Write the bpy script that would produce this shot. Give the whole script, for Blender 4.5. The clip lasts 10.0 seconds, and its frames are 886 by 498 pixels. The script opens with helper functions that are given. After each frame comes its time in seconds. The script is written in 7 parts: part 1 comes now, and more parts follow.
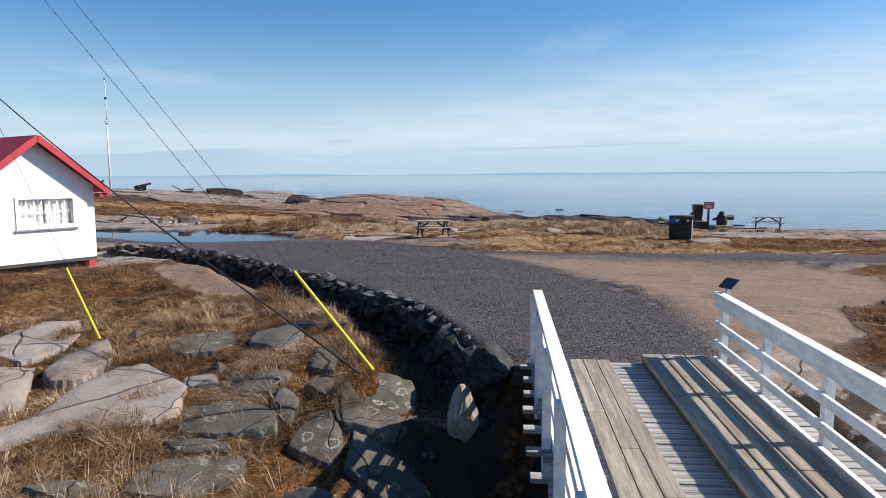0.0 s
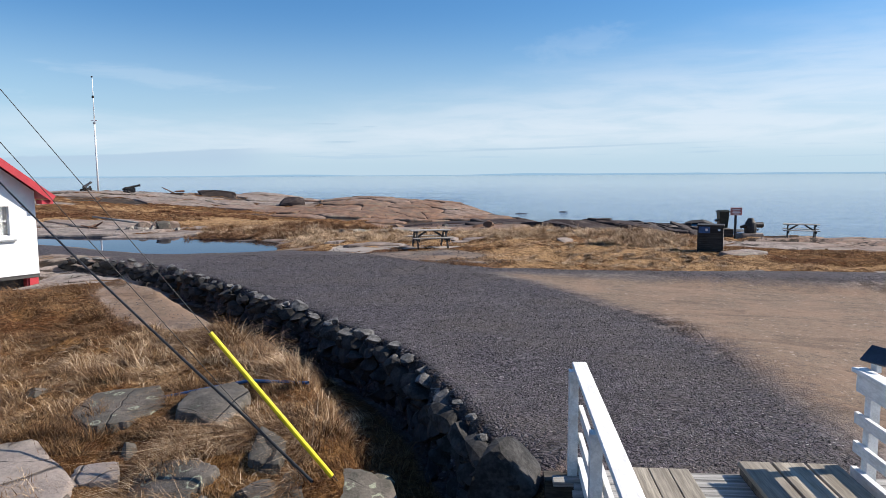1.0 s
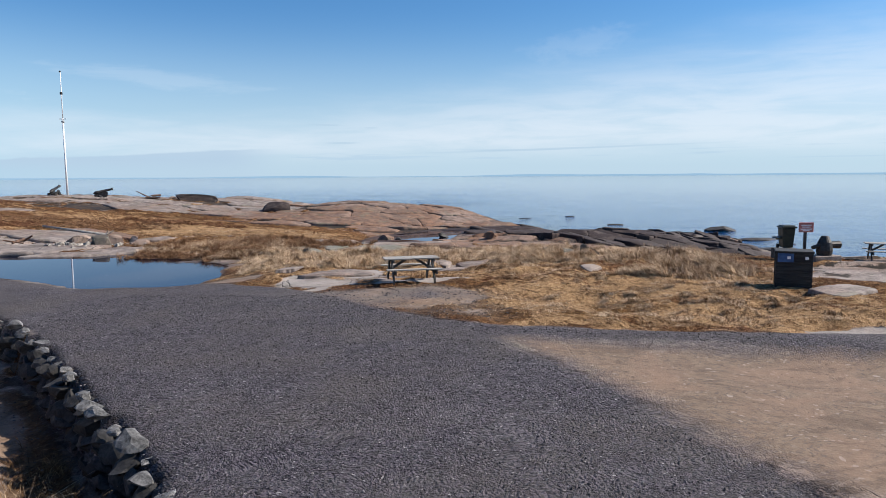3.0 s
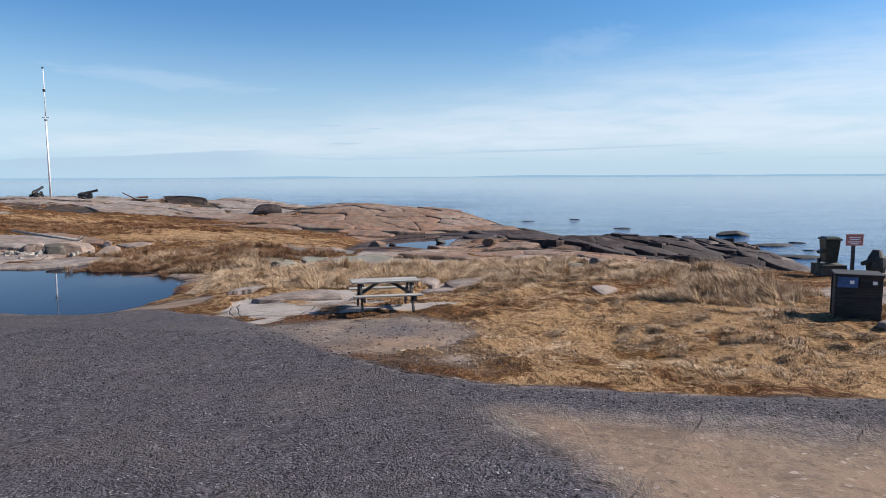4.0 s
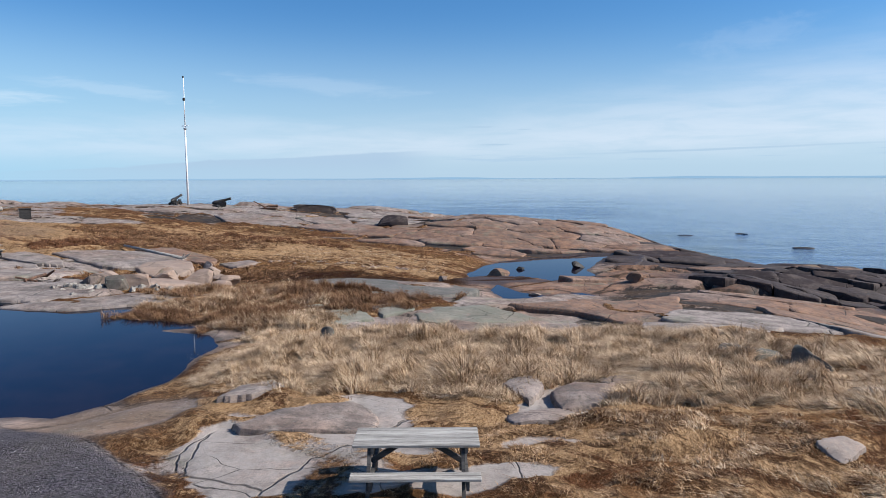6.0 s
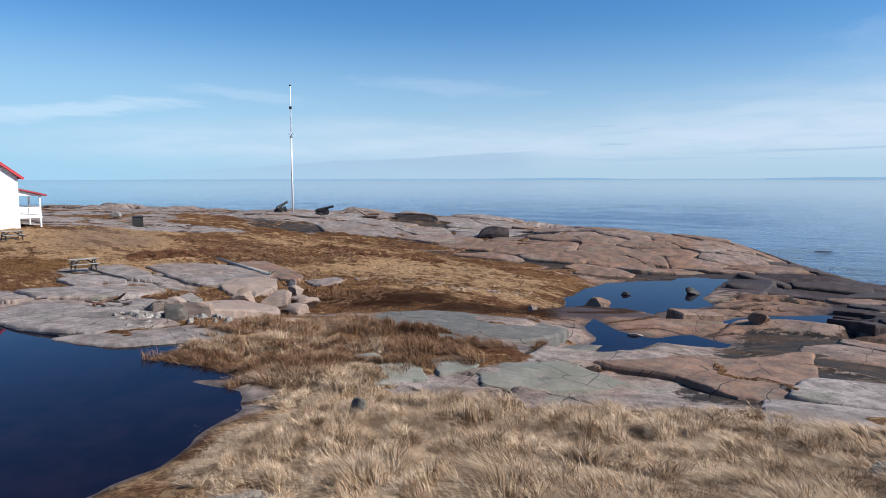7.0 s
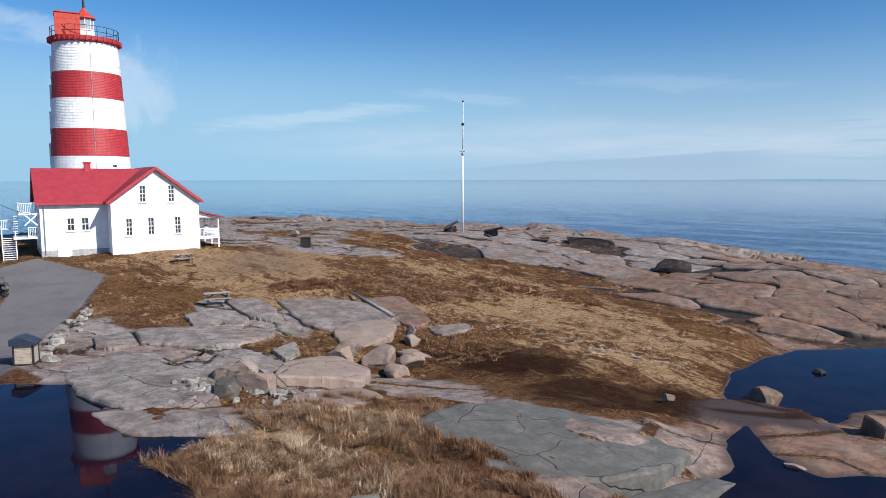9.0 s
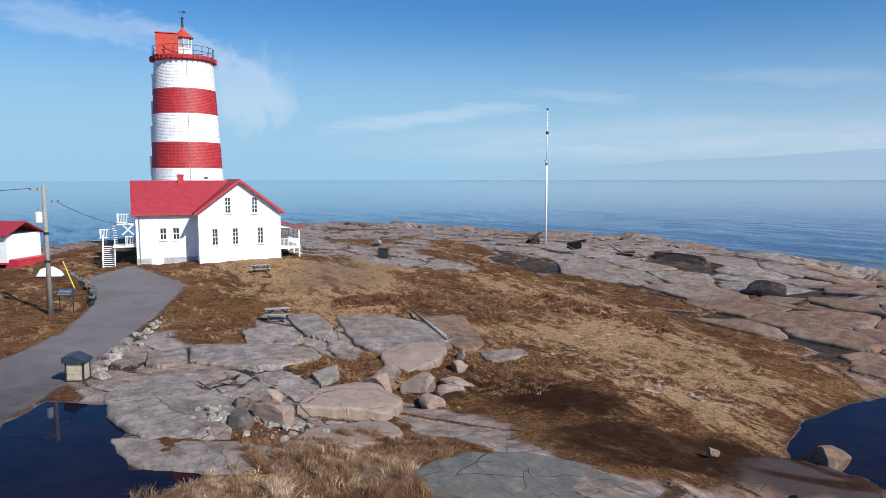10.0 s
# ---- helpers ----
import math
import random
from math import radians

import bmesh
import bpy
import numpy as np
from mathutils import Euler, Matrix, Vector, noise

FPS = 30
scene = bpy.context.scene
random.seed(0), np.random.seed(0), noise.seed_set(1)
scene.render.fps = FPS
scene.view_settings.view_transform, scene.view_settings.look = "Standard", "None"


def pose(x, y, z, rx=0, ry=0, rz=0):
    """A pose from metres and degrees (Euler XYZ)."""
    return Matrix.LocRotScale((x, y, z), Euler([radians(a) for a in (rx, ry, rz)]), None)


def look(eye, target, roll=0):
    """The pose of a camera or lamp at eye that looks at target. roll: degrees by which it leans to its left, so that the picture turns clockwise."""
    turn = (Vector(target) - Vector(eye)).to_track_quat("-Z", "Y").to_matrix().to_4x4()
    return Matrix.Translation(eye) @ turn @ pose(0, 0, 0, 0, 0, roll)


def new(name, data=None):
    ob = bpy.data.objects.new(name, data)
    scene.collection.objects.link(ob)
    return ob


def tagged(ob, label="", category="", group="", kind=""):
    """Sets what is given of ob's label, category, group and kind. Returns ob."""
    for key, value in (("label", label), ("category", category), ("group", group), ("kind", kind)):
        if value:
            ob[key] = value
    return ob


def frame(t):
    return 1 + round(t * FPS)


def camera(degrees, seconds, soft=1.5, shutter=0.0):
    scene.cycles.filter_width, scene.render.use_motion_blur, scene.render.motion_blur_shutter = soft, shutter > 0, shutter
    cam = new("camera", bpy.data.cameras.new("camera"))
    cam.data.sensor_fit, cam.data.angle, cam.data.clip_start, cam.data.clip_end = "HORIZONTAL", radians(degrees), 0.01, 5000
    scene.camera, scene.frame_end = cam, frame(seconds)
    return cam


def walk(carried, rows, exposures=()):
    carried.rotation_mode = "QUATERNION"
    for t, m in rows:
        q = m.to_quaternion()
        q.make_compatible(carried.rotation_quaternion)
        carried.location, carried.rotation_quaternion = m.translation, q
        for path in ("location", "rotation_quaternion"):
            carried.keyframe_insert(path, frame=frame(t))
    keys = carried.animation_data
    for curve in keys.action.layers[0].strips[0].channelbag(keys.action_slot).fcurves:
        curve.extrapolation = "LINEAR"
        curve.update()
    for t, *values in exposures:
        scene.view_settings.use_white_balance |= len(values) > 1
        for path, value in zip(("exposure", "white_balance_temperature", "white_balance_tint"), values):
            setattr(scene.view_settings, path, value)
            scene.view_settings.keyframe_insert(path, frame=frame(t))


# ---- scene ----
cam = camera(65.60, 10.0, soft=0.9)
# seconds, eye (x, y, z), turn (rx, ry, rz in degrees)
PATH = [
    (0.0, -0.000, -0.000, 3.200, 83.760, 0.313, 8.942),
    (0.5, -0.268, 1.993, 3.267, 83.775, 0.305, 8.988),
    (1.0, -0.536, 4.024, 3.319, 83.804, 0.320, 9.004),
    (1.5, -0.789, 6.061, 3.377, 83.826, 0.343, 9.047),
    (2.0, -1.065, 8.127, 3.438, 83.843, 0.328, 9.048),
    (2.5, -1.244, 10.194, 3.485, 83.867, 0.356, 9.085),
    (4.0, -1.390, 16.638, 3.622, 83.947, 0.280, 9.401),
    (4.5, -1.543, 18.836, 3.674, 83.985, 0.292, 10.434),
    (5.0, -1.699, 21.059, 3.864, 83.994, 0.278, 13.045),
    (6.5, -2.117, 27.932, 5.150, 84.107, 0.190, 26.632),
    (7.0, -2.218, 30.138, 5.701, 84.120, 0.115, 31.334),
    (7.5, -2.265, 32.318, 6.251, 84.155, 0.063, 35.677),
    (8.0, -2.267, 34.436, 6.893, 84.157, 0.077, 40.021),
    (8.5, -2.134, 36.534, 7.539, 84.158, 0.057, 44.454),
    (9.0, -1.871, 38.634, 8.166, 84.181, 0.050, 49.068),
    (9.5, -1.360, 40.617, 8.822, 84.176, 0.018, 53.689),
    (10.0, -0.742, 42.524, 9.491, 84.176, 0.011, 58.251),
]
walk(cam, [(row[0], pose(*row[1:])) for row in PATH], [(0.0, 0.65, 6800, 11), (4.0, 0.65, 6700, 11), (5.0, 0.63, 6600, 11), (6.5, 0.56, 6350, 10), (8.0, 0.47, 6200, 10), (10.0, 0.36, 6200, 10)])

# ---- sky, sun ----
SUN_EL, SUN_AZ = radians(38.5), math.atan2(0.96, 0.27)
world = bpy.data.worlds.new("sky")
scene.world = world
world.use_nodes = True
wn, wl = world.node_tree.nodes, world.node_tree.links
wn.clear()


def wnode(kind, **values):
    n = wn.new(kind)
    for k, v in values.items():
        n.inputs[k].default_value = v
    return n


sky = wn.new("ShaderNodeTexSky")
sky.sky_type, sky.sun_disc = "NISHITA", False
sky.sun_elevation, sky.sun_rotation = SUN_EL, SUN_AZ
sky.altitude, sky.air_density, sky.dust_density, sky.ozone_density = 10, 1.0, 0.8, 4.5
way = wn.new("ShaderNodeTexCoord")
split = wn.new("ShaderNodeSeparateXYZ")
wl.new(way.outputs["Generated"], split.inputs[0])
# pale blue haze low over the water, deeper blue above
haze = wn.new("ShaderNodeMapRange")
haze.interpolation_type = "SMOOTHERSTEP"
haze.inputs["From Min"].default_value, haze.inputs["From Max"].default_value = -0.02, 0.26
haze.inputs["To Min"].default_value, haze.inputs["To Max"].default_value = 0.88, 0.0
wl.new(split.outputs["Z"], haze.inputs["Value"])
deep = wn.new("ShaderNodeMix")
deep.data_type, deep.blend_type = "RGBA", "MULTIPLY"
deep.inputs["Factor"].default_value = 1.0
deep.inputs["B"].default_value = (0.61, 1.09, 1.42, 1)
wl.new(sky.outputs[0], deep.inputs["A"])
low = wn.new("ShaderNodeMix")
low.data_type = "RGBA"
low.inputs["B"].default_value = (5.6, 7.5, 9.2, 1)
wl.new(haze.outputs[0], low.inputs["Factor"])
wl.new(deep.outputs["Result"], low.inputs["A"])


def wmath(op, a, b=0.0, c=None):
    n = wn.new("ShaderNodeMath")
    n.operation = op
    for k, v in enumerate((a, b) if c is None else (a, b, c)):
        if isinstance(v, (int, float)):
            n.inputs[k].default_value = v
        else:
            wl.new(v, n.inputs[k])
    return n.outputs[0]


def wspan(value, low_in, high_in, low_out=0.0, high_out=1.0):
    n = wn.new("ShaderNodeMapRange")
    n.interpolation_type = "SMOOTHSTEP"
    for key, v in zip(("From Min", "From Max", "To Min", "To Max"), (low_in, high_in, low_out, high_out)):
        if isinstance(v, (int, float)):
            n.inputs[key].default_value = v
        else:
            wl.new(v, n.inputs[key])
    wl.new(value, n.inputs["Value"])
    return n.outputs[0]


# compass bearing and height over the horizon, in degrees
bearing = wmath("MULTIPLY", wmath("ARCTAN2", split.outputs["X"], split.outputs["Y"]), 57.2958)
rise = wmath("MULTIPLY", wmath("ARCSINE", split.outputs["Z"]), 57.2958)


def drift(across, upright, detail=6.0, rough=0.6, seed=0.0):
    """Cloud noise, drawn out along the horizon; sizes in degrees."""
    v = wn.new("ShaderNodeCombineXYZ")
    wl.new(wmath("DIVIDE", bearing, across), v.inputs[0])
    wl.new(wmath("DIVIDE", rise, upright), v.inputs[1])
    v.inputs[2].default_value = seed
    n = wnode("ShaderNodeTexNoise", Scale=1.0, Detail=detail, Roughness=rough, Distortion=0.4)
    wl.new(v.outputs[0], n.inputs["Vector"])
    return n.outputs["Fac"]


def streak(at, up, reach, thick, tilt, seed, ragged=0.9):
    """One drawn-out wisp of cloud: where it floats, its half length and half thickness, and its slope."""
    u = wmath("SUBTRACT", bearing, at)
    v = wmath("DIVIDE", wmath("SUBTRACT", wmath("SUBTRACT", rise, up), wmath("MULTIPLY", u, tilt)), thick)
    u = wmath("DIVIDE", u, reach)
    d = wmath("SQRT", wmath("ADD", wmath("MULTIPLY", u, u), wmath("MULTIPLY", v, v)))
    d = wmath("ADD", d, wmath("MULTIPLY", wmath("SUBTRACT", drift(reach * 0.45, thick * 0.8, 6, 0.6, seed), 0.5), ragged * 2))
    return wspan(d, 1.0, 0.25)


def over(base, mask, amount, color):
    n = wn.new("ShaderNodeMix")
    n.data_type = "RGBA"
    n.inputs["B"].default_value = (*color, 1)
    wl.new(wmath("MULTIPLY", mask, amount), n.inputs["Factor"])
    wl.new(base, n.inputs["A"])
    return n.outputs["Result"]


# bluer haze away from the sun
heaven = over(low.outputs["Result"], wmath("MULTIPLY", haze.outputs[0], wspan(bearing, -22, -68)), 0.85, (4.0, 7.3, 9.7))
# thin pale veil, higher towards the sun
top_edge = wmath("ADD", wspan(bearing, -30, 25, 5.6, 13.5), wmath("MULTIPLY", wmath("SUBTRACT", drift(16, 2.6), 0.5), 5.0))
veil = wmath("MULTIPLY", wspan(rise, top_edge, wmath("MULTIPLY", top_edge, 0.30)), wspan(rise, 0.6, 3.2))
veil = wmath("MULTIPLY", veil, wspan(bearing, -72, -48, 0.08, 1.0))
veil = wmath("MULTIPLY", veil, wspan(drift(9, 1.3, 7), 0.30, 0.62, 0.45, 1.0))
heaven = over(heaven, veil, 0.48, (9.2, 9.8, 10.9))
# flat grey-blue bank whose top runs out in a long point
bank_top = wmath("ADD", wspan(bearing, -60, -24, 0.55, 2.15), wmath("MULTIPLY", wmath("SUBTRACT", drift(7, 1.2, 6, 0.6, 3.0), 0.5), 0.8))
bank = wmath("MULTIPLY", wspan(rise, bank_top, wmath("SUBTRACT", bank_top, 0.16)), wspan(rise, 0.2, 1.5, 0.45, 1.0))
bank = wmath("MULTIPLY", bank, wmath("MULTIPLY", wspan(bearing, -60, -44), wspan(bearing, -21.5, -27)))
heaven = over(heaven, bank, 0.80, (4.6, 6.3, 8.2))
strips = wmath("MULTIPLY", wspan(drift(11, 0.42, 4, 0.5, 8.0), 0.55, 0.63), wmath("MULTIPLY", wspan(rise, 0.7, 1.4), wspan(rise, 2.7, 1.9)))
heaven = over(heaven, wmath("MULTIPLY", strips, wspan(bearing, -50, -24)), 0.55, (4.7, 6.6, 8.5))
for at, up, reach, thick, tilt in ((0.0, 2.1, 15.0, 0.13, 0.024), (-17.4, 2.68, 1.8, 0.11, 0.0), (-18.6, 4.12, 1.9, 0.08, 0.0), (-15.0, 3.9, 0.9, 0.06, 0.0)):
    heaven = over(heaven, streak(at, up, reach, thick, tilt, at, 0.35), 0.62, (4.5, 6.3, 8.1))
# separate wisps higher up
for at, up, reach, thick, tilt, amount in ((-59.0, 5.0, 11.0, 0.8, 0.11, 0.30), (-73.6, 6.6, 4.6, 3.6, 0.0, 0.34), (-78.0, 10.2, 6.0, 1.3, -0.35, 0.30), (-86.0, 11.0, 7.0, 1.6, -0.1, 0.25), (2.0, 10.3, 5.5, 1.3, 0.16, 0.08), (-31.0, 7.4, 9.0, 0.9, -0.08, 0.12), (-47.0, 6.6, 7.0, 0.7, -0.1, 0.14)):
    heaven = over(heaven, streak(at, up, reach, thick, tilt, at), amount, (9.6, 10.5, 11.4))
back = wnode("ShaderNodeBackground", Strength=0.063)
wl.new(heaven, back.inputs["Color"])
out = wn.new("ShaderNodeOutputWorld")
wl.new(back.outputs[0], out.inputs["Surface"])

sun = new("sun", bpy.data.lights.new("sun", "SUN"))
sun.data.energy, sun.data.angle, sun.data.color = 4.7, radians(0.53), (1.0, 0.93, 0.835)
toward = Vector((math.sin(SUN_AZ) * math.cos(SUN_EL), math.cos(SUN_AZ) * math.cos(SUN_EL), math.sin(SUN_EL)))
sun.matrix_world = look(toward * 300, (0, 0, 0))

# ---- materials ----
class Nodes:
    """A small writer of node materials."""

    def __init__(self, name):
        self.material = bpy.data.materials.new(name)
        self.material.use_nodes = True
        self.tree = self.material.node_tree
        self.bsdf = self.tree.nodes["Principled BSDF"]
        self.space = self.tree.nodes.new("ShaderNodeTexCoord").outputs["Object"]

    def link(self, a, b):
        if isinstance(a, (int, float)):
            b.default_value = a
        elif isinstance(a, tuple):
            b.default_value = (*a, 1) if len(a) == 3 and b.type == "RGBA" else a
        else:
            self.tree.links.new(a, b)

    def noise(self, scale, detail=4.0, rough=0.6, stretch=None, warp=0.0):
        n = self.tree.nodes.new("ShaderNodeTexNoise")
        n.inputs["Scale"].default_value, n.inputs["Detail"].default_value = scale, detail
        n.inputs["Roughness"].default_value, n.inputs["Distortion"].default_value = rough, warp
        self.link(self.stretched(stretch), n.inputs["Vector"])
        return n.outputs["Fac"]

    def stretched(self, stretch):
        if not stretch:
            return self.space
        m = self.tree.nodes.new("ShaderNodeMapping")
        m.inputs["Scale"].default_value = stretch
        self.link(self.space, m.inputs["Vector"])
        return m.outputs[0]

    def voronoi(self, scale, feature="F1", stretch=None, out="Distance"):
        n = self.tree.nodes.new("ShaderNodeTexVoronoi")
        n.feature = feature
        n.inputs["Scale"].default_value = scale
        self.link(self.stretched(stretch), n.inputs["Vector"])
        return n.outputs[out]

    def attribute(self, name):
        n = self.tree.nodes.new("ShaderNodeAttribute")
        n.attribute_name = name
        return n.outputs["Fac"]

    def random(self, island=False):
        if island:
            return self.tree.nodes.new("ShaderNodeNewGeometry").outputs["Random Per Island"]
        return self.tree.nodes.new("ShaderNodeObjectInfo").outputs["Random"]

    def math(self, op, a, b=0.0, clamp=False):
        n = self.tree.nodes.new("ShaderNodeMath")
        n.operation, n.use_clamp = op, clamp
        self.link(a, n.inputs[0])
        self.link(b, n.inputs[1])
        return n.outputs[0]

    def span(self, value, low, high, to_low=0.0, to_high=1.0):
        n = self.tree.nodes.new("ShaderNodeMapRange")
        for key, v in zip(("From Min", "From Max", "To Min", "To Max"), (low, high, to_low, to_high)):
            n.inputs[key].default_value = v
        self.link(value, n.inputs["Value"])
        return n.outputs[0]

    def mix(self, factor, a, b, blend="MIX"):
        n = self.tree.nodes.new("ShaderNodeMix")
        n.data_type, n.blend_type = "RGBA", blend
        self.link(factor, n.inputs["Factor"])
        self.link(a, n.inputs["A"])
        self.link(b, n.inputs["B"])
        return n.outputs["Result"]

    def bump(self, height, strength=0.5, distance=0.02, normal=None):
        n = self.tree.nodes.new("ShaderNodeBump")
        n.inputs["Strength"].default_value, n.inputs["Distance"].default_value = strength, distance
        self.link(height, n.inputs["Height"])
        if normal is not None:
            self.link(normal, n.inputs["Normal"])
        return n.outputs[0]

    def done(self, color, rough=0.8, normal=None, metal=0.0, spec=None, **more):
        self.link(color, self.bsdf.inputs["Base Color"])
        self.link(rough, self.bsdf.inputs["Roughness"])
        self.link(metal, self.bsdf.inputs["Metallic"])
        if spec is not None:
            self.bsdf.inputs["Specular IOR Level"].default_value = spec
        if normal is not None:
            self.link(normal, self.bsdf.inputs["Normal"])
        return self.material


def simple(name, dark, light, scale=6.0, rough=0.7, bump=0.2, stretch=None, metal=0.0, fine=60.0, vary=0.0):
    """Two shades mixed by coarse and fine noise, with a fine relief."""
    m = Nodes(name)
    coarse, grain = m.noise(scale, 5, 0.62, stretch), m.noise(fine, 3, 0.6, stretch)
    f = m.span(m.math("ADD", m.math("MULTIPLY", coarse, 0.65), m.math("MULTIPLY", grain, 0.35)), 0.42, 0.58)
    color = m.mix(f, dark, light)
    if vary:
        color = m.mix(m.span(m.random(), 0, 1, 0, vary), color, tuple(0.45 * c for c in dark))
    return m.done(color, m.span(coarse, 0.3, 0.7, min(1, rough + 0.1), rough - 0.1), m.bump(grain, bump, 0.01), metal)


def rock_colors(m, pink):
    """Weathered granite: grey and pink, with dark lichen crust, pale scars and fine grain."""
    broad, mid, grain = m.noise(0.16, 4, 0.6), m.noise(1.1, 7, 0.66), m.noise(28, 4, 0.7)
    grey = m.mix(m.span(mid, 0.40, 0.60), (0.185, 0.150, 0.135), (0.385, 0.322, 0.290))
    rose = m.mix(m.span(mid, 0.40, 0.60), (0.135, 0.062, 0.036), (0.315, 0.165, 0.094))
    color = m.mix(m.math("ADD", pink, m.span(broad, 0.40, 0.60, -0.3, 0.3), True), grey, rose)
    lichen = m.span(m.noise(0.75, 8, 0.7, warp=0.6), 0.54, 0.60)
    color = m.mix(m.math("MULTIPLY", lichen, 0.42), color, (0.045, 0.043, 0.038))
    green = m.span(m.noise(0.5, 6, 0.65, warp=0.4), 0.56, 0.64)
    color = m.mix(m.math("MULTIPLY", green, 0.35), color, (0.17, 0.20, 0.13))
    color = m.mix(m.span(grain, 0.42, 0.60, 0.0, 0.5), color, (0.10, 0.085, 0.075))
    fleck = m.span(m.noise(6.5, 8, 0.8, warp=0.4), 0.53, 0.59, 0.0, 0.62)
    color = m.mix(fleck, color, (0.055, 0.048, 0.042))
    pale = m.span(m.noise(2.4, 8, 0.75), 0.55, 0.63)
    return m.mix(m.math("MULTIPLY", pale, m.span(m.math("ADD", pink, 0.0), 0, 1, 0.42, 0.16)), color, (0.40, 0.35, 0.31)), mid, grain


def rock_cracks(m):
    """A few long joints, wandering and broken, that cross the rock."""
    warp = m.tree.nodes.new("ShaderNodeTexNoise")
    warp.inputs["Scale"].default_value, warp.inputs["Detail"].default_value = 0.55, 3.0
    m.link(m.space, warp.inputs["Vector"])
    shift = m.tree.nodes.new("ShaderNodeVectorMath")
    shift.operation = "MULTIPLY_ADD"
    m.link(warp.outputs["Color"], shift.inputs[0])
    shift.inputs[1].default_value = (1.0, 1.0, 0.0)
    m.link(m.space, shift.inputs[2])
    plain, m.space = m.space, shift.outputs[0]
    a = m.span(m.voronoi(0.30, "DISTANCE_TO_EDGE", (1.0, 0.42, 0.6)), 0.0, 0.006, 1.0, 0.0)
    b = m.span(m.voronoi(0.85, "DISTANCE_TO_EDGE", (0.45, 1.0, 0.6)), 0.0, 0.008, 1.0, 0.0)
    gate = m.span(m.noise(0.22, 3), 0.50, 0.55)
    hold = m.span(m.noise(0.5, 3), 0.40, 0.46)
    return m.math("MAXIMUM", m.math("MULTIPLY", a, hold), m.math("MULTIPLY", b, gate), True)


def make_ground():
    m = Nodes("ground_surface")
    grass, gravel, dirt, wet, pink, straw, joint, fines, peaty, rusty = (m.attribute(k) for k in ("grass", "gravel", "dirt", "wet", "pink", "straw", "joint", "fines", "peaty", "rusty"))
    ragged = m.math("SUBTRACT", m.noise(1.7, 6, 0.7), 0.5)
    fine = m.math("SUBTRACT", m.noise(9, 4, 0.7), 0.5)

    def edge(v, width, k=0.9):
        push = m.math("ADD", m.math("MULTIPLY", ragged, k), m.math("MULTIPLY", fine, k * 0.6))
        return m.span(m.math("ADD", v, push), 0.5 - width, 0.5 + width)

    stone, mid, grain = rock_colors(m, pink)
    scour = m.attribute("scour")
    stone = m.mix(m.math("MULTIPLY", scour, m.span(m.noise(1.6, 7, 0.72), 0.38, 0.58, 0.25, 0.85)), stone, m.mix(m.noise(9, 5, 0.7), (0.20, 0.18, 0.165), (0.40, 0.36, 0.335)))
    cracks = rock_cracks(m)
    stone = m.mix(m.math("MULTIPLY", cracks, 0.85), stone, (0.02, 0.018, 0.016))
    # dark soil in the joints; the gully's shade is coloured in by the same mask
    soil_and_shade = m.span(m.math("ADD", joint, m.span(m.noise(2.4, 6, 0.75), 0.3, 0.7, -0.28, 0.16)), 0.68, 0.80)
    stone = m.mix(m.math("MULTIPLY", soil_and_shade, 0.95), stone, m.mix(m.span(m.noise(0.7, 4), 0.45, 0.6), (0.011, 0.009, 0.008), (0.046, 0.026, 0.013)))
    # dead grass, moss and heath
    blades = m.noise(26, 5, 0.75, (1.0, 0.35, 1.0), 1.2)
    patch = m.noise(0.33, 6, 0.68)
    turf = m.mix(m.span(blades, 0.40, 0.60), (0.092, 0.043, 0.018), (0.305, 0.160, 0.072))
    turf = m.mix(m.span(patch, 0.48, 0.53, 0, 0.85), turf, m.mix(m.span(blades, 0.40, 0.60), (0.055, 0.020, 0.010), (0.165, 0.068, 0.031)))
    orange = m.mix(m.span(blades, 0.40, 0.60), (0.105, 0.048, 0.012), (0.34, 0.19, 0.065))
    turf = m.mix(m.math("MULTIPLY", rusty, m.span(m.noise(1.4, 5, 0.7), 0.40, 0.56)), turf, orange)
    peat = m.math("MULTIPLY", m.span(m.noise(1.1, 7, 0.75, warp=0.7), 0.45, 0.52), m.span(peaty, 0, 1, 0.25, 0.95))
    turf = m.mix(peat, turf, m.mix(m.span(blades, 0.40, 0.60), (0.022, 0.012, 0.006), (0.085, 0.045, 0.020)))
    pale = m.mix(m.span(blades, 0.40, 0.60), (0.225, 0.124, 0.056), (0.54, 0.355, 0.20))
    lying = m.math("ADD", straw, m.span(m.noise(0.9, 7, 0.78, (0.5, 1.0, 1.0), 0.8), 0.38, 0.62, -0.75, 0.40))
    lying = m.math("ADD", lying, m.span(m.noise(0.3, 6, 0.7, (0.4, 1.2, 1.0), 0.8), 0.38, 0.62, -0.60, 0.55))
    turf = m.mix(m.span(lying, 0.20, 0.50), turf, pale)
    speck = m.span(m.noise(3.4, 7, 0.8, warp=0.5), 0.52, 0.60, 0, 0.8)
    vein = m.span(m.math("ABSOLUTE", m.math("SUBTRACT", m.noise(0.85, 7, 0.72, warp=0.6), 0.5)), 0.008, 0.035, 0.8, 0.0)
    speck = m.math("MAXIMUM", speck, m.math("MULTIPLY", vein, m.span(m.noise(0.4, 3), 0.42, 0.55)))
    turf = m.mix(speck, turf, m.mix(patch, (0.020, 0.011, 0.006), (0.085, 0.036, 0.016)))
    tuft = m.noise(7.5, 6, 0.8, (1.0, 0.7, 1.0), 0.6)
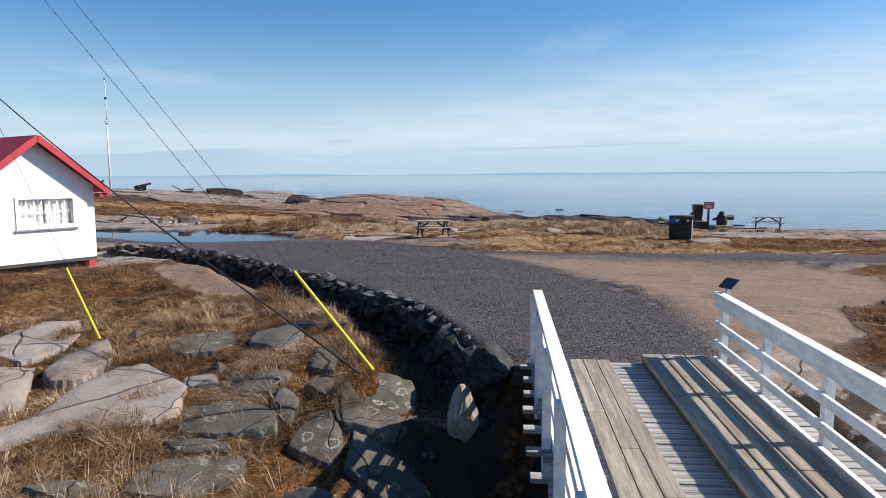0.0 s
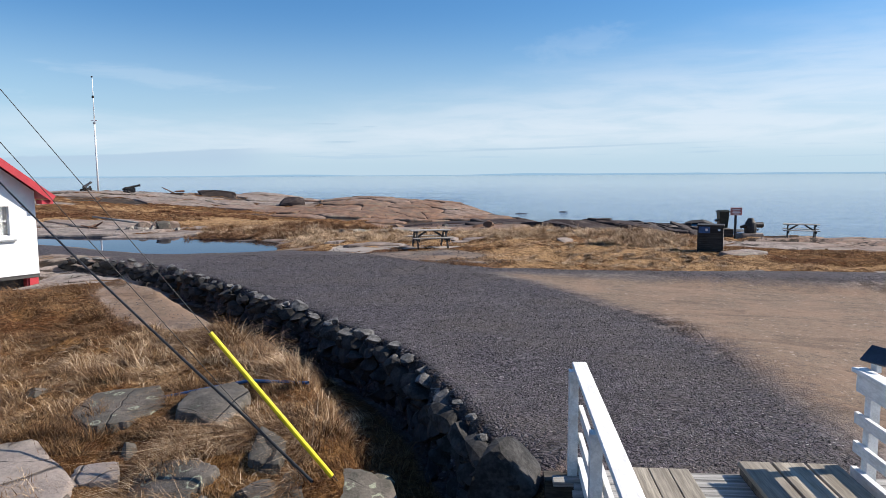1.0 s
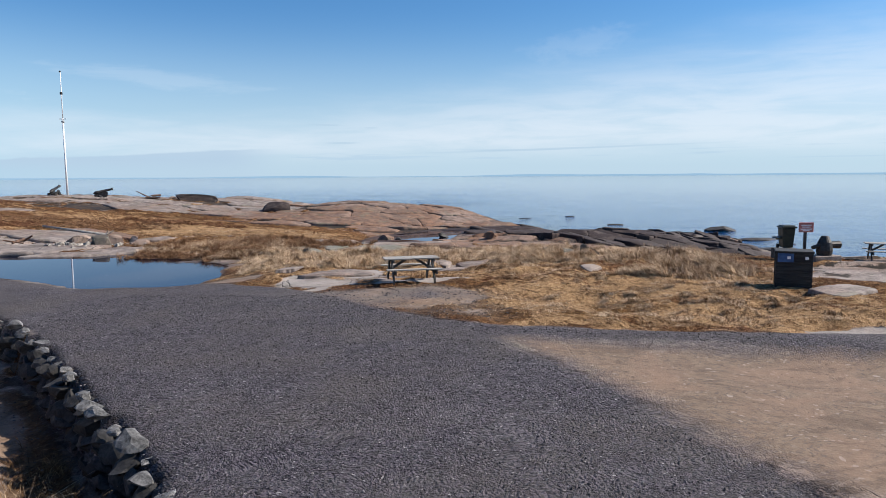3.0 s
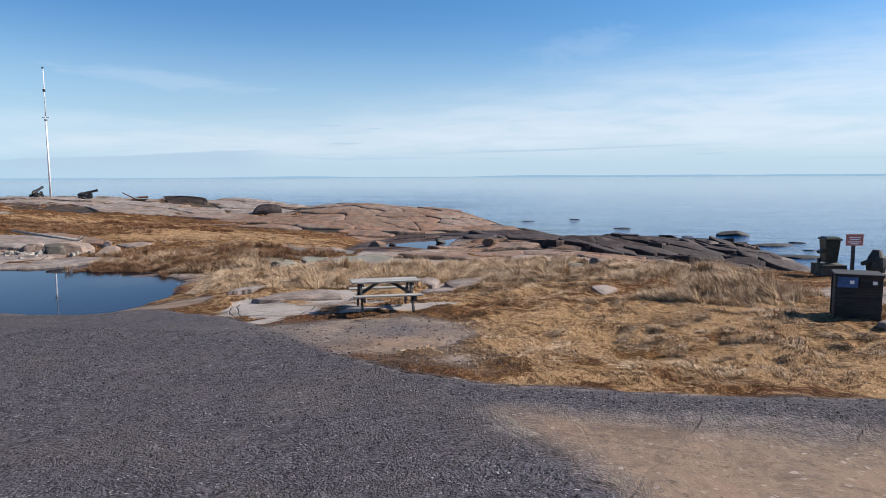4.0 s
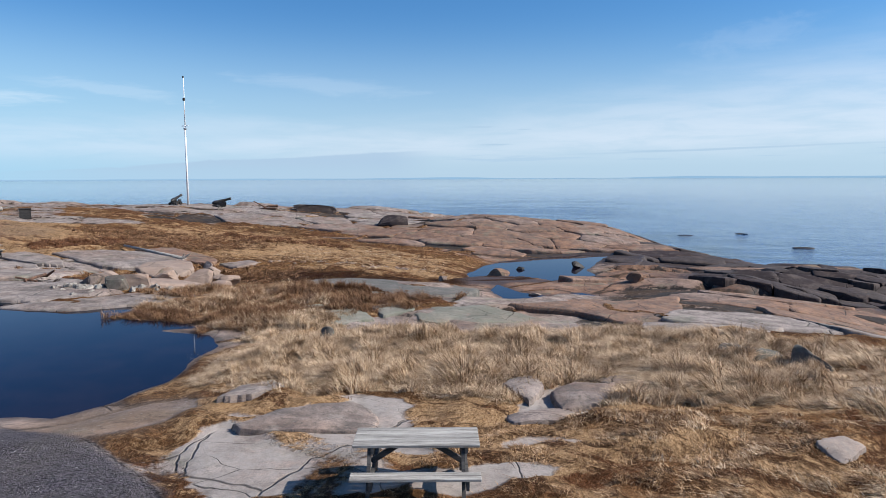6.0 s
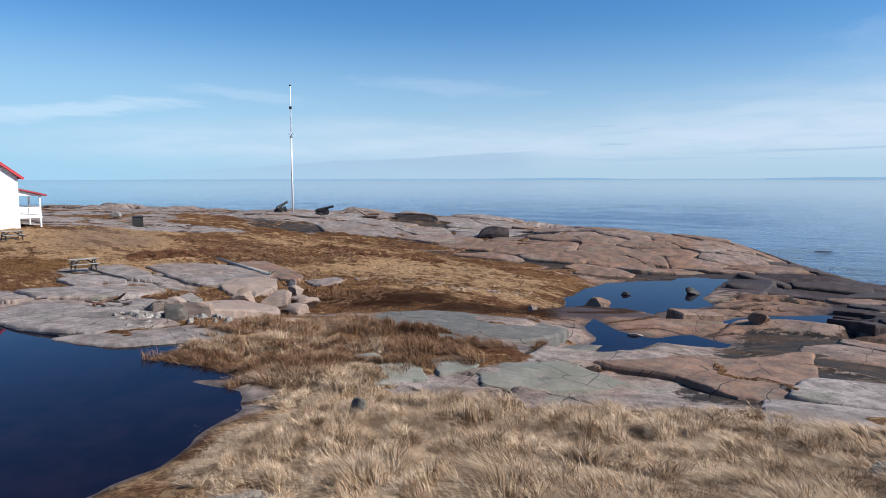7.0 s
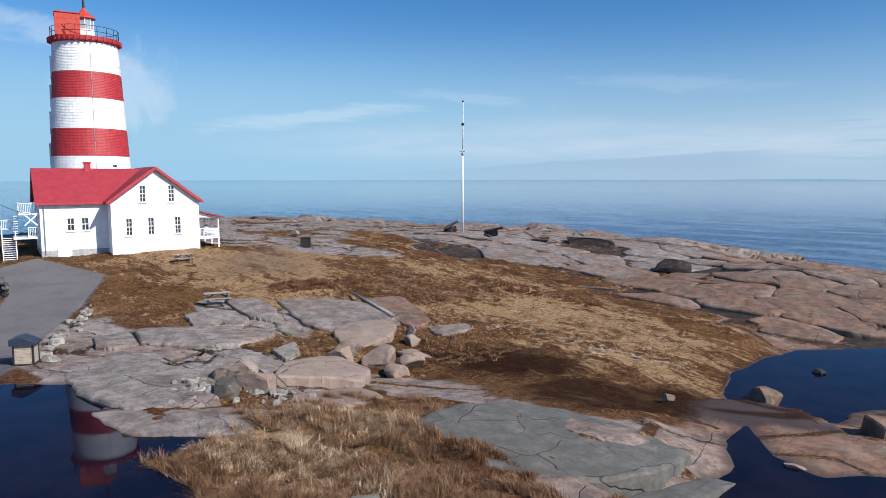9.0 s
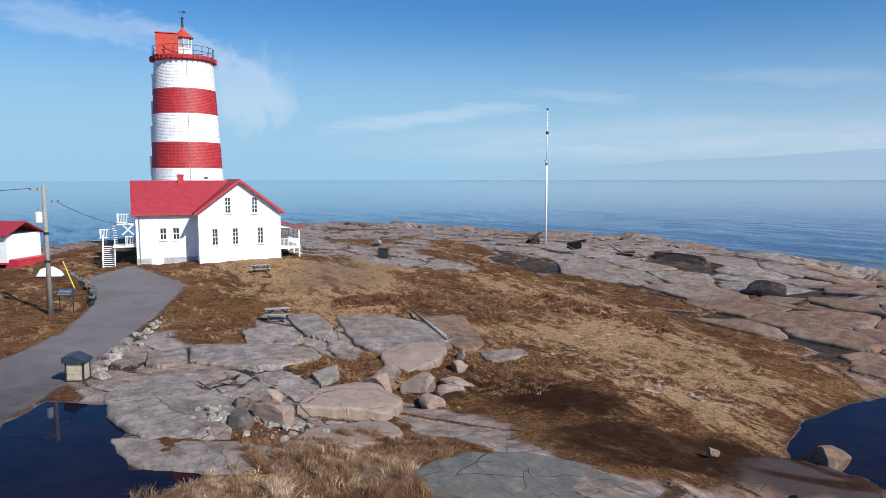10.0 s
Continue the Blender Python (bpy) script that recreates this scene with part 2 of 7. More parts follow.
    turf = m.mix(m.span(tuft, 0.38, 0.48, 0.50, 0.0), turf, (0.036, 0.016, 0.007))
    turf = m.mix(m.span(tuft, 0.54, 0.64, 0.0, 0.45), turf, (0.50, 0.31, 0.165))
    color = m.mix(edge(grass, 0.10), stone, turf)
    # trodden sandy earth
    sand = m.mix(m.span(m.noise(5.5, 8, 0.78), 0.35, 0.65), (0.115, 0.080, 0.057), (0.215, 0.156, 0.113))
    sand = m.mix(m.span(m.voronoi(26, out="Color"), 0.62, 0.90, 0, 0.75), sand, (0.085, 0.070, 0.062))
    sand = m.mix(m.span(m.voronoi(17, out="Color"), 0.84, 0.92, 0, 0.7), sand, (0.34, 0.28, 0.24))
    sand = m.mix(m.span(m.noise(0.55, 6, 0.7, warp=0.8), 0.42, 0.60, 0.0, 0.55), sand, (0.235, 0.150, 0.105))
    sand = m.mix(m.span(m.noise(0.9, 7, 0.75, (0.6, 1.6, 1.0), 0.8), 0.52, 0.60, 0.0, 0.55), sand, (0.082, 0.056, 0.040))
    sand = m.mix(m.span(m.noise(7.0, 6, 0.8), 0.58, 0.64, 0.0, 0.7), sand, (0.045, 0.032, 0.022))
    color = m.mix(edge(dirt, 0.34, 0.9), color, sand)
    # crushed grey stone
    chips = m.voronoi(24, out="Color")
    chips_far = m.voronoi(6.5, out="Color")
    stones = m.mix(m.span(chips, 0.15, 0.9), (0.0110, 0.0096, 0.0130), (0.096, 0.081, 0.098))
    stones = m.mix(m.span(m.voronoi(37, out="Color"), 0.86, 0.94, 0, 0.75), stones, (0.34, 0.32, 0.325))
    stones = m.mix(m.span(chips_far, 0.2, 0.9, 0, 0.28), stones, (0.13, 0.125, 0.125))
    stones = m.mix(m.span(m.noise(0.35, 5, 0.65), 0.42, 0.66, 0, 0.5), stones, (0.085, 0.072, 0.064))
    stones = m.mix(m.math("MULTIPLY", m.math("ADD", fines, m.span(m.noise(0.3, 6, 0.7), 0.38, 0.62, -0.32, 0.12), True), 0.72), stones, m.mix(m.noise(12, 4, 0.7), (0.12, 0.108, 0.108), (0.27, 0.246, 0.240)))
    color = m.mix(edge(gravel, 0.30, 1.0), color, stones)
    color = m.mix(m.math("MULTIPLY", wet, 0.86), color, m.mix(grass, (0.040, 0.028, 0.027), (0.026, 0.010, 0.005)))
    height = m.math("ADD", m.math("MULTIPLY", mid, 0.060), m.math("ADD", m.math("MULTIPLY", grain, 0.009), m.math("MULTIPLY", m.noise(5.0, 6, 0.7), 0.026)))
    height = m.math("SUBTRACT", height, m.math("MULTIPLY", cracks, 0.05))
    bare = m.math("SUBTRACT", 1.0, m.math("MAXIMUM", m.math("MAXIMUM", edge(grass, 0.1), edge(gravel, 0.09, 0.35)), edge(dirt, 0.16, 0.6)))
    normal = m.bump(m.math("MULTIPLY", height, m.span(bare, 0, 1, 0.12, 1.0)), 0.7, 1.0)
    turf_h = m.math("MULTIPLY", m.math("ADD", m.math("MULTIPLY", blades, 0.10), m.math("MULTIPLY", m.noise(5, 5, 0.7), 0.22)), edge(grass, 0.12))
    chip_h = m.math("MULTIPLY", m.math("MULTIPLY", m.math("ADD", m.voronoi(21), m.math("MULTIPLY", m.voronoi(47), 0.6)), m.math("MAXIMUM", m.math("MULTIPLY", gravel, m.span(fines, 0, 0.5, 1.0, 0.5)), m.math("MULTIPLY", dirt, 0.16))), -0.034)
    normal = m.bump(m.math("ADD", turf_h, chip_h), 0.9, 1.0, normal)
    m.link(m.span(grass, 0, 1, 0.28, 0.05), m.bsdf.inputs["Specular IOR Level"])
    return m.done(color, m.span(m.math("MULTIPLY", wet, m.math("SUBTRACT", 1.0, grass)), 0, 1, 0.92, 0.62), normal)


def make_rock(name, pink, over=None, amount=0.5):
    m = Nodes(name)
    # no two rocks show the same patch of stone
    moved = m.tree.nodes.new("ShaderNodeVectorMath")
    m.link(m.space, moved.inputs[0])
    m.link(m.tree.nodes.new("ShaderNodeObjectInfo").outputs["Location"], moved.inputs[1])
    m.space = moved.outputs[0]
    color, mid, grain = rock_colors(m, m.math("ADD", m.span(m.random(), 0, 1, -0.22, 0.22), pink))
    if over:
        color = m.mix(m.span(m.noise(1.4, 6, 0.7), 0.25, 0.6, amount * 0.6, amount + 0.15), color, over)
    if name == "dark_lichened_rock":
        ring = m.span(m.math("ABSOLUTE", m.math("SUBTRACT", m.math("ADD", m.voronoi(2.6), m.math("MULTIPLY", m.noise(5, 6, 0.75), 0.75)), 0.62)), 0.01, 0.05, 1.0, 0.0)
        color = m.mix(m.math("MULTIPLY", ring, m.span(m.noise(1.3, 4), 0.44, 0.50, 0, 0.85)), color, (0.33, 0.36, 0.27))
    cracks = rock_cracks(m)
    color = m.mix(m.math("MULTIPLY", cracks, 0.85), color, (0.02, 0.018, 0.016))
    color = m.mix(m.span(m.random(), 0, 1, 0.0, 0.22), color, (0.12, 0.11, 0.10))
    height = m.math("ADD", m.math("MULTIPLY", mid, 0.085), m.math("ADD", m.math("MULTIPLY", grain, 0.009), m.math("MULTIPLY", m.noise(5.0, 6, 0.7), 0.030)))
    return m.done(color, 0.86, m.bump(m.math("SUBTRACT", height, m.math("MULTIPLY", cracks, 0.05)), 0.75, 1.0), spec=0.3)


def make_pond():
    """Still, dark peaty water that mirrors the sky at a low angle."""
    m = Nodes("pond_water")
    h = m.math("ADD", m.math("MULTIPLY", m.noise(5.0, 7, 0.62, (0.6, 1.0, 1.0)), 0.7), m.math("MULTIPLY", m.noise(35.0, 4, 0.6), 0.3))
    normal = m.bump(h, 0.05, 0.004)
    bed = m.mix(m.span(m.noise(0.6, 5, 0.65), 0.4, 0.6), (0.004, 0.003, 0.008), (0.009, 0.006, 0.011))
    m.done(bed, 0.9, normal, spec=0.0)
    nodes = m.tree.nodes
    mirror, facing, both = nodes.new("ShaderNodeBsdfGlossy"), nodes.new("ShaderNodeFresnel"), nodes.new("ShaderNodeMixShader")
    mirror.inputs["Color"].default_value = (0.78, 0.86, 1.0, 1)
    mirror.inputs["Roughness"].default_value = 0.004
    facing.inputs["IOR"].default_value = 1.165
    for n in (mirror, facing):
        m.link(normal, n.inputs["Normal"])
    m.link(facing.outputs[0], both.inputs[0])
    m.link(m.bsdf.outputs[0], both.inputs[1])
    m.link(mirror.outputs[0], both.inputs[2])
    m.link(both.outputs[0], nodes["Material Output"].inputs["Surface"])
    return m.material


def make_sea():
    """Open water: glassy far out, ruffled and darker near the land, with shoals showing through."""
    m = Nodes("sea_water")
    near, shoal = m.attribute("near"), m.attribute("shoal")
    swell, chop, ripple = m.noise(0.16, 7, 0.62, (0.35, 1.0, 1.0)), m.noise(0.9, 5, 0.65, (0.5, 1.0, 1.0)), m.noise(3.0, 3, 0.6)
    h = m.math("ADD", m.math("MULTIPLY", swell, 0.62), m.math("ADD", m.math("MULTIPLY", chop, 0.26), m.math("MULTIPLY", ripple, 0.06)))
    lanes = m.span(m.noise(0.010, 4, 0.6, (0.25, 1.0, 1.0)), 0.40, 0.60)
    streaks = m.noise(0.035, 7, 0.7, (0.22, 1.0, 1.0), 0.6)
    fine = m.noise(0.22, 6, 0.72, (0.25, 1.0, 1.0), 0.5)
    gloss = m.span(m.math("ADD", m.math("MULTIPLY", lanes, 0.3), streaks), 0.42, 0.82, 0.15, 0.46)
    ruffled = m.math("MULTIPLY", near, m.span(m.math("ADD", m.math("MULTIPLY", fine, 0.6), m.math("MULTIPLY", streaks, 0.5)), 0.42, 0.62, 0.55, 1.0))
    gloss = m.math("MULTIPLY", gloss, m.span(ruffled, 0.12, 0.85, 1.0, 0.02))
    m.link(gloss, m.bsdf.inputs["Specular IOR Level"])
    body = m.mix(lanes, (0.002, 0.038, 0.135), (0.002, 0.032, 0.115))
    body = m.mix(m.math("MULTIPLY", near, 0.75), body, (0.002, 0.058, 0.170))
    reef = m.math("MULTIPLY", shoal, m.span(m.noise(0.16, 6, 0.7, (0.5, 1.0, 1.0), 0.5), 0.48, 0.60))
    body = m.mix(m.math("MULTIPLY", reef, 0.85), body, (0.006, 0.010, 0.018))
    m.bsdf.inputs["IOR"].default_value = 1.33
    m.bsdf.inputs["Specular Tint"].default_value = (0.62, 0.87, 1.0, 1)
    normal = m.bump(m.math("MULTIPLY", h, m.span(near, 0, 1, 0.7, 2.6)), 0.40, 0.34)
    return m.done(body, m.span(lanes, 0, 1, 0.05, 0.07), normal)


def make_grass(name, dark, mid, light):
    m = Nodes(name)
    r = m.random(island=True)
    color = m.mix(m.span(r, 0.0, 0.5), dark, mid)
    color = m.mix(m.span(r, 0.5, 1.0), color, light)
    color = m.mix(m.span(m.noise(0.8, 3), 0.42, 0.58, 0, 0.4), color, dark)
    color = m.mix(m.span(m.noise(2.6, 5, 0.65), 0.48, 0.58, 0, 0.62), color, dark)
    return m.done(color, 0.75, spec=0.2)


GROUND = make_ground()
ROCK_GREY = make_rock("grey_granite", 0.12)
ROCK_PINK = make_rock("pink_granite", 0.95)
ROCK_DARK = simple("dark_basalt", (0.011, 0.010, 0.011), (0.036, 0.032, 0.032), 2.0, 0.75, 0.6, fine=22, vary=0.4)
# the wall face's shade and the sun on its top are put into these colours
SHADED_WALL_STONE = simple("wall_stone", (0.008, 0.008, 0.009), (0.042, 0.040, 0.041), 3.0, 0.85, 0.6, fine=25, vary=0.55)
SUNLIT_CAP_STONE = simple("cap_stone", (0.055, 0.054, 0.055), (0.24, 0.235, 0.235), 4.0, 0.85, 0.6, fine=25, vary=0.6)
PALE_STONE = simple("pale_broken_stone", (0.19, 0.17, 0.15), (0.42, 0.385, 0.34), 4.0, 0.85, 0.5, fine=25, vary=0.45)
SEA = make_sea()
POND = make_pond()
STRAW = make_grass("straw_grass", (0.12, 0.062, 0.028), (0.60, 0.425, 0.265), (0.90, 0.72, 0.52))
RUST_GRASS = make_grass("rusty_grass", (0.080, 0.036, 0.018), (0.21, 0.108, 0.052), (0.42, 0.27, 0.155))
RED_PAINT = simple("red_paint", (0.36, 0.022, 0.034), (0.47, 0.038, 0.052), 2.0, 0.55, 0.12, fine=30)
WHITE = simple("white_paint", (0.74, 0.745, 0.75), (0.84, 0.84, 0.835), 2.5, 0.55, 0.08, fine=35)
WORN_WHITE = simple("worn_white_paint", (0.60, 0.60, 0.59), (0.80, 0.80, 0.79), 9.0, 0.65, 0.25, (1, 0.3, 1), fine=40)
ORANGE_RED = simple("orange_red_iron", (0.42, 0.035, 0.018), (0.56, 0.06, 0.03), 2.0, 0.5, 0.1, fine=30)
PALE_PLANK = simple("bleached_deck_plank", (0.16, 0.155, 0.148), (0.44, 0.43, 0.415), 3.0, 0.85, 0.4, (0.18, 3.0, 3.0), fine=18, vary=0.4)
PLANK_Y = simple("grey_deck_board", (0.19, 0.166, 0.136), (0.38, 0.34, 0.28), 3.0, 0.85, 0.5, (3.0, 0.18, 3.0), fine=18, vary=0.35)
OLD_WOOD = simple("weathered_wood", (0.18, 0.168, 0.155), (0.42, 0.40, 0.37), 4.0, 0.85, 0.4, (0.25, 3.0, 3.0), fine=20, vary=0.25)
DARK_WOOD = simple("dark_stained_wood", (0.025, 0.024, 0.026), (0.07, 0.066, 0.062), 4.0, 0.75, 0.35, (0.3, 3, 3), fine=20)
BLACK_WOOD = simple("black_stained_wood", (0.009, 0.0088, 0.0095), (0.028, 0.026, 0.025), 4.0, 0.75, 0.35, (0.3, 3, 3), fine=20)
TIMBER = simple("tarred_timber", (0.03, 0.026, 0.022), (0.10, 0.085, 0.07), 3.0, 0.85, 0.4, (0.3, 2, 2), fine=20)
IRON = simple("black_iron", (0.014, 0.014, 0.015), (0.045, 0.04, 0.038), 6.0, 0.55, 0.3, fine=40, metal=0.3)
RUST = simple("rusted_iron", (0.05, 0.028, 0.02), (0.15, 0.075, 0.045), 6.0, 0.8, 0.4, fine=40)
YELLOW = simple("yellow_guard", (0.62, 0.50, 0.015), (0.80, 0.66, 0.03), 5.0, 0.45, 0.05)
GREEN_BIN = simple("dark_green_plastic", (0.008, 0.016, 0.012), (0.02, 0.032, 0.025), 4.0, 0.45, 0.1)
BLUE = simple("blue_panel", (0.015, 0.06, 0.17), (0.03, 0.10, 0.26), 4.0, 0.5, 0.1)
SLATE_BLUE = simple("dark_blue_panel", (0.016, 0.024, 0.040), (0.034, 0.046, 0.070), 4.0, 0.5, 0.1)
CREAM = simple("cream_panel", (0.34, 0.28, 0.21), (0.46, 0.39, 0.30), 3.0, 0.6, 0.15)
SIGN_RED = simple("faded_red_sign", (0.34, 0.10, 0.09), (0.48, 0.18, 0.15), 4.0, 0.6, 0.05)
CONCRETE = simple("grey_concrete", (0.30, 0.30, 0.31), (0.46, 0.46, 0.465), 2.0, 0.85, 0.3, fine=30)
CABLE = simple("black_cable", (0.012, 0.012, 0.013), (0.03, 0.03, 0.03), 8.0, 0.6, 0.05)
STEEL = simple("grey_steel", (0.30, 0.31, 0.32), (0.45, 0.46, 0.47), 6.0, 0.4, 0.08, metal=0.6)
glass = Nodes("window_glass")
GLASS = glass.done((0.04, 0.045, 0.052), 0.04, metal=0.0, spec=0.9)


def make_siding(name, lap, dark, light, across=False):
    """Painted boards or shingles in lapped rows."""
    m = Nodes(name)
    xyz = m.tree.nodes.new("ShaderNodeSeparateXYZ")
    m.link(m.space, xyz.inputs[0])
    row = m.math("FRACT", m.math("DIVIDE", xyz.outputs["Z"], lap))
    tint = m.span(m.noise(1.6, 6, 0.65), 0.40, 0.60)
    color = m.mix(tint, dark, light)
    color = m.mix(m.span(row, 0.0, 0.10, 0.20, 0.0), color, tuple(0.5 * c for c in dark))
    return m.done(color, 0.6, m.bump(m.math("ADD", m.math("MULTIPLY", row, -0.007), m.math("MULTIPLY", m.noise(30), 0.002)), 0.8, 1.0))


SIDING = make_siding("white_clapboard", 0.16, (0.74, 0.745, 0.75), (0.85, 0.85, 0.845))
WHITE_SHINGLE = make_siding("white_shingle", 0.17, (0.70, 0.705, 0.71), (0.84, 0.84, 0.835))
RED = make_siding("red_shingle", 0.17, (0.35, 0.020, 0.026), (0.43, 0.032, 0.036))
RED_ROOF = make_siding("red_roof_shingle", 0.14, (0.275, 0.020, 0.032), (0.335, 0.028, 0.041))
ROCK_GREEN = make_rock("greenish_granite", 0.0, (0.165, 0.185, 0.140))
ROCK_SAGE = make_rock("sage_granite", 0.05, (0.075, 0.078, 0.070), 0.72)
ROCK_PALE = make_rock("pale_granite", 0.30, (0.335, 0.290, 0.262))
ROCK_TAWNY = make_rock("tawny_granite", 0.62, (0.335, 0.250, 0.200), 0.55)
ROCK_LICHEN = make_rock("dark_lichened_rock", 0.0, (0.042, 0.044, 0.036), 0.70)
clear = Nodes("clear_glass")
clear.bsdf.inputs["Transmission Weight"].default_value = 1.0
CLEAR = clear.done((0.9, 0.93, 0.95), 0.02)
lantern = Nodes("lantern_glass")
LANTERN_GLASS = lantern.done((0.30, 0.36, 0.40), 0.05, spec=0.8)
BANK_GRASS = make_grass("bank_grass", (0.058, 0.027, 0.012), (0.185, 0.098, 0.044), (0.39, 0.255, 0.135))
MEADOW_GRASS = make_grass("meadow_grass", (0.130, 0.064, 0.028), (0.40, 0.245, 0.130), (0.68, 0.48, 0.30))
RED_REED = make_grass("red_reed", (0.070, 0.028, 0.014), (0.17, 0.070, 0.032), (0.30, 0.165, 0.080))
# distance haze over the coast is put in as a pale blue glow
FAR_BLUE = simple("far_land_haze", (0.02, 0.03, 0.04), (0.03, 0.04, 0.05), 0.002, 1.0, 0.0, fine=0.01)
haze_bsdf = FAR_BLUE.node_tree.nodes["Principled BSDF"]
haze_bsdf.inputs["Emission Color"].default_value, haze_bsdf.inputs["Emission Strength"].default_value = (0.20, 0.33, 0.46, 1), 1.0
SHORE_ROCK = make_rock("wet_shore_rock", 0.35, (0.026, 0.016, 0.017), 1.0)
GRAVEL_STONE = make_grass("loose_gravel_stone", (0.022, 0.021, 0.024), (0.085, 0.079, 0.084), (0.22, 0.208, 0.212))

# ---- the lie of the land ----
SEA_LEVEL = -4.0
# swells of the bare rock: x, y, reach, height
MOUNDS = [(-13, 111, 6, 2.3), (-4, 102, 4.5, 1.3), (-24, 116, 9, 0.9), (-42, 124, 12, 0.6), (-3, 14, 7, 1.32), (-16, 22, 9, 0.68), (-4, 33, 7, 0.49), (9, 41, 9, 0.63), (-12, 46, 9, 0.03), (-26, 50, 8, 0.26), (-12, 66, 10, 0.2), (-62, 104, 14, 0.81), (-78, 60, 14, 0.83),
          (-84, 88, 18, 0.14), (-110, 80, 28, 0.9), (8, 14, 8, 0.37), (-1, 12, 3.5, 0.98), (-30, 103, 8, 1.74), (-34, 55, 5, 0.82), (-70, 101, 5, 0.4)]
HOLLOWS = [(-21.6, 24.3, 2.2, -0.95), (-37, 115, 8, -0.9), (-2.6, 10.3, 1.6, -0.8), (-1, 8, 5, -1.58), (-9, 13, 6, -1.28), (5, 27, 9, -0.11), (-40, 50, 9, -0.19), (-32, 62, 9, -1.16), (-17, 76, 10, -0.29), (-30, 88, 12, -0.83), (-43, 73, 11, -0.57), (-55, 84, 14, -0.46),
           (-35, 103, 12, -1.29), (-66, 48, 12, -0.52), (5, 72, 14, -0.71), (-5, 95, 14, -2.78), (-31, 59, 5, -0.85), (-16, 70, 6, -1.02), (10, 59, 5, -1.3)]
COAST = [(90, 20), (45, 44), (24, 53), (17, 58), (12.5, 63), (12, 68), (16, 74), (18, 80), (16.5, 87), (12, 93), (5, 101), (-2, 110), (-10, 120), (-20, 132), (-38, 143), (-60, 149), (-85, 146), (-110, 136), (-126, 120), (-136, 100), (-136, 70),
         (-125, 45), (-140, 10), (-170, -60), (-200, -330), (330, -330), (330, -40)]
ROAD = [(-0.75, 11.3), (-0.73, 11.61), (-1.48, 13.16), (-2.58, 15.41), (-3.48, 16.91), (-5.18, 18.81), (-6.29, 20.11), (-8.99, 22.61), (-10.99, 24.42), (-13.79, 26.72), (-16.69, 28.62), (-18.59, 29.32), (-19.5, 31.1), (-28, 35), (-37, 37.5), (-46, 41.2), (-52.3, 44.6), (-61.8, 47.3), (-75, 48.2), (-79, 52.5), (-66, 55.3),
        (-54, 50.5), (-47, 47.1), (-38.2, 43.7), (-34, 41.2), (-29.5, 40.0), (-24.5, 37.8), (-20, 36.0), (-17.5, 35.5), (-15.2, 35.2), (-12.4, 34.6), (-9.7, 33.4), (-5.9, 29.9), (-4.2, 28.8), (-2.4, 28.4),
        (0, 28.4), (3, 28.6), (8, 29.2), (14, 29), (14, 26.8), (2, 27), (-2.3, 27), (0.2, 23.2), (1.5, 20.5), (2.6, 17.5), (3.2, 13.2), (3.2, 11.4)]
TRACK = [(-2.3, 27.1), (0.2, 23.2), (1.5, 20.5), (2.6, 17.5), (3.4, 13), (5.0, 13.2), (6.4, 15.6), (8.2, 18.4), (10.2, 21.5), (11.4, 25), (9.0, 26.9), (2, 27.2)]
YARD = [(-60, 62), (-57, 70), (-62, 75), (-72, 76), (-74, 71), (-68, 66)]
WALL_LINE = [(-1.04, 11.46), (-1.79, 13.01), (-2.88, 15.25), (-3.75, 16.71), (-5.44, 18.59), (-6.53, 19.87), (-9.22, 22.36), (-11.21, 24.16), (-13.99, 26.44), (-16.85, 28.32), (-18.7, 29.0), (-21.09, 29.69)]
POND_LEVEL, POOL_LEVEL, BASIN_LEVEL = -0.75, -2.9, -2.0
POND_EDGE = [(-15.4, 37.7), (-15.5, 39.4), (-15.9, 40.8), (-16.8, 43.1), (-18.1, 44.4), (-20.2, 44.3), (-18.8, 45.4), (-21, 45.6), (-24, 45.1), (-23.6, 47.0), (-25, 48), (-26.6, 45.4), (-30, 45.4), (-31.6, 46.4), (-34.3, 45.7),
             (-36.6, 43.2), (-34, 41.5), (-29.5, 40.4), (-24.5, 38.2), (-20, 36.4), (-17.5, 35.9), (-15.8, 36.4)]
POOL_EDGE = [(-18.5, 72), (-20.2, 76.5), (-20, 84.5), (-14.2, 92), (-11.5, 92), (-11.6, 81.2), (-10.2, 77.8), (-12, 72.9), (-16.4, 69.6)]
BASIN_EDGE = [(-14.3, 63.9), (-14.4, 66.1), (-12.5, 63.8), (-10.5, 63.4), (-9, 64.9), (-7.8, 64.2), (-7, 63.7), (-7.8, 61.4), (-9.2, 60.4), (-10.7, 60.2), (-11.2, 58.6), (-11.3, 56.6), (-12.3, 56.7), (-13.4, 57.2), (-12.2, 58.6), (-12.8, 59.6), (-12.9, 61.8)]
INLET_EDGE = [(-9.4, 73.6), (-7.2, 76.4), (-4, 78.8), (-1, 78), (-1.5, 74), (-4, 73.4), (-6.6, 71.8), (-8.8, 71.6)]


def hashed(ix, iy, seed):
    v = np.sin(ix * 127.1 + iy * 311.7 + seed * 74.7) * 43758.5453
    return v - np.floor(v)


def value_noise(x, y, seed=0):
    ix, iy = np.floor(x), np.floor(y)
    fx, fy = x - ix, y - iy
    fx, fy = fx * fx * (3 - 2 * fx), fy * fy * (3 - 2 * fy)
    a, b = hashed(ix, iy, seed), hashed(ix + 1, iy, seed)
    c, d = hashed(ix, iy + 1, seed), hashed(ix + 1, iy + 1, seed)
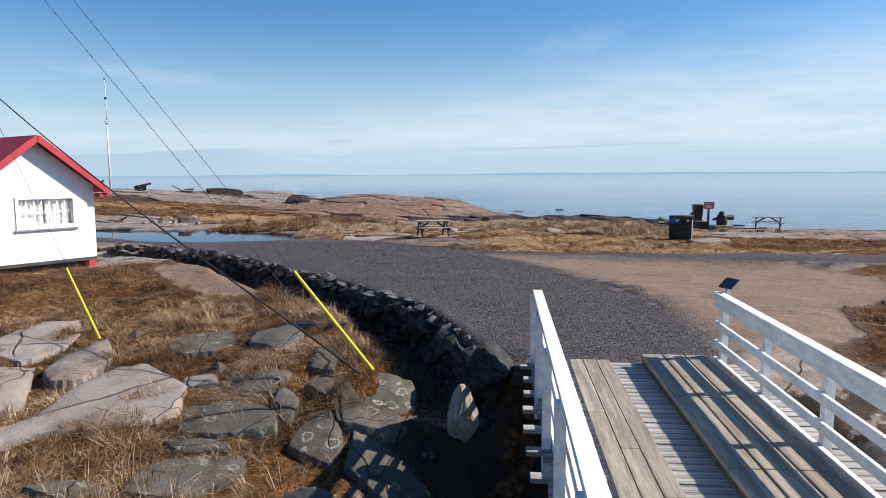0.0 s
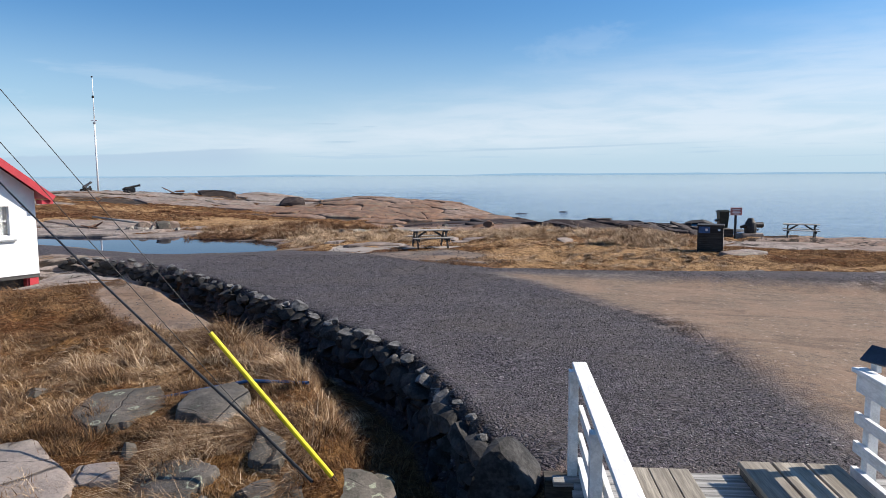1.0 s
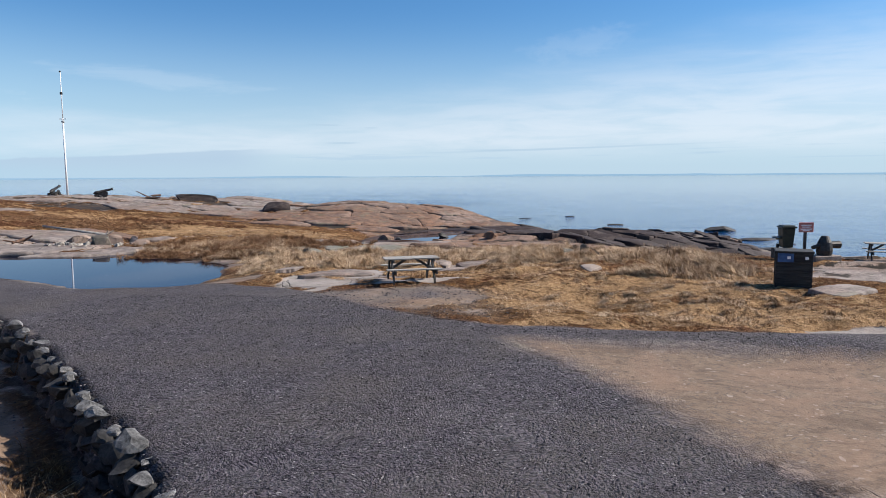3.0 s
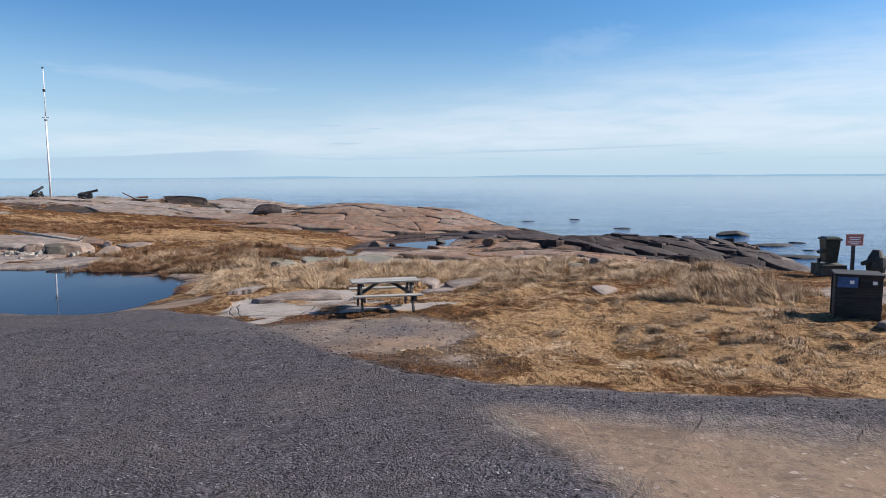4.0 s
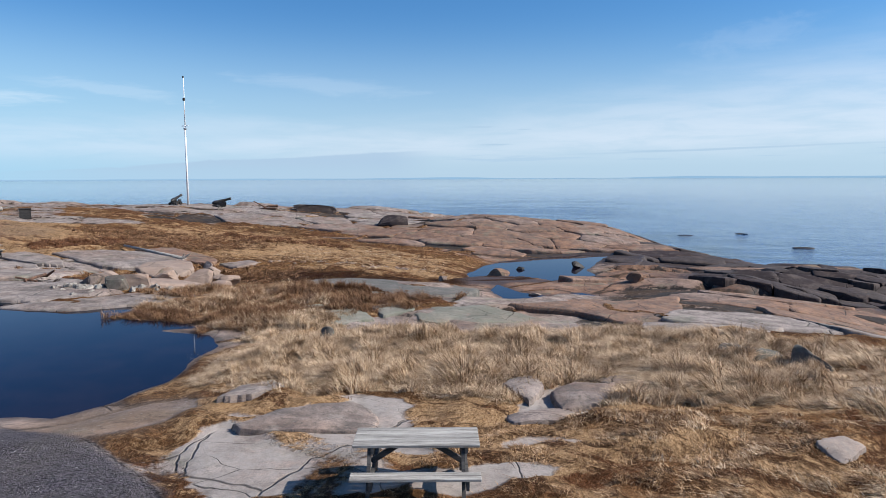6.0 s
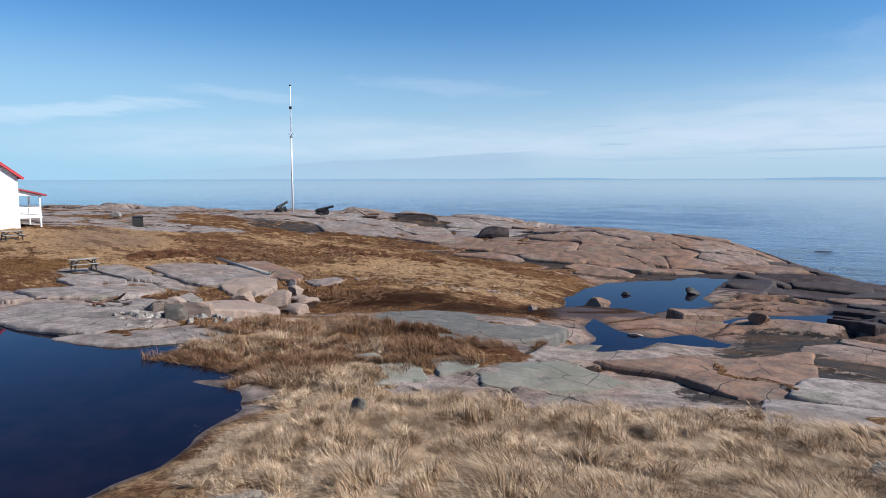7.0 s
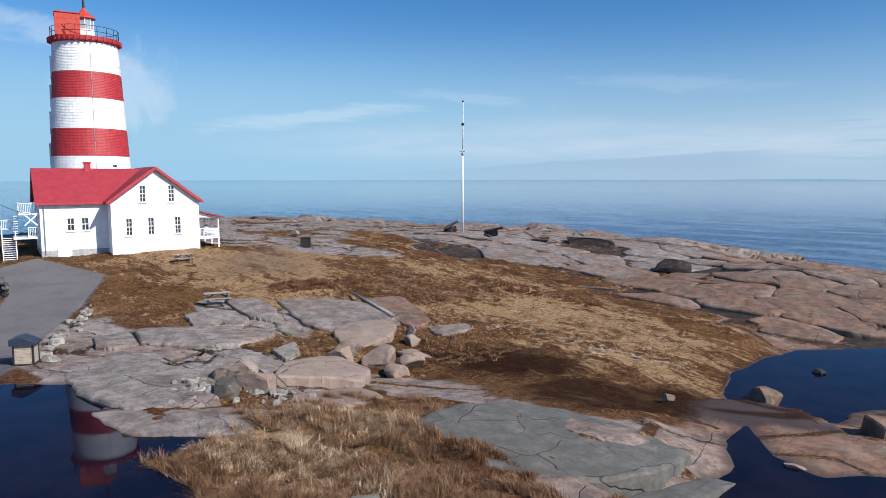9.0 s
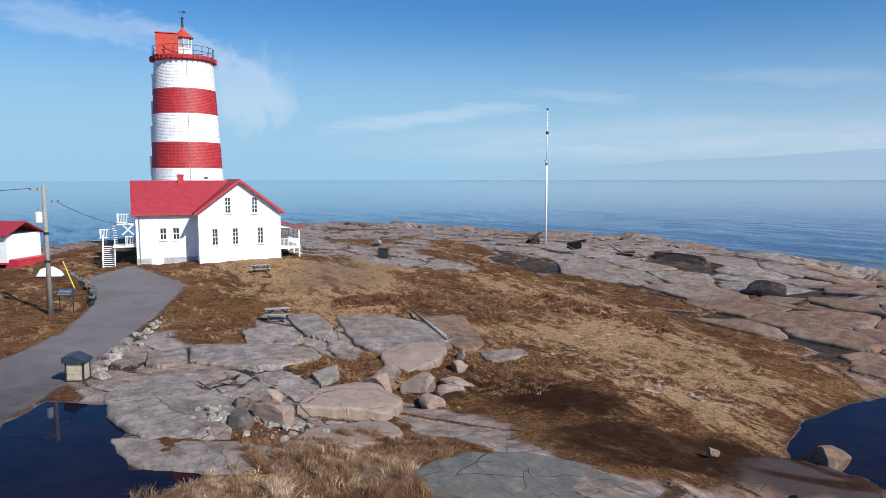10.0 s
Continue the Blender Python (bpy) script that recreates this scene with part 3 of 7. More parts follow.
    return (a + (b - a) * fx) * (1 - fy) + (c + (d - c) * fx) * fy


def fbm(x, y, size, octaves=4, seed=0):
    """Layered noise in -1..1."""
    total, amp, norm = 0.0, 1.0, 0.0
    for k in range(octaves):
        total = total + amp * (2 * value_noise(x / size * 2**k + 17.3 * k, y / size * 2**k - 9.1 * k, seed + k) - 1)
        norm, amp = norm + amp, amp * 0.5
    return total / norm


def blocks(x, y, across, along, turn, seed):
    """Jointed rock: each point's block number (0..1), how far it lies from the block's edge, and the lean of the block's top there."""
    c, s = math.cos(turn), math.sin(turn)
    u, v = (x * c + y * s) / across, (-x * s + y * c) / along
    iu, iv = np.floor(u), np.floor(v)
    first = np.full(np.shape(u), 9.0)
    tilt = np.zeros(np.shape(u))
    second, number = first.copy(), np.zeros(np.shape(u))
    for du in (-1, 0, 1):
        for dv in (-1, 0, 1):
            a, b = iu + du, iv + dv
            d = np.hypot(a + 0.12 + 0.76 * hashed(a, b, seed) - u, b + 0.12 + 0.76 * hashed(a, b, seed + 5) - v)
            near = d < first
            second = np.where(near, first, np.minimum(second, d))
            ou, ov = u - (a + 0.12 + 0.76 * hashed(a, b, seed)), v - (b + 0.12 + 0.76 * hashed(a, b, seed + 5))
            tilt = np.where(near, (hashed(a, b, seed + 13) - 0.5) * ou + (hashed(a, b, seed + 17) - 0.5) * ov, tilt)
            number = np.where(near, hashed(a, b, seed + 9), number)
            first = np.where(near, d, first)
    return number, second - first, tilt


def edge_distance(x, y, corners, closed=True):
    """Distance to an outline; negative inside a closed one."""
    pts = list(corners) + ([corners[0]] if closed else [])
    best, inside = np.full(np.shape(x), 1e9), np.zeros(np.shape(x), bool)
    for (ax, ay), (bx, by) in zip(pts, pts[1:]):
        dx, dy = bx - ax, by - ay
        k = np.clip(((x - ax) * dx + (y - ay) * dy) / (dx * dx + dy * dy), 0, 1)
        best = np.minimum(best, np.hypot(x - ax - k * dx, y - ay - k * dy))
        if closed and ay != by:
            inside ^= ((ay > y) != (by > y)) & (x < (bx - ax) * (y - ay) / (by - ay) + ax)
    return np.where(inside, -best, best) if closed else best


def smooth(v, low, high):
    k = np.clip((v - low) / (high - low), 0, 1)
    return k * k * (3 - 2 * k)


def spots(x, y, places):
    total = 0.0
    for px, py, rx, ry, turn, w in places:
        c, s = math.cos(radians(turn)), math.sin(radians(turn))
        u, v = ((x - px) * c + (y - py) * s) / rx, (-(x - px) * s + (y - py) * c) / ry
        total = total + w * np.exp(-((u * u + v * v) ** 2))
    return total


# where turf holds, and where bare rock breaks through: x, y, two reaches, turn, strength
TURF = [(13.5, 21.5, 3.5, 5, 0, 1.4), (-0.8, 30.8, 3.2, 1.6, 0, 1.0), (2, 46, 10, 4, 0, 1.6), (-84, 49, 14, 10, 0, 1.5), (-70, 43, 12, 6, 0, 1.5), (-98, 60, 14, 10, 0, 1.0), (-10, 15, 11, 9, 0, 1.0), (0, 38, 12, 7, 10, 1.1), (-9, 42, 8, 5, 0, 1.0), (-20, 47.5, 6.5, 2.6, 15, 1.1), (-23, 51.5, 7, 3, 20, 0.9), (-63, 63, 16, 12, 0, 1.3), (-50, 79, 14, 8, 20, 1.0),
        (-30, 77, 12, 9, -20, 1.5), (-38, 63, 6, 3, 0, 0.8), (14, 34, 9, 4, 0, 0.9), (12, 17, 8, 5, 0, 0.9), (-60, 34, 28, 11, 10, 1.2), (-32, 22, 13, 12, 0, 0.9),
        (2, 31.5, 7, 3, 5, 1.5), (-19.5, 50.5, 9, 3.6, 18, 1.6), (-24, 55, 4, 2.5, 30, 1.2), (4, 50, 8, 4, 0, 1.0), (-45, 70, 9, 5, 15, 0.9), (-42, 66, 11, 6, 10, 0.8), (-39, 58, 7, 3.5, 10, 0.7), (-52, 68, 12, 8, 0, 0.9), (-46, 83, 17, 7, 5, 0.8), (-31, 66, 8, 5, 15, 1.2), (-22, 64, 5, 4, 0, 0.7), (-45, 91.5, 12, 1.8, 5, 1.3), (-58, 96, 8, 1.5, 0, 1.1), (-38, 84, 10, 3, 8, 1.0), (-72, 92, 10, 3, 0, 1.0), (-50, 102, 6, 1.3, 0, 1.1), (-31, 89, 6, 1.8, 10, 0.9), (-66, 87, 9, 2.4, 5, 1.0)]
BARE = [(-37, 50, 8, 4.5, 15, -1.4), (-46, 60.5, 9, 3.5, 10, -1.0), (-14, 56, 7, 3.5, 10, -1.2), (-6, 57, 8, 6, 0, -1.2), (-30, 53.5, 6, 2.5, 0, -1.0), (12, 39.5, 7, 4, 0, -1.1), (-62, 97, 14, 7, 0, -1.0),
        (-28, 97, 16, 9, 0, -1.4), (0, 62, 12, 8, 0, -1.2), (-16, 27.5, 5, 2, 45, -0.9), (-8.5, 35.6, 3, 1.6, 20, -0.9), (-12, 37.5, 3, 1, 30, -0.7)]
PALE = [(3.2, 33.4, 4.4, 2.4, 10, 1.3), (1.5, 32.5, 5, 3, 0, 0.6), (-46, 84, 14, 4, 8, 0.5), (-40, 76, 9, 4, 0, 0.4), (-68, 66, 9, 5, 10, 0.8), (-69, 76, 5, 3, 10, 0.9), (-62, 65, 15, 7, 10, 0.8), (1, 31.5, 8, 3, 0, 0.5), (-50, 64, 5, 4, 0, 0.3), (-6, 41, 11, 4.5, 8, 0.75), (-30, 77, 11, 6, -20, 0.92), (2, 33.5, 6, 2, -10, 0.55), (-62, 71.5, 8, 3.5, 10, 1.0), (2.8, 35.5, 5, 3, 15, 0.95), (-22, 47, 6, 3, 0, 0.3), (12, 31, 6, 3, 0, 0.3)]
DARK_TURF = [(-29, 66.3, 7, 3.5, 15, 1.2), (-24, 73.4, 9, 0.7, -4, 1.0), (-48, 72, 8, 3, 20, 0.9), (-1.5, 33.5, 3, 2.5, 0, 0.6), (-53, 77, 9, 2.5, 15, 0.7), (-66, 60, 6, 3, 0, 0.6), (-9, 20, 5, 3, 0, 0.5), (-2, 38, 4, 1.5, 0, 0.7)]
RUSTY = [(0, 31, 7, 2.0, 5, 0.7), (-4, 33, 2, 2, 0, 0.8), (-8, 14, 8, 6, 0, 0.6), (-47, 62, 8, 6, 0, 0.8), (-40, 71, 8, 3, 0, 0.8), (8, 31.5, 8, 1.2, 0, 1.0), (-57, 58, 8, 5, 0, 0.5)]
DAMP = [(-15.2, 67.6, 3.8, 1.9, 10, 2.2), (-17.2, 65.4, 3.6, 1.8, 10, 1.6), (-20.5, 66.2, 3.0, 1.4, 20, 1.3), (-29.4, 66.3, 5.0, 2.3, 15, 1.5), (-19.8, 63.8, 4.6, 2.6, 15, 1.8), (-18.7, 68, 2, 3, 0, 1.0), (7, 76, 12, 9.5, 10, 2.6), (-5, 86, 5, 4, 0, 0.5), (-34, 88, 5, 2, 0, 0.5), (12, 78, 6, 7, 0, 0.6), (-47, 88, 5, 2, 0, 0.45), (-55, 109, 5, 2.2, 0, 0.5)]

SCOURED = [(-9.2, 36.2, 2.0, 2.6, -20, 1.0), (-8.2, 34.4, 1.6, 0.8, 10, 0.8), (-5.0, 36.4, 1.0, 1.9, -15, 0.9), (-6.4, 35.2, 1.2, 1.4, 0, 0.7), (-9.0, 32.9, 0.8, 0.4, 20, 0.9), (-4.7, 40.6, 0.9, 2.4, -20, 0.8), (-11.9, 38.5, 1.1, 0.6, 30, 0.8),
           (-17.2, 27.6, 2.2, 1.0, 40, 0.9), (-14.2, 25.2, 2.4, 0.5, 42, 0.8), (6.8, 29.6, 2.6, 1.2, 20, 0.9), (11.4, 29.6, 2.0, 1.6, 30, 0.9)]


def land(x, y):
    """Height of the ground and what covers it."""
    x, y = np.asarray(x, float), np.asarray(y, float)
    z = -0.87 - 0.004 * np.clip(x, -140, 60) + 0.0042 * np.clip(y, -60, 140)
    for px, py, r, h in MOUNDS + HOLLOWS:
        z = z + h * np.exp(-((x - px) ** 2 + (y - py) ** 2) / (2 * r * r))
    z = z - 2.9 * smooth(y + 0.55 * x, 90, 110) * smooth(y, 92, 104)
    z = z - 0.9 * smooth(y, 105, 122) * smooth(x, -50, -60)
    z = z + 0.5 * smooth(np.hypot(x - 30, y - 30), 30, 6)
    shore = -edge_distance(x, y, COAST) + 3.5 * fbm(x, y, 14, 4, 3)
    road, track, yard = (edge_distance(x, y, p) for p in (ROAD, TRACK, YARD))
    side = edge_distance(x, y, WALL_LINE, False)
    road_fill = road - 0.5 * smooth(side, 1.2, 0.3)
    soft = 0.35 + 0.9 * smooth(track, 2.0, -0.5)
    gravel, dirt = smooth(road_fill / soft, 1, -1), np.maximum(smooth(track + 0.8 * fbm(x, y, 2.5, 3, 15), 0.9, -0.9), np.maximum(0.45 * smooth(yard, 3, -3), (0.80 + 0.5 * fbm(x, y, 2.0, 3, 19)) * spots(x, y, [(-13.9, 36.2, 2.0, 2.2, 0, 1.0), (-12.6, 22.6, 3.4, 1.3, 135, 1.0), (-10.6, 21.2, 3.6, 1.5, 130, 1.0), (-5.9, 31.9, 3.4, 1.8, 22, 0.9), (-4.3, 30.2, 2.2, 1.3, -20, 0.72)])))
    gravel = np.maximum(gravel, (0.52 + 0.6 * fbm(x, y, 1.6, 4, 17)) * spots(x, y, [(-6.6, 31.8, 3.4, 1.9, 25, 1.0), (7, 28.8, 5, 0.8, 5, 0.9)]))
    scour = smooth(spots(x, y, SCOURED) + 0.75 * fbm(x, y, 1.7, 4, 23) * smooth(spots(x, y, SCOURED), 0.0, 0.3), 0.46, 0.60) * smooth(road, -0.2, 0.3)
    gravel, dirt = gravel * (1 - scour), dirt * (1 - scour)
    turf = 0.02 + spots(x, y, TURF) + spots(x, y, BARE) + 0.75 * fbm(x, y, 9, 5, 11) - 0.9 * smooth(shore, 24, 6)
    grass = smooth(turf, 0.05, 0.5)
    # the bridge's black shade in the gully is put into the ground colour
    gully_shade = smooth(y, 12.0, 11.3) * smooth(np.abs(x - 0.8), 4.6, 3.0)
    grass, gravel, dirt = grass * (1 - scour) * (1 - 0.85 * gully_shade), gravel * (1 - gully_shade), dirt * (1 - gully_shade)
    pink = np.clip(0.08 + 0.25 * smooth(shore, 34, 12) + 0.62 * smooth(x, -52, -32) * smooth(y, 54, 66) + 0.30 * fbm(x, y, 16, 3, 21), 0, 1)
    wx, wy = x + 2.2 * fbm(x, y, 6, 3, 31), y + 1.7 * fbm(x, y, 5, 3, 37)
    n1, e1, t1 = blocks(wx, wy, 7.5, 3.1, radians(14), 1)
    n2, e2, t2 = blocks(wx, wy, 3.2, 1.3, radians(-4), 4)
    broken = smooth(fbm(x, y, 11, 3, 41), -0.25, 0.35)
    grass = np.maximum(grass, 0.85 * smooth(e1, 0.13, 0.04) * smooth(fbm(x, y, 7, 3, 45), -0.15, 0.2) * smooth(shore, 10, 24) * (1 - dirt) * (1 - gravel))
    joint = np.clip(np.maximum(1 - e1 / 0.30, (1 - e2 / 0.40) * smooth(broken, 0.2, 0.6)), 0, 1)
    joint = np.maximum(joint * (1 - 0.7 * scour), gully_shade)
    grass = grass * (1 - gravel) * (1 - smooth(dirt, 0.3, 0.8))
    bare = (1 - grass) * (1 - gravel) * (1 - dirt)
    rough = 0.34 + 0.86 * smooth(shore, 34, 14) * smooth(y, 58, 70)
    worn = smooth(shore, 40, 18) * smooth(y, 58, 70)
    relief = (0.85 * (n1 - 0.5) + 0.9 * t1 + 0.22 * worn * (1 - np.exp(-9 * e1)) - 0.38 * np.exp(-((e1 / 0.04) ** 2))) * rough + (0.34 * (n2 - 0.5) + 0.45 * t2 - 0.20 * np.exp(-((e2 / 0.06) ** 2))) * broken * rough
    # ground lies lower between the slabs of the shelf
    shelf = smooth(shore, 2, 6) * smooth(y, 82, 88) * np.maximum(smooth(x, -60, -54), smooth(y, 97, 93) * smooth(x, -80, -70)) * smooth(y, 124, 116)
    shelf = np.maximum(shelf, smooth(np.abs(x - 2), 11, 8) * smooth(np.abs(y - 58.5), 10, 7))
    point = smooth(np.abs(x - 6), 12, 9) * smooth(np.abs(y - 77), 11, 8)
    shelf = np.maximum(shelf, point)
    relief = relief * (1 - 0.75 * shelf + 0.5 * point) * (1 - 0.8 * scour)
    joint = np.maximum(joint, 0.95 * shelf * (1 - grass))
    z = z - 0.16 * shelf * bare
    z = z + bare * (relief - 0.06) + 0.30 * fbm(x, y, 11, 4, 51) * (1 - gravel) * (1 - 0.7 * dirt) * smooth(road, 0, 4)
    z = z + grass * (1 - gravel) * (0.16 * fbm(x, y, 1.3, 3, 61) + 0.24 * np.clip(0.5 - np.abs(fbm(x, y, 0.95, 2, 65)), 0, 1) - 0.06)
    z = z - 0.13 * grass * spots(x, y, [(2.6, 33.6, 5.0, 2.8, 10, 1.0)]) * smooth(fbm(x, y, 0.8, 2, 67), 0.05, 0.35)
    # the shore falls away below the sea
    z = np.where(shore < 16, SEA_LEVEL - 1.1 + (z - SEA_LEVEL + 1.1) * smooth(shore, -7, 13), z) + 0.35 * relief * smooth(shore, 14, 4) * smooth(shore, -9, 0)
    level = smooth(road, 1.0, -0.8) * smooth(x, -24, -17) * smooth(y, 33, 29)
    z = z * (1 - level) + 0.02 * level
    # the roadside wall holds the road up over the bank; a gully runs below the bridge
    low = (road > 0.22) & (x < 0) & (y < 34)
    foot = 0.02 - 0.006 * (y - 12) - (1.15 - 0.55 * smooth(y, 20, 29))
    hold = np.where(low, smooth(side, 1.9, 0.85) * smooth(y, 31, 28), 0)
    z = z * (1 - hold) + np.minimum(z, foot + 0.12 * fbm(x, y, 1.2, 3, 73)) * hold
    gully = smooth(y, 11.6, 10.6) * smooth(np.abs(x - 0.8), 4.2, 2.2)
    z = z * (1 - gully) + (-2.3 + 0.3 * fbm(x, y, 2.5, 3, 71)) * gully
    wet = np.clip(spots(x, y, DAMP) * smooth(fbm(x, y, 4, 4, 81), -0.35, 0.25) + 0.9 * smooth(z, SEA_LEVEL + 1.3, SEA_LEVEL + 0.3), 0, 1)
    for corners, level in ((POND_EDGE, POND_LEVEL), (POOL_EDGE, POOL_LEVEL), (BASIN_EDGE, BASIN_LEVEL), (INLET_EDGE, POOL_LEVEL)):
        d = edge_distance(x, y, corners) + 0.35 * fbm(x, y, 1.8, 3, 91)
        bank = np.maximum(z * smooth(d, 0, 3.0) + (level + 0.06) * (1 - smooth(d, 0, 3.0)), level + 0.11 * np.clip(d, 0, 0.8))
        z = np.where(d < 0, level + 0.11 * d - 0.45 * smooth(-d, 0.3, 2.2), np.where(d < 3.5, bank, z))
        z = np.where((d > 0) & (d < 0.6), (level + 0.11 * d) * (1 - smooth(d, 0.1, 0.6)) + z * smooth(d, 0.1, 0.6), z)
        wet = np.maximum(wet, 0.75 * smooth(d, 0.45, 0.05))
        grass = grass * smooth(d, -0.2, 0.3)
    pale = np.clip(spots(x, y, PALE) + 0.35 * fbm(x, y, 5, 4, 95), 0, 1)
    peaty = np.clip(spots(x, y, DARK_TURF) + 0.25 + 0.9 * fbm(x, y, 6, 5, 97), 0, 1)
    rusty = np.clip(spots(x, y, RUSTY) + 0.5 * fbm(x, y, 8, 4, 99), 0, 1)
    return z, dict(grass=grass, gravel=gravel, dirt=dirt, wet=wet * (1 - gravel), pink=pink, straw=pale, joint=joint, peaty=peaty, rusty=rusty, shelf=shelf, scour=scour, fines=np.maximum(smooth(x, -30, -50), 0.30 * spots(x, y, [(-5.6, 32.6, 4.4, 2.0, 15, 1.0)])))


def height_at(x, y):
    return float(land(np.array([x]), np.array([y]))[0][0])


def lines(*stretches):
    """Grid lines: from, to, step; steps widen by themselves outside."""
    out = []
    for a, b, step in stretches:
        out += list(np.arange(a, b, step))
    return np.array(out)


gx = lines((-520, -160, 12), (-160, -95, 1.6), (-95, -58, 0.55), (-58, -44, 0.30), (-44, 8, 0.20), (8, 22, 0.36), (22, 60, 1.6), (60, 521, 12))
gy = lines((-520, -40, 14), (-40, 4, 1.5), (4, 8, 0.4), (8, 72, 0.20), (72, 112, 0.24), (112, 145, 0.8), (145, 200, 4), (200, 521, 20))
X, Y = np.meshgrid(gx, gy)
Z, cover = land(X.ravel(), Y.ravel())
nx, ny = len(gx), len(gy)
index = np.arange(nx * ny).reshape(ny, nx)
quads = np.stack([index[:-1, :-1], index[:-1, 1:], index[1:, 1:], index[1:, :-1]], -1).reshape(-1, 4)


def mesh_from_arrays(name, verts, faces, sides, smooth_shade=True):
    me = bpy.data.meshes.new(name)
    me.vertices.add(len(verts))
    me.vertices.foreach_set("co", np.asarray(verts, np.float32).ravel())
    count = len(faces) // 1
    me.loops.add(count * sides)
    me.loops.foreach_set("vertex_index", np.asarray(faces, np.int32).ravel())
    me.polygons.add(count)
    me.polygons.foreach_set("loop_start", np.arange(count, dtype=np.int32) * sides)
    me.polygons.foreach_set("use_smooth", np.full(count, smooth_shade))
    me.update(calc_edges=True)
    return me


ground_mesh = mesh_from_arrays("ground", np.stack([X.ravel(), Y.ravel(), Z], 1), quads, 4)
for key, values in cover.items():
    ground_mesh.attributes.new(key, "FLOAT", "POINT").data.foreach_set("value", values.astype(np.float32))
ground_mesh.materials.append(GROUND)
tagged(new("ground", ground_mesh), "bare granite shore with dead grass and a grey gravel road", "ground", kind="structure")


def flat_water(name, corners, level, material, label):
    bm = bmesh.new()
    bm.faces.new([bm.verts.new((x, y, level)) for x, y in corners])
    bmesh.ops.triangulate(bm, faces=bm.faces)
    for f in bm.faces:
        if f.normal.z < 0:
            f.normal_flip()
    me = bpy.data.meshes.new(name)
    bm.to_mesh(me)
    bm.free()
    me.materials.append(material)
    return tagged(new(name, me), label, "water", kind="structure")


def grown(corners, by):
    cx, cy = np.mean(corners, 0)
    return [(cx + (x - cx) * (1 + by / max(1, math.hypot(x - cx, y - cy))), cy + (y - cy) * (1 + by / max(1, math.hypot(x - cx, y - cy)))) for x, y in corners]


sx = lines((-4600, -600, 1000), (-600, -220, 60), (-220, 70, 4), (70, 600, 60), (600, 4601, 1000))
sy = lines((-4600, -600, 1000), (-600, -60, 60), (-60, 240, 4), (240, 600, 40), (600, 4601, 1000))
SX, SY = np.meshgrid(sx, sy)
tiles = np.arange(SX.size).reshape(SX.shape)
sea_mesh = mesh_from_arrays("sea", np.stack([SX.ravel(), SY.ravel(), np.full(SX.size, SEA_LEVEL)], 1), np.stack([tiles[:-1, :-1], tiles[:-1, 1:], tiles[1:, 1:], tiles[1:, :-1]], -1).reshape(-1, 4), 4)
off = edge_distance(SX.ravel(), SY.ravel(), COAST)
for key, values in (("near", (0.60 * smooth(off, 330, 20) + 0.40 * smooth(off, 1600, 60)) * (0.55 + 0.45 * smooth(SX.ravel(), 10, -40))), ("shoal", smooth(off, 34, 4))):
    sea_mesh.attributes.new(key, "FLOAT", "POINT").data.foreach_set("value", values.astype(np.float32))
sea_mesh.materials.append(SEA)
tagged(new("sea", sea_mesh), "calm blue open sea, ruffled and darker near the rocks", "water", kind="structure")
flat_water("pond", grown(POND_EDGE, 1.0), POND_LEVEL, POND, "still dark blue pond beside the road")
flat_water("tide_pool", grown(POOL_EDGE, 1.0), POOL_LEVEL, POND, "still tide pool among pink rocks")
flat_water("tide_pool", grown(BASIN_EDGE, 0.7), BASIN_LEVEL, POND, "shallow dark pool on the rock")
flat_water("tide_pool", grown(INLET_EDGE, 0.7), POOL_LEVEL, POND, "small tide pool by the shore")

# ---- makers ----
def thing(name, at, label, category, group="", kind=""):
    return tagged(place(new(name), at), label, category, group, kind)


def place(ob, at):
    ob.matrix_world = at
    return ob


def part(name, bm, material, parent, label="", smooth_shade=False):
    """One mesh under a thing or a part; the shape is in the parent's own space."""
    me = bpy.data.meshes.new(name)
    bmesh.ops.recalc_face_normals(bm, faces=bm.faces)
    bm.to_mesh(me)
    bm.free()
    me.materials.append(material)
    if smooth_shade:
        me.polygons.foreach_set("use_smooth", [True] * len(me.polygons))
    ob = new(name, me)
    ob.parent = parent
    return tagged(ob, label)


def alone(name, bm, material, at, label, category, group="", kind="", smooth_shade=False):
    """A thing that is one mesh."""
    ob = part(name, bm, material, None, "", smooth_shade)
    return tagged(place(ob, at), label, category, group, kind)


def box(bm, x0, y0, z0, x1, y1, z1, bevel=0.0):
    made = bmesh.ops.create_cube(bm, size=1, matrix=Matrix.LocRotScale(((x0 + x1) / 2, (y0 + y1) / 2, (z0 + z1) / 2), None, (x1 - x0, y1 - y0, z1 - z0)))
    if bevel:
        edges = list({e for v in made["verts"] for e in v.link_edges})
        bmesh.ops.bevel(bm, geom=edges, offset=bevel, segments=1, affect="EDGES", profile=0.5)
    return bm


def boxes(*all_boxes, bevel=0.0):
    bm = bmesh.new()
    for b in all_boxes:
        box(bm, *b, bevel=bevel)
    return bm


def beam(bm, a, b, w, h, bevel=0.0):
    """A square bar from a to b; w across, h upright."""
    a, b = Vector(a), Vector(b)
    d = b - a
    turn = d.to_track_quat("X", "Z")
    made = bmesh.ops.create_cube(bm, size=1, matrix=Matrix.LocRotScale((a + b) / 2, turn, (d.length, w, h)))
    if bevel:
        bmesh.ops.bevel(bm, geom=list({e for v in made["verts"] for e in v.link_edges}), offset=bevel, segments=1, affect="EDGES", profile=0.5)
    return bm


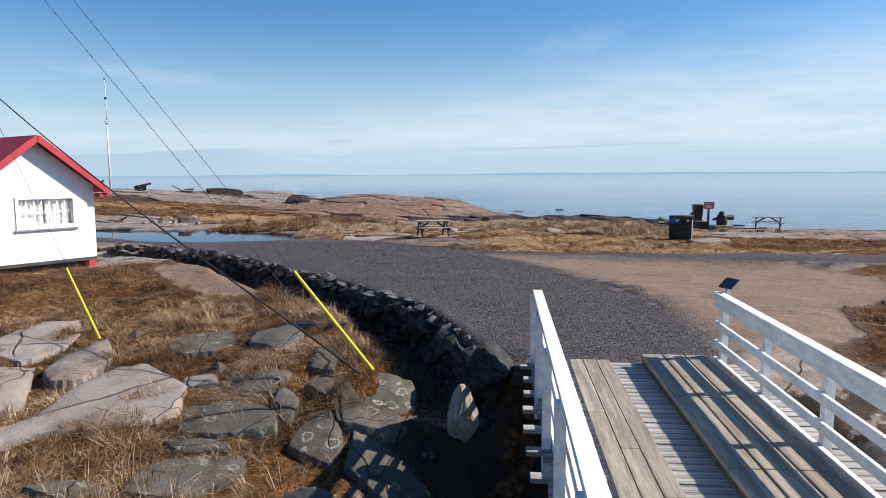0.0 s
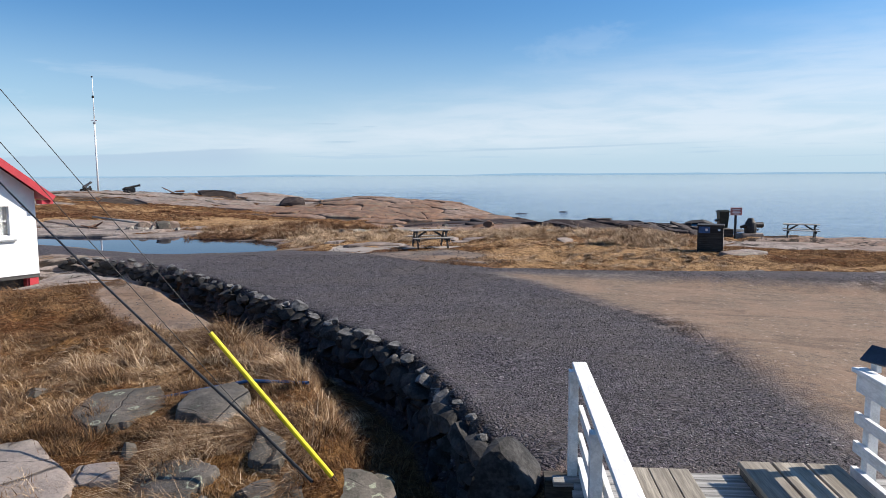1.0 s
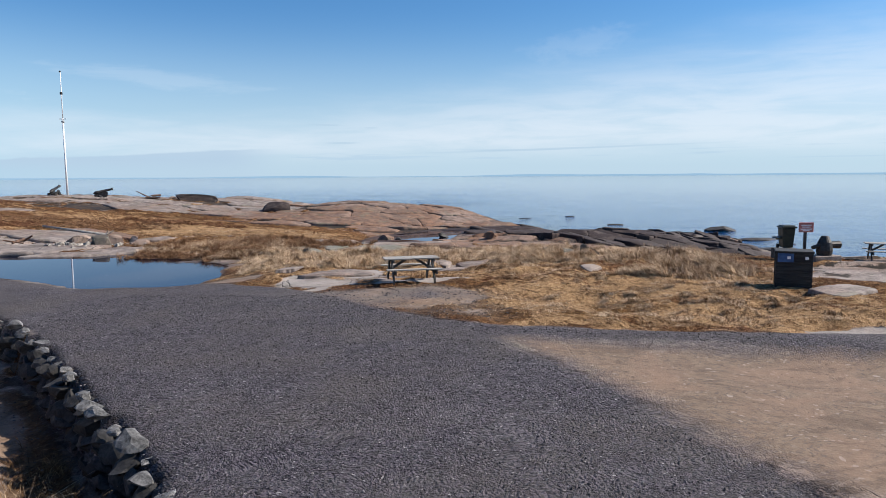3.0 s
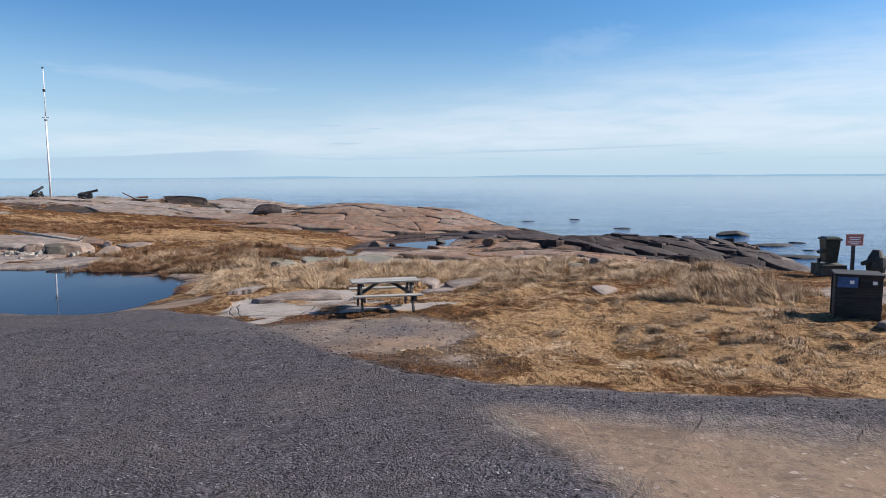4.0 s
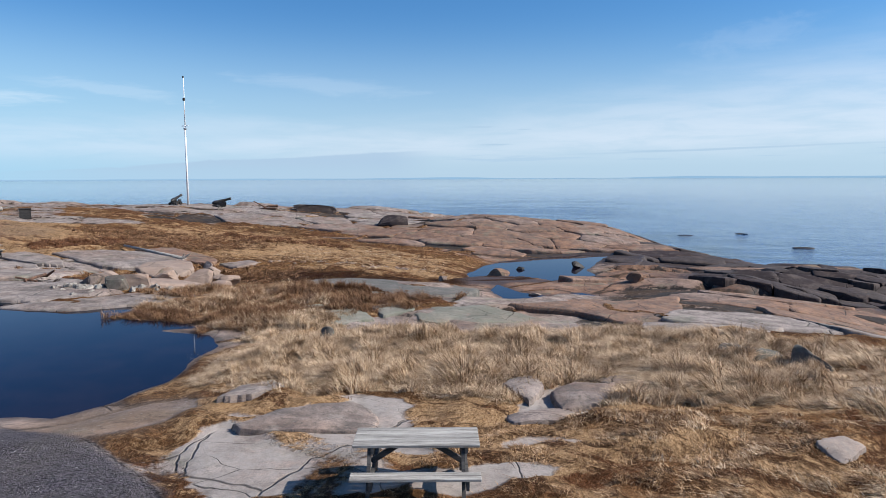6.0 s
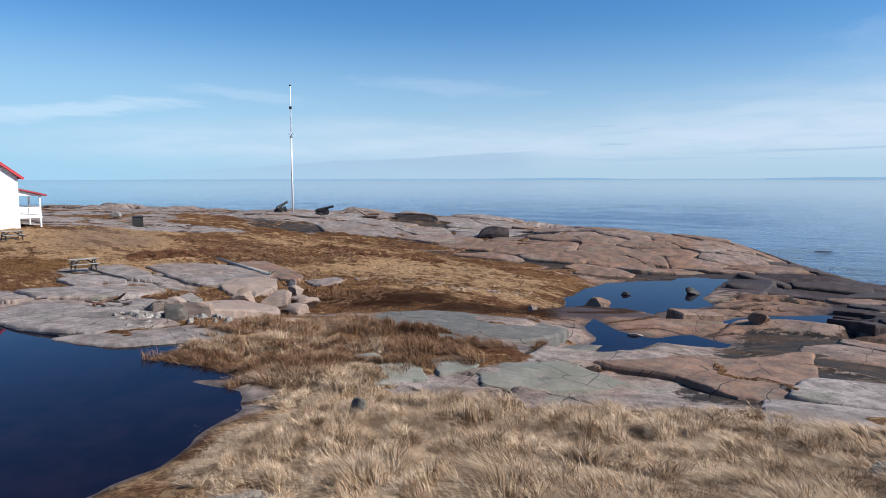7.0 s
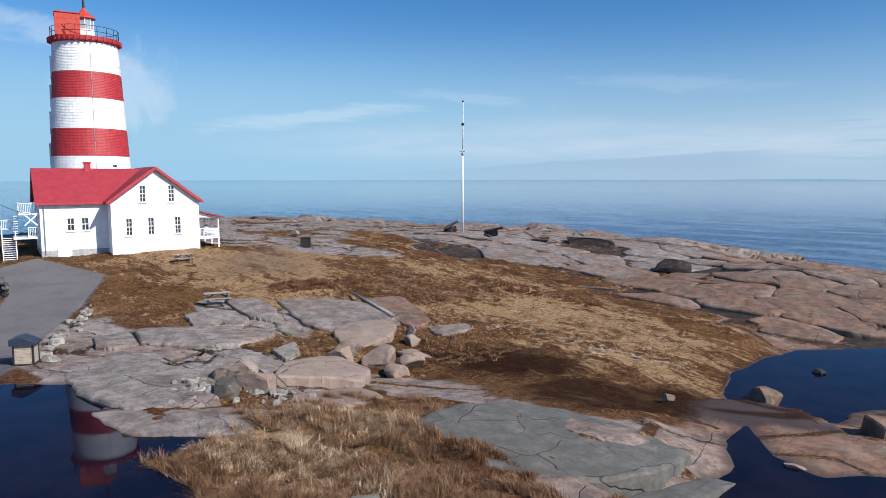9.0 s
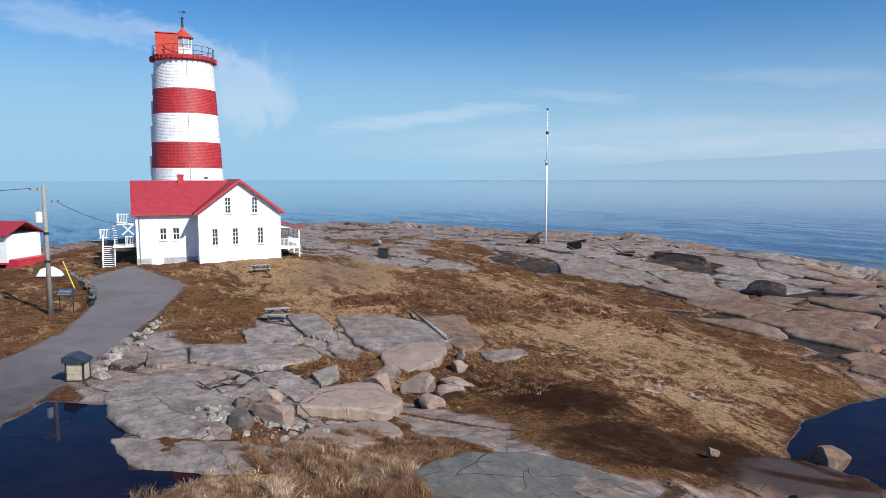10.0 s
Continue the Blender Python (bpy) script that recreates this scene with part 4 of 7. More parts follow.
def bar(a, b, w, h, bevel=0.0):
    return beam(bmesh.new(), a, b, w, h, bevel)


def rod(bm, a, b, r0, r1=None, sides=10):
    a, b = Vector(a), Vector(b)
    d = b - a
    m = Matrix.Translation((a + b) / 2) @ d.to_track_quat("Z", "Y").to_matrix().to_4x4()
    bmesh.ops.create_cone(bm, cap_ends=True, segments=sides, radius1=r0, radius2=r0 if r1 is None else r1, depth=d.length, matrix=m)
    return bm


def lathe(profile, sides=32, bm=None, caps=True):
    """Turned about z: pairs of radius, height."""
    bm = bm or bmesh.new()
    rings = [[bm.verts.new((r * math.cos(2 * math.pi * k / sides), r * math.sin(2 * math.pi * k / sides), z)) for k in range(sides)] for r, z in profile]
    for a, b in zip(rings, rings[1:]):
        for k in range(sides):
            bm.faces.new((a[k], a[(k + 1) % sides], b[(k + 1) % sides], b[k]))
    if caps:
        bm.faces.new(rings[0][::-1])
        bm.faces.new(rings[-1])
    return bm


def prism(bm, outline, y0, y1):
    """An outline in x, z drawn out along y."""
    a = [bm.verts.new((x, y0, z)) for x, z in outline]
    b = [bm.verts.new((x, y1, z)) for x, z in outline]
    bm.faces.new(a)
    bm.faces.new(b[::-1])
    for k in range(len(a)):
        n = (k + 1) % len(a)
        bm.faces.new((a[n], a[k], b[k], b[n]))
    return bm


def tube(name, points, radius, material, parent=None, label="", category=""):
    """A cable or bent rod along points."""
    cu = bpy.data.curves.new(name, "CURVE")
    cu.dimensions, cu.bevel_depth, cu.bevel_resolution = "3D", radius, 2
    s = cu.splines.new("POLY")
    s.points.add(len(points) - 1)
    for p, q in zip(s.points, points):
        p.co = (*q, 1)
    me = bpy.data.meshes.new_from_object(bpy.data.objects.new(name, cu))
    me.materials.clear()
    me.materials.append(material)
    ob = new(name, me)
    ob.parent = parent
    return tagged(ob, label, category)


def sag(a, b, drop, n=14):
    a, b = Vector(a), Vector(b)
    return [a.lerp(b, k / n) - Vector((0, 0, drop * 4 * (k / n) * (1 - k / n))) for k in range(n + 1)]

# ---- lighthouse ----
def shingled(r_at, z0, z1, sides=56, row=0.17):
    """A band of the tapering tower, in lapped rows."""
    n = max(1, round((z1 - z0) / row))
    profile = []
    for k in range(n):
        a, b = z0 + (z1 - z0) * k / n, z0 + (z1 - z0) * (k + 1) / n
        profile += [(r_at(a) + 0.025, a), (r_at(b), b - 0.002)]
    return lathe(profile, sides)


def lighthouse():
    top = thing("lighthouse", pose(-90.8, 60.85, 0.3, 0, 0, -11.5), "tall round lighthouse with red and white shingled bands", "lighthouse")

    def r_at(z):
        return 3.40 + (23.75 - z) * 0.055

    levels = [0.0, 1.2, 4.3, 7.3, 10.5, 13.6, 17.0, 19.95, 23.45]
    for k, (a, b) in enumerate(zip(levels, levels[1:])):
        red = k in (2, 4, 6)
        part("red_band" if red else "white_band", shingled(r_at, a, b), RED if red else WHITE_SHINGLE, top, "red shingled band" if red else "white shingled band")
    part("seam", bar((r_at(0.5) + 0.03, 0.3, 0.5), (r_at(23.3) + 0.03, 0.3, 23.3), 0.035, 0.05), STEEL, top, "thin grey conduit down the tower")
    for z in (9.6, 13.2, 16.2, 19.4):
        r = r_at(z)
        a = radians(-93)
        w = part("window", boxes((-0.2, -0.62, 0, 0.05, -0.5, 2.3), (-0.2, 0.5, 0, 0.05, 0.62, 2.3), (-0.2, -0.62, 2.2, 0.06, 0.62, 2.34), (-0.2, -0.66, -0.1, 0.08, 0.66, 0.0)), WHITE, top, "tall window with a white frame")
        w.matrix_local = Matrix.Translation((r * math.cos(a), r * math.sin(a), z)) @ pose(0, 0, 0, 0, 0, -93)
        part("pane", boxes((-0.1, -0.5, 0.0, 0.02, 0.5, 2.2)), GLASS, w, "dark window glass")
    part("gallery_deck", lathe([(3.5, 23.55), (3.78, 23.75), (3.82, 24.15), (3.7, 24.2)], 56), RED, top, "red gallery deck with a brick-like rim")
    for k in range(40):
        a = 2 * math.pi * k / 40
        part("bracket", bar((3.55 * math.cos(a), 3.55 * math.sin(a), 23.9), (3.9 * math.cos(a), 3.9 * math.sin(a), 23.9), 0.16, 0.42), RED, top)
    for k in range(20):
        a = 2 * math.pi * k / 20
        part("rail_post", rod(bmesh.new(), (3.55 * math.cos(a), 3.55 * math.sin(a), 24.15), (3.55 * math.cos(a), 3.55 * math.sin(a), 25.3), 0.03, sides=6), IRON, top)
    for z in (24.7, 25.3):
        part("rail", lathe([(3.53, z), (3.57, z), (3.57, z + 0.05), (3.53, z + 0.05), (3.53, z)], 40, caps=False), IRON, top)
    part("red_housing", boxes((0.2, -3.05, 24.2, 2.6, -0.55, 26.65), (0.1, -3.1, 26.65, 2.7, -0.5, 26.75), (2.58, -2.9, 26.0, 2.62, -0.7, 26.06)), ORANGE_RED, top, "orange-red box housing beside the lantern")
    part("lantern_base", lathe([(1.05, 24.2), (1.05, 25.4), (1.1, 25.45)], 10), WHITE, top, "white lantern wall")
    for k in range(10):
        a = 2 * math.pi * k / 10
        part("mullion", rod(bmesh.new(), (1.0 * math.cos(a), 1.0 * math.sin(a), 25.4), (1.0 * math.cos(a), 1.0 * math.sin(a), 26.7), 0.04, sides=6), WHITE, top)
    part("lantern_glass", lathe([(0.95, 25.42), (0.95, 26.68)], 10), LANTERN_GLASS, top, "pale lantern glass")
    part("lantern_roof", lathe([(1.25, 26.65), (1.15, 26.8), (0.45, 27.4), (0.16, 27.75), (0.14, 27.9)], 10), ORANGE_RED, top, "orange-red conical lantern roof")
    part("vent", lathe([(0.14, 27.85), (0.12, 28.9), (0.2, 28.95), (0.2, 29.1)], 10), IRON, top)
    vane = part("weather_vane", rod(bmesh.new(), (0, 0, 29.05), (0, 0, 29.9), 0.025, sides=6), IRON, top, "black weather vane")
    part("arrow", boxes((-0.02, -0.45, 29.72, 0.02, 0.35, 29.80), (-0.02, 0.1, 29.62, 0.02, 0.4, 29.9)), IRON, vane)
    head = ("gallery_deck", "bracket", "rail_post", "rail", "red_housing", "lantern", "mullion", "vent", "weather_vane")
    for ob in top.children:
        if ob.name.startswith(head):
            ob.location.z -= 0.35
    return top


# ---- houses ----
def pierced(x0, x1, z0, z1, holes, y0, y1, eave=None):
    """One solid wall from x0 to x1 with openings (x0, x1, z0, z1); eave: where a gable that peaks at z1 begins."""
    bm, seen = bmesh.new(), {}

    def vert(x, z):
        key = (round(x, 4), round(z, 4))
        if key not in seen:
            seen[key] = bm.verts.new((x, y0, z))
        return seen[key]

    half, mid = (x1 - x0) / 2, (x0 + x1) / 2

    def top(x):
        return z1 if eave is None else eave + (z1 - eave) * (1 - abs(x - mid) / half)

    zs = sorted({z0, z1, *[h[2] for h in holes], *[h[3] for h in holes]})
    xs = {x0, x1, *[h[0] for h in holes], *[h[1] for h in holes]}
    if eave is not None:
        for z in [v for v in zs if v >= eave]:
            run = half * (1 - (z - eave) / (z1 - eave))
            xs |= {mid - run, mid + run}
    xs = sorted({round(x, 4) for x in xs})
    for a, b in zip(xs, xs[1:]):
        for c, d in zip(zs, zs[1:]):
            m, n = (a + b) / 2, (c + d) / 2
            if any(h[0] < m < h[1] and h[2] < n < h[3] for h in holes):
                continue
            ta, tb = top(a), top(b)
            if c >= max(ta, tb) - 1e-6:
                continue
            corners = []
            for x, t in ((b, tb), (a, ta)):
                corners.append(vert(x, max(c, min(d, t))))
            face = []
            for v in [vert(a, c), vert(b, c)] + corners:
                if v not in face:
                    face.append(v)
            if len(face) > 2:
                bm.faces.new(face)
    grown_faces = bmesh.ops.extrude_face_region(bm, geom=bm.faces[:])
    bmesh.ops.translate(bm, verts=[g for g in grown_faces["geom"] if isinstance(g, bmesh.types.BMVert)], vec=(0, y1 - y0, 0))
    return bm


def window(parent, x, z, w, h, y, cols, rows, name="window"):
    """A sash window in a wall whose face is at y; x, z its lower corner."""
    top = part(name, boxes((x - 0.13, y - 0.05, z - 0.1, x + w + 0.13, y - 0.003, z - 0.003), (x - 0.13, y - 0.04, z + h + 0.003, x + w + 0.13, y - 0.003, z + h + 0.13),
                           (x - 0.12, y - 0.035, z - 0.003, x - 0.003, y - 0.003, z + h + 0.003), (x + w + 0.003, y - 0.035, z - 0.003, x + w + 0.12, y - 0.003, z + h + 0.003)), WHITE, parent, "white sash window with dark panes")
    grid = bmesh.new()
    pw, ph = w / cols, h / rows
    for c in range(cols + 1):
        box(grid, x + c * pw - 0.028, y + 0.03, z, x + c * pw + 0.028, y + 0.08, z + h)
    for r in range(rows + 1):
        t = 0.045 if r == rows // 2 else 0.022
        box(grid, x, y + 0.032, z + r * ph - t, x + w, y + 0.078, z + r * ph + t)
    part("sash", grid, WHITE, top)
    part("window_sill", boxes((x - 0.16, y - 0.09, z - 0.15, x + w + 0.16, y - 0.006, z - 0.1)), WHITE, top)
    first = None
    for c in range(cols):
        for r in range(rows):
            if first is None:
                first = part("pane", boxes((x + 0.03, y + 0.05, z + 0.025, x + pw - 0.03, y + 0.06, z + ph - 0.025)), GLASS, top)
            else:
                p = first.copy()
                scene.collection.objects.link(p)
                p.parent = top
                p.location = (c * pw, 0, r * ph)
    return top


def balusters(parent, a, b, height, gap=0.14, name="railing"):
    """A white railing from a to b (feet), with its posts and balusters."""
    a, b = Vector(a), Vector(b)
    up = Vector((0, 0, height))
    rail = part(name, beam(bar(a + up, b + up, 0.09, 0.07), a + up * 0.12, b + up * 0.12, 0.05, 0.07), WHITE, parent, "white railing")
    n = max(2, int((b - a).length / gap))
    for k in range(n + 1):
        p = a.lerp(b, k / n)
        w = 0.1 if k in (0, n) else 0.04
        part("post" if k in (0, n) else "baluster", bar(p, p + up * (1.05 if k in (0, n) else 0.97), w, w), WHITE, rail)
    return rail


def roof_slope(parent, along, low, high, name="roof", thick=0.14):
    """A sloping roof plane between an eave and a ridge: along = (start, end), low/high = (offset, z); made in x-along space."""
    bm = bmesh.new()
    (s, e), (o0, z0), (o1, z1) = along, low, high
    v = [bm.verts.new(p) for p in ((s, o0, z0), (e, o0, z0), (e, o1, z1), (s, o1, z1), (s, o0, z0 + thick), (e, o0, z0 + thick), (e, o1, z1 + thick), (s, o1, z1 + thick))]
    for f in ((0, 1, 2, 3), (4, 5, 6, 7), (0, 1, 5, 4), (1, 2, 6, 5), (2, 3, 7, 6), (3, 0, 4, 7)):
        bm.faces.new([v[k] for k in f])
    return part(name, bm, RED_ROOF, parent, "red shingled roof slope")


def keepers_house():
    h = thing("keepers_house", pose(-76.1, 58.75, 0.5, 0, 0, 82.3), "large white clapboard house with a red roof", "house")
    W, E, P, D = 8.55, 5.45, 8.72, 10.8
    low = [(1.35, 1.88, 1.95, 3.65), (3.45, 3.98, 1.98, 3.68), (6.1, 6.63, 2.0, 3.7)]
    high = [(2.75, 3.28, 5.35, 7.0), (5.55, 6.08, 5.35, 7.0)]
    slope = (P - E) / (W / 2)
    bm = pierced(0, W, 0.35, P, low + high, 0, 0.25, E)
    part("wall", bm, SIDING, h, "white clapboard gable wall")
    part("wall", boxes((0, 0.25, 0.35, 0.25, D, E)), SIDING, h)
    part("wall", boxes((W - 0.25, 0.25, 0.35, W, D, E)), SIDING, h)
    back = boxes((0.25, D - 0.25, 0.35, W - 0.25, D, E))
    prism(back, [(0.25, E), (W - 0.25, E), (W / 2, P - 0.2)], D - 0.25, D)
    part("wall", back, SIDING, h)
    part("wall", pierced(-6.1, 0, 0.55, E, [(-3.72, -3.12, 2.5, 3.72), (-2.42, -1.82, 2.5, 3.72)], 2.6, 2.85), SIDING, h, "white clapboard wing wall")
    end = boxes((-6.1, 2.85, 0.55, -5.85, D, E))
    part("wall", end, SIDING, h)
    gable = bmesh.new()
    v0 = [gable.verts.new((-6.1, y, z)) for y, z in ((2.6, E), (D, E), (6.7, 8.6))]
    v1 = [gable.verts.new((-5.85, y, z)) for y, z in ((2.6, E), (D, E), (6.7, 8.6))]
    gable.faces.new(v0)
    gable.faces.new(v1)
    for k in range(3):
        gable.faces.new((v0[k], v0[(k + 1) % 3], v1[(k + 1) % 3], v1[k]))
    part("wall", gable, SIDING, h)
    part("floor_slab", boxes((0.26, 0.26, 0.3, W - 0.26, D - 0.26, 0.42), (-5.8, 2.9, 0.3, 0, D - 0.3, 0.42), (0.26, 0.26, 4.5, W - 0.26, D - 0.26, 4.6)), DARK_WOOD, h)
    part("foundation", boxes((-0.02, -0.02, -1.0, W + 0.02, D, 0.35)), WHITE, h, "white painted foundation")
    part("foundation", boxes((-6.12, 2.58, -1.0, -0.02, D, 0.55)), CONCRETE, h, "grey foundation of the wing")
    part("cellar_door", boxes((-4.7, 2.5, -0.35, -3.45, 2.575, 0.75)), WHITE, h, "small white cellar door")
    for x in (-0.03, W - 0.12):
        part("corner_board", boxes((x, -0.03, 0.35, x + 0.15, 0.0, E)), WHITE, h)
    # roofs
    main = bmesh.new()
    for side in (-1, 1):
        x_e, x_r = W / 2 + side * (W / 2 + 0.42), W / 2
        z_e = E - 0.42 * slope + 0.06
        v = [main.verts.new(p) for p in ((x_e, -0.4, z_e), (x_e, D + 0.3, z_e), (x_r, D + 0.3, P + 0.06), (x_r, -0.4, P + 0.06), (x_e, -0.4, z_e + 0.17), (x_e, D + 0.3, z_e + 0.17), (x_r, D + 0.3, P + 0.25), (x_r, -0.4, P + 0.25))]
        for f in ((0, 1, 2, 3), (4, 5, 6, 7), (0, 1, 5, 4), (1, 2, 6, 5), (2, 3, 7, 6), (3, 0, 4, 7)):
            main.faces.new([v[k] for k in f])
    part("roof", main, RED_ROOF, h, "red main gable roof")
    wslope = (8.6 - E) / (6.7 - 2.6)
    roof_slope(h, (-6.5, W / 2), (2.2, E - 0.4 * wslope + 0.06), (6.7, 8.66), thick=0.16)
    roof_slope(h, (-6.5, W / 2), (11.2, E - 0.4 * wslope + 0.06), (6.7, 8.66), thick=0.16)
    part("eave_trim", boxes((-6.5, 2.12, E - 0.32, -0.42, 2.2, E - 0.1)), RED_PAINT, h, "red eave board")
    for side in (-1, 1):
        x_e = W / 2 + side * (W / 2 + 0.44)
        part("fascia", bar((x_e, -0.42, E - 0.42 * slope + 0.1), (W / 2, -0.42, P + 0.12), 0.06, 0.26), RED_PAINT, h, "red fascia board")
    part("chimney", boxes((-1.55, 6.3, 8.5, -0.95, 6.9, 9.35), (-1.63, 6.22, 9.35, -0.87, 6.98, 9.5)), RED_PAINT, h, "short red chimney")
    part("roof_vent", boxes((1.3, 6.6, 9.0, 1.7, 6.8, 9.2)), IRON, h)
    for a, b, c, d in low:
        window(h, a, c, b - a, d - c, 0, 2, 4)
    for a, b, c, d in high:
        window(h, a, c, b - a, d - c, 0, 2, 4)
    for a in (-3.72, -2.42):
        window(h, a, 2.5, 0.6, 1.22, 2.6, 2, 2)
    # porch on the sunny side
    porch = part("porch", boxes((W, 0.4, 1.2, W + 2.3, 6.5, 1.36)), WHITE, h, "white porch with posts and a red lean-to roof")
    bm = bmesh.new()
    v = [bm.verts.new(p) for p in ((W, 0.1, 4.15), (W + 2.75, 0.1, 3.45), (W + 2.75, 6.8, 3.45), (W, 6.8, 4.15), (W, 0.1, 4.3), (W + 2.75, 0.1, 3.6), (W + 2.75, 6.8, 3.6), (W, 6.8, 4.3))]
    for f in ((0, 1, 2, 3), (4, 5, 6, 7), (0, 1, 5, 4), (1, 2, 6, 5), (2, 3, 7, 6), (3, 0, 4, 7)):
        bm.faces.new([v[k] for k in f])
    part("porch_roof", bm, RED_ROOF, porch, "red lean-to roof")
    part("gable_infill", prism(bmesh.new(), [(W + 0.05, 3.55), (W + 2.4, 3.45), (W + 0.05, 4.1)], 0.42, 0.5), WHITE, porch)
    for y in (0.5, 3.4, 6.4):
        part("post", boxes((W + 2.1, y - 0.07, 0.0, W + 2.24, y + 0.07, 3.55)), WHITE, porch)
    for a, b in (((W + 0.1, 0.5, 1.36), (W + 2.1, 0.5, 1.36)), ((W + 2.17, 0.6, 1.36), (W + 2.17, 6.3, 1.36))):
        balusters(h, a, b, 0.95, name="porch_railing")
    part("porch_step", boxes((W + 2.3, 3.6, 0.0, W + 3.2, 5.6, 0.35)), CONCRETE, h)
    # outside stairs and the two landings at the wing's end
    part("landing", boxes((-8.4, 3.2, 1.75, -6.15, 7.0, 1.9)), WHITE, h, "white lower landing")
    part("landing", boxes((-7.9, 3.0, 4.15, -6.15, 5.6, 4.3)), WHITE, h, "white upper balcony")
    balusters(h, (-7.85, 3.05, 4.3), (-6.2, 3.05, 4.3), 1.0, name="balcony_railing")
    balusters(h, (-7.85, 3.05, 4.3), (-7.85, 5.6, 4.3), 1.0, name="balcony_railing")
    balusters(h, (-7.1, 3.25, 1.9), (-6.2, 3.25, 1.9), 1.0, name="landing_railing")
    balusters(h, (-9.6, 5.2, 2.6), (-8.4, 5.2, 2.6), 1.0, name="landing_railing")
    for a, b in (((-6.3, 3.1, 4.2), (-7.4, 3.1, 3.1)), ((-7.4, 3.1, 4.2), (-6.3, 3.1, 3.1))):
        part("brace", bar(a, b, 0.08, 0.12), WHITE, h)
    for k in range(11):
        part("tread", boxes((-9.3, 2.4 + 0.26 * k, -0.15 + 0.19 * k, -8.2, 2.68 + 0.26 * k, -0.10 + 0.19 * k)), WHITE, h, "white stair tread")
    for x in (-9.35, -8.2):
        part("stringer", bar((x, 2.3, -0.25), (x, 5.2, 1.95), 0.06, 0.26), WHITE, h)
        part("handrail", bar((x, 2.4, 0.85), (x, 5.2, 3.0), 0.07, 0.08), WHITE, h)
        for k in range(4):
            y = 2.45 + 0.9 * k
            part("post", bar((x, y, -0.4 + 0.76 * (y - 2.3)), (x, y, 0.85 + 0.76 * (y - 2.4)), 0.09, 0.09), WHITE, h)
    for k in range(9):
        part("tread", boxes((-8.35, 5.0 - 0.22 * k, 1.95 + 0.26 * k, -7.95, 5.22 - 0.22 * k, 2.0 + 0.26 * k)), WHITE, h)
    part("meter_mast", rod(bmesh.new(), (-5.75, 2.5, 0.2), (-5.75, 2.5, 5.0), 0.05, sides=8), STEEL, h, "grey service mast on the wall")
    return h


def small_hut():
    """The white cottage that stands on short posts by the bank."""
    h = thing("white_cottage", pose(-18.82, 26.06, -0.2, 0, 0, 64.5), "white wooden cottage with a red roof on short posts", "house")
    # x runs along the gable wall to the left end at -6.7; y goes back
    W, E, P = 4.6, 3.0, 4.76
    hole = (-2.95, -0.9, 1.48, 2.5)
    bm = pierced(-W, 0, 0.05, P, [hole], 0, 0.16, E)
    part("wall", bm, WHITE, h, "white gable wall")
    part("wall", boxes((-0.16, 0.16, 0.05, 0, 6, E)), WHITE, h)
    part("wall", boxes((-W, 0.16, 0.05, -W + 0.16, 4, E)), WHITE, h)
    part("floor", boxes((-W, 0, -0.08, 0, 8, 0.05)), DARK_WOOD, h)
    # black board added for the shade in the gap below the floor
    part("skirt", boxes((-W, 0.35, -0.75, -0.3, 0.42, -0.082)), IRON, h, "black board in place of the shade under the floor")
    part("corner_post", boxes((-0.34, 0.02, -0.5, -0.04, 0.30, -0.082)), RED_PAINT, h, "red painted corner post")
    s = (P - E) / (W / 2)
    for side in (-1, 1):
        x_e = -W / 2 + side * (W / 2 + 0.45)
        z_e = E - 0.45 * s + 0.05
        bm = bmesh.new()
        v = [bm.verts.new(p) for p in ((x_e, -0.45, z_e), (x_e, 6.2, z_e), (-W / 2, 6.2, P + 0.05), (-W / 2, -0.45, P + 0.05), (x_e, -0.45, z_e + 0.14), (x_e, 6.2, z_e + 0.14), (-W / 2, 6.2, P + 0.2), (-W / 2, -0.45, P + 0.2))]
        for f in ((0, 1, 2, 3), (4, 5, 6, 7), (0, 1, 5, 4), (1, 2, 6, 5), (2, 3, 7, 6), (3, 0, 4, 7)):
            bm.faces.new([v[k] for k in f])
        part("roof", bm, RED_ROOF, h, "red roof slope")
        part("fascia", bar((x_e - side * 0.02, -0.47, z_e + 0.02), (-W / 2, -0.47, P + 0.09), 0.05, 0.24), RED_PAINT, h, "red fascia board")
        part("soffit_end", boxes((min(x_e, x_e - side * 0.4), -0.4, z_e - 0.16, max(x_e, x_e - side * 0.4), 0.0, z_e - 0.02)), RED_PAINT, h)
    # the main block behind, with its ridge across
    for lo, hi in ((4.0, 7.0), (10.0, 7.0)):
        roof_slope(h, (-14.5, 0.5), (lo - (0.5 if lo < 7 else -0.5), 2.6), (hi, 4.95))
    part("wall", boxes((-14, 4.0, 0.05, -W, 4.16, 2.75)), WHITE, h)
    part("wall", boxes((-14, 9.84, 0.05, 0, 10.0, 2.75), (-0.16, 6, 0.05, 0, 9.84, 2.75)), WHITE, h)
    wnd = part("window", boxes((hole[0] - 0.12, -0.04, hole[2] - 0.14, hole[1] + 0.12, -0.003, hole[2] - 0.003), (hole[0] - 0.12, -0.04, hole[3] + 0.003, hole[1] + 0.12, -0.003, hole[3] + 0.1),
                               (hole[0] - 0.12, -0.04, hole[2], hole[0] - 0.003, -0.003, hole[3]), (hole[1] + 0.003, -0.04, hole[2], hole[1] + 0.12, -0.003, hole[3])), WHITE, h, "wide white window with curtains behind small panes")
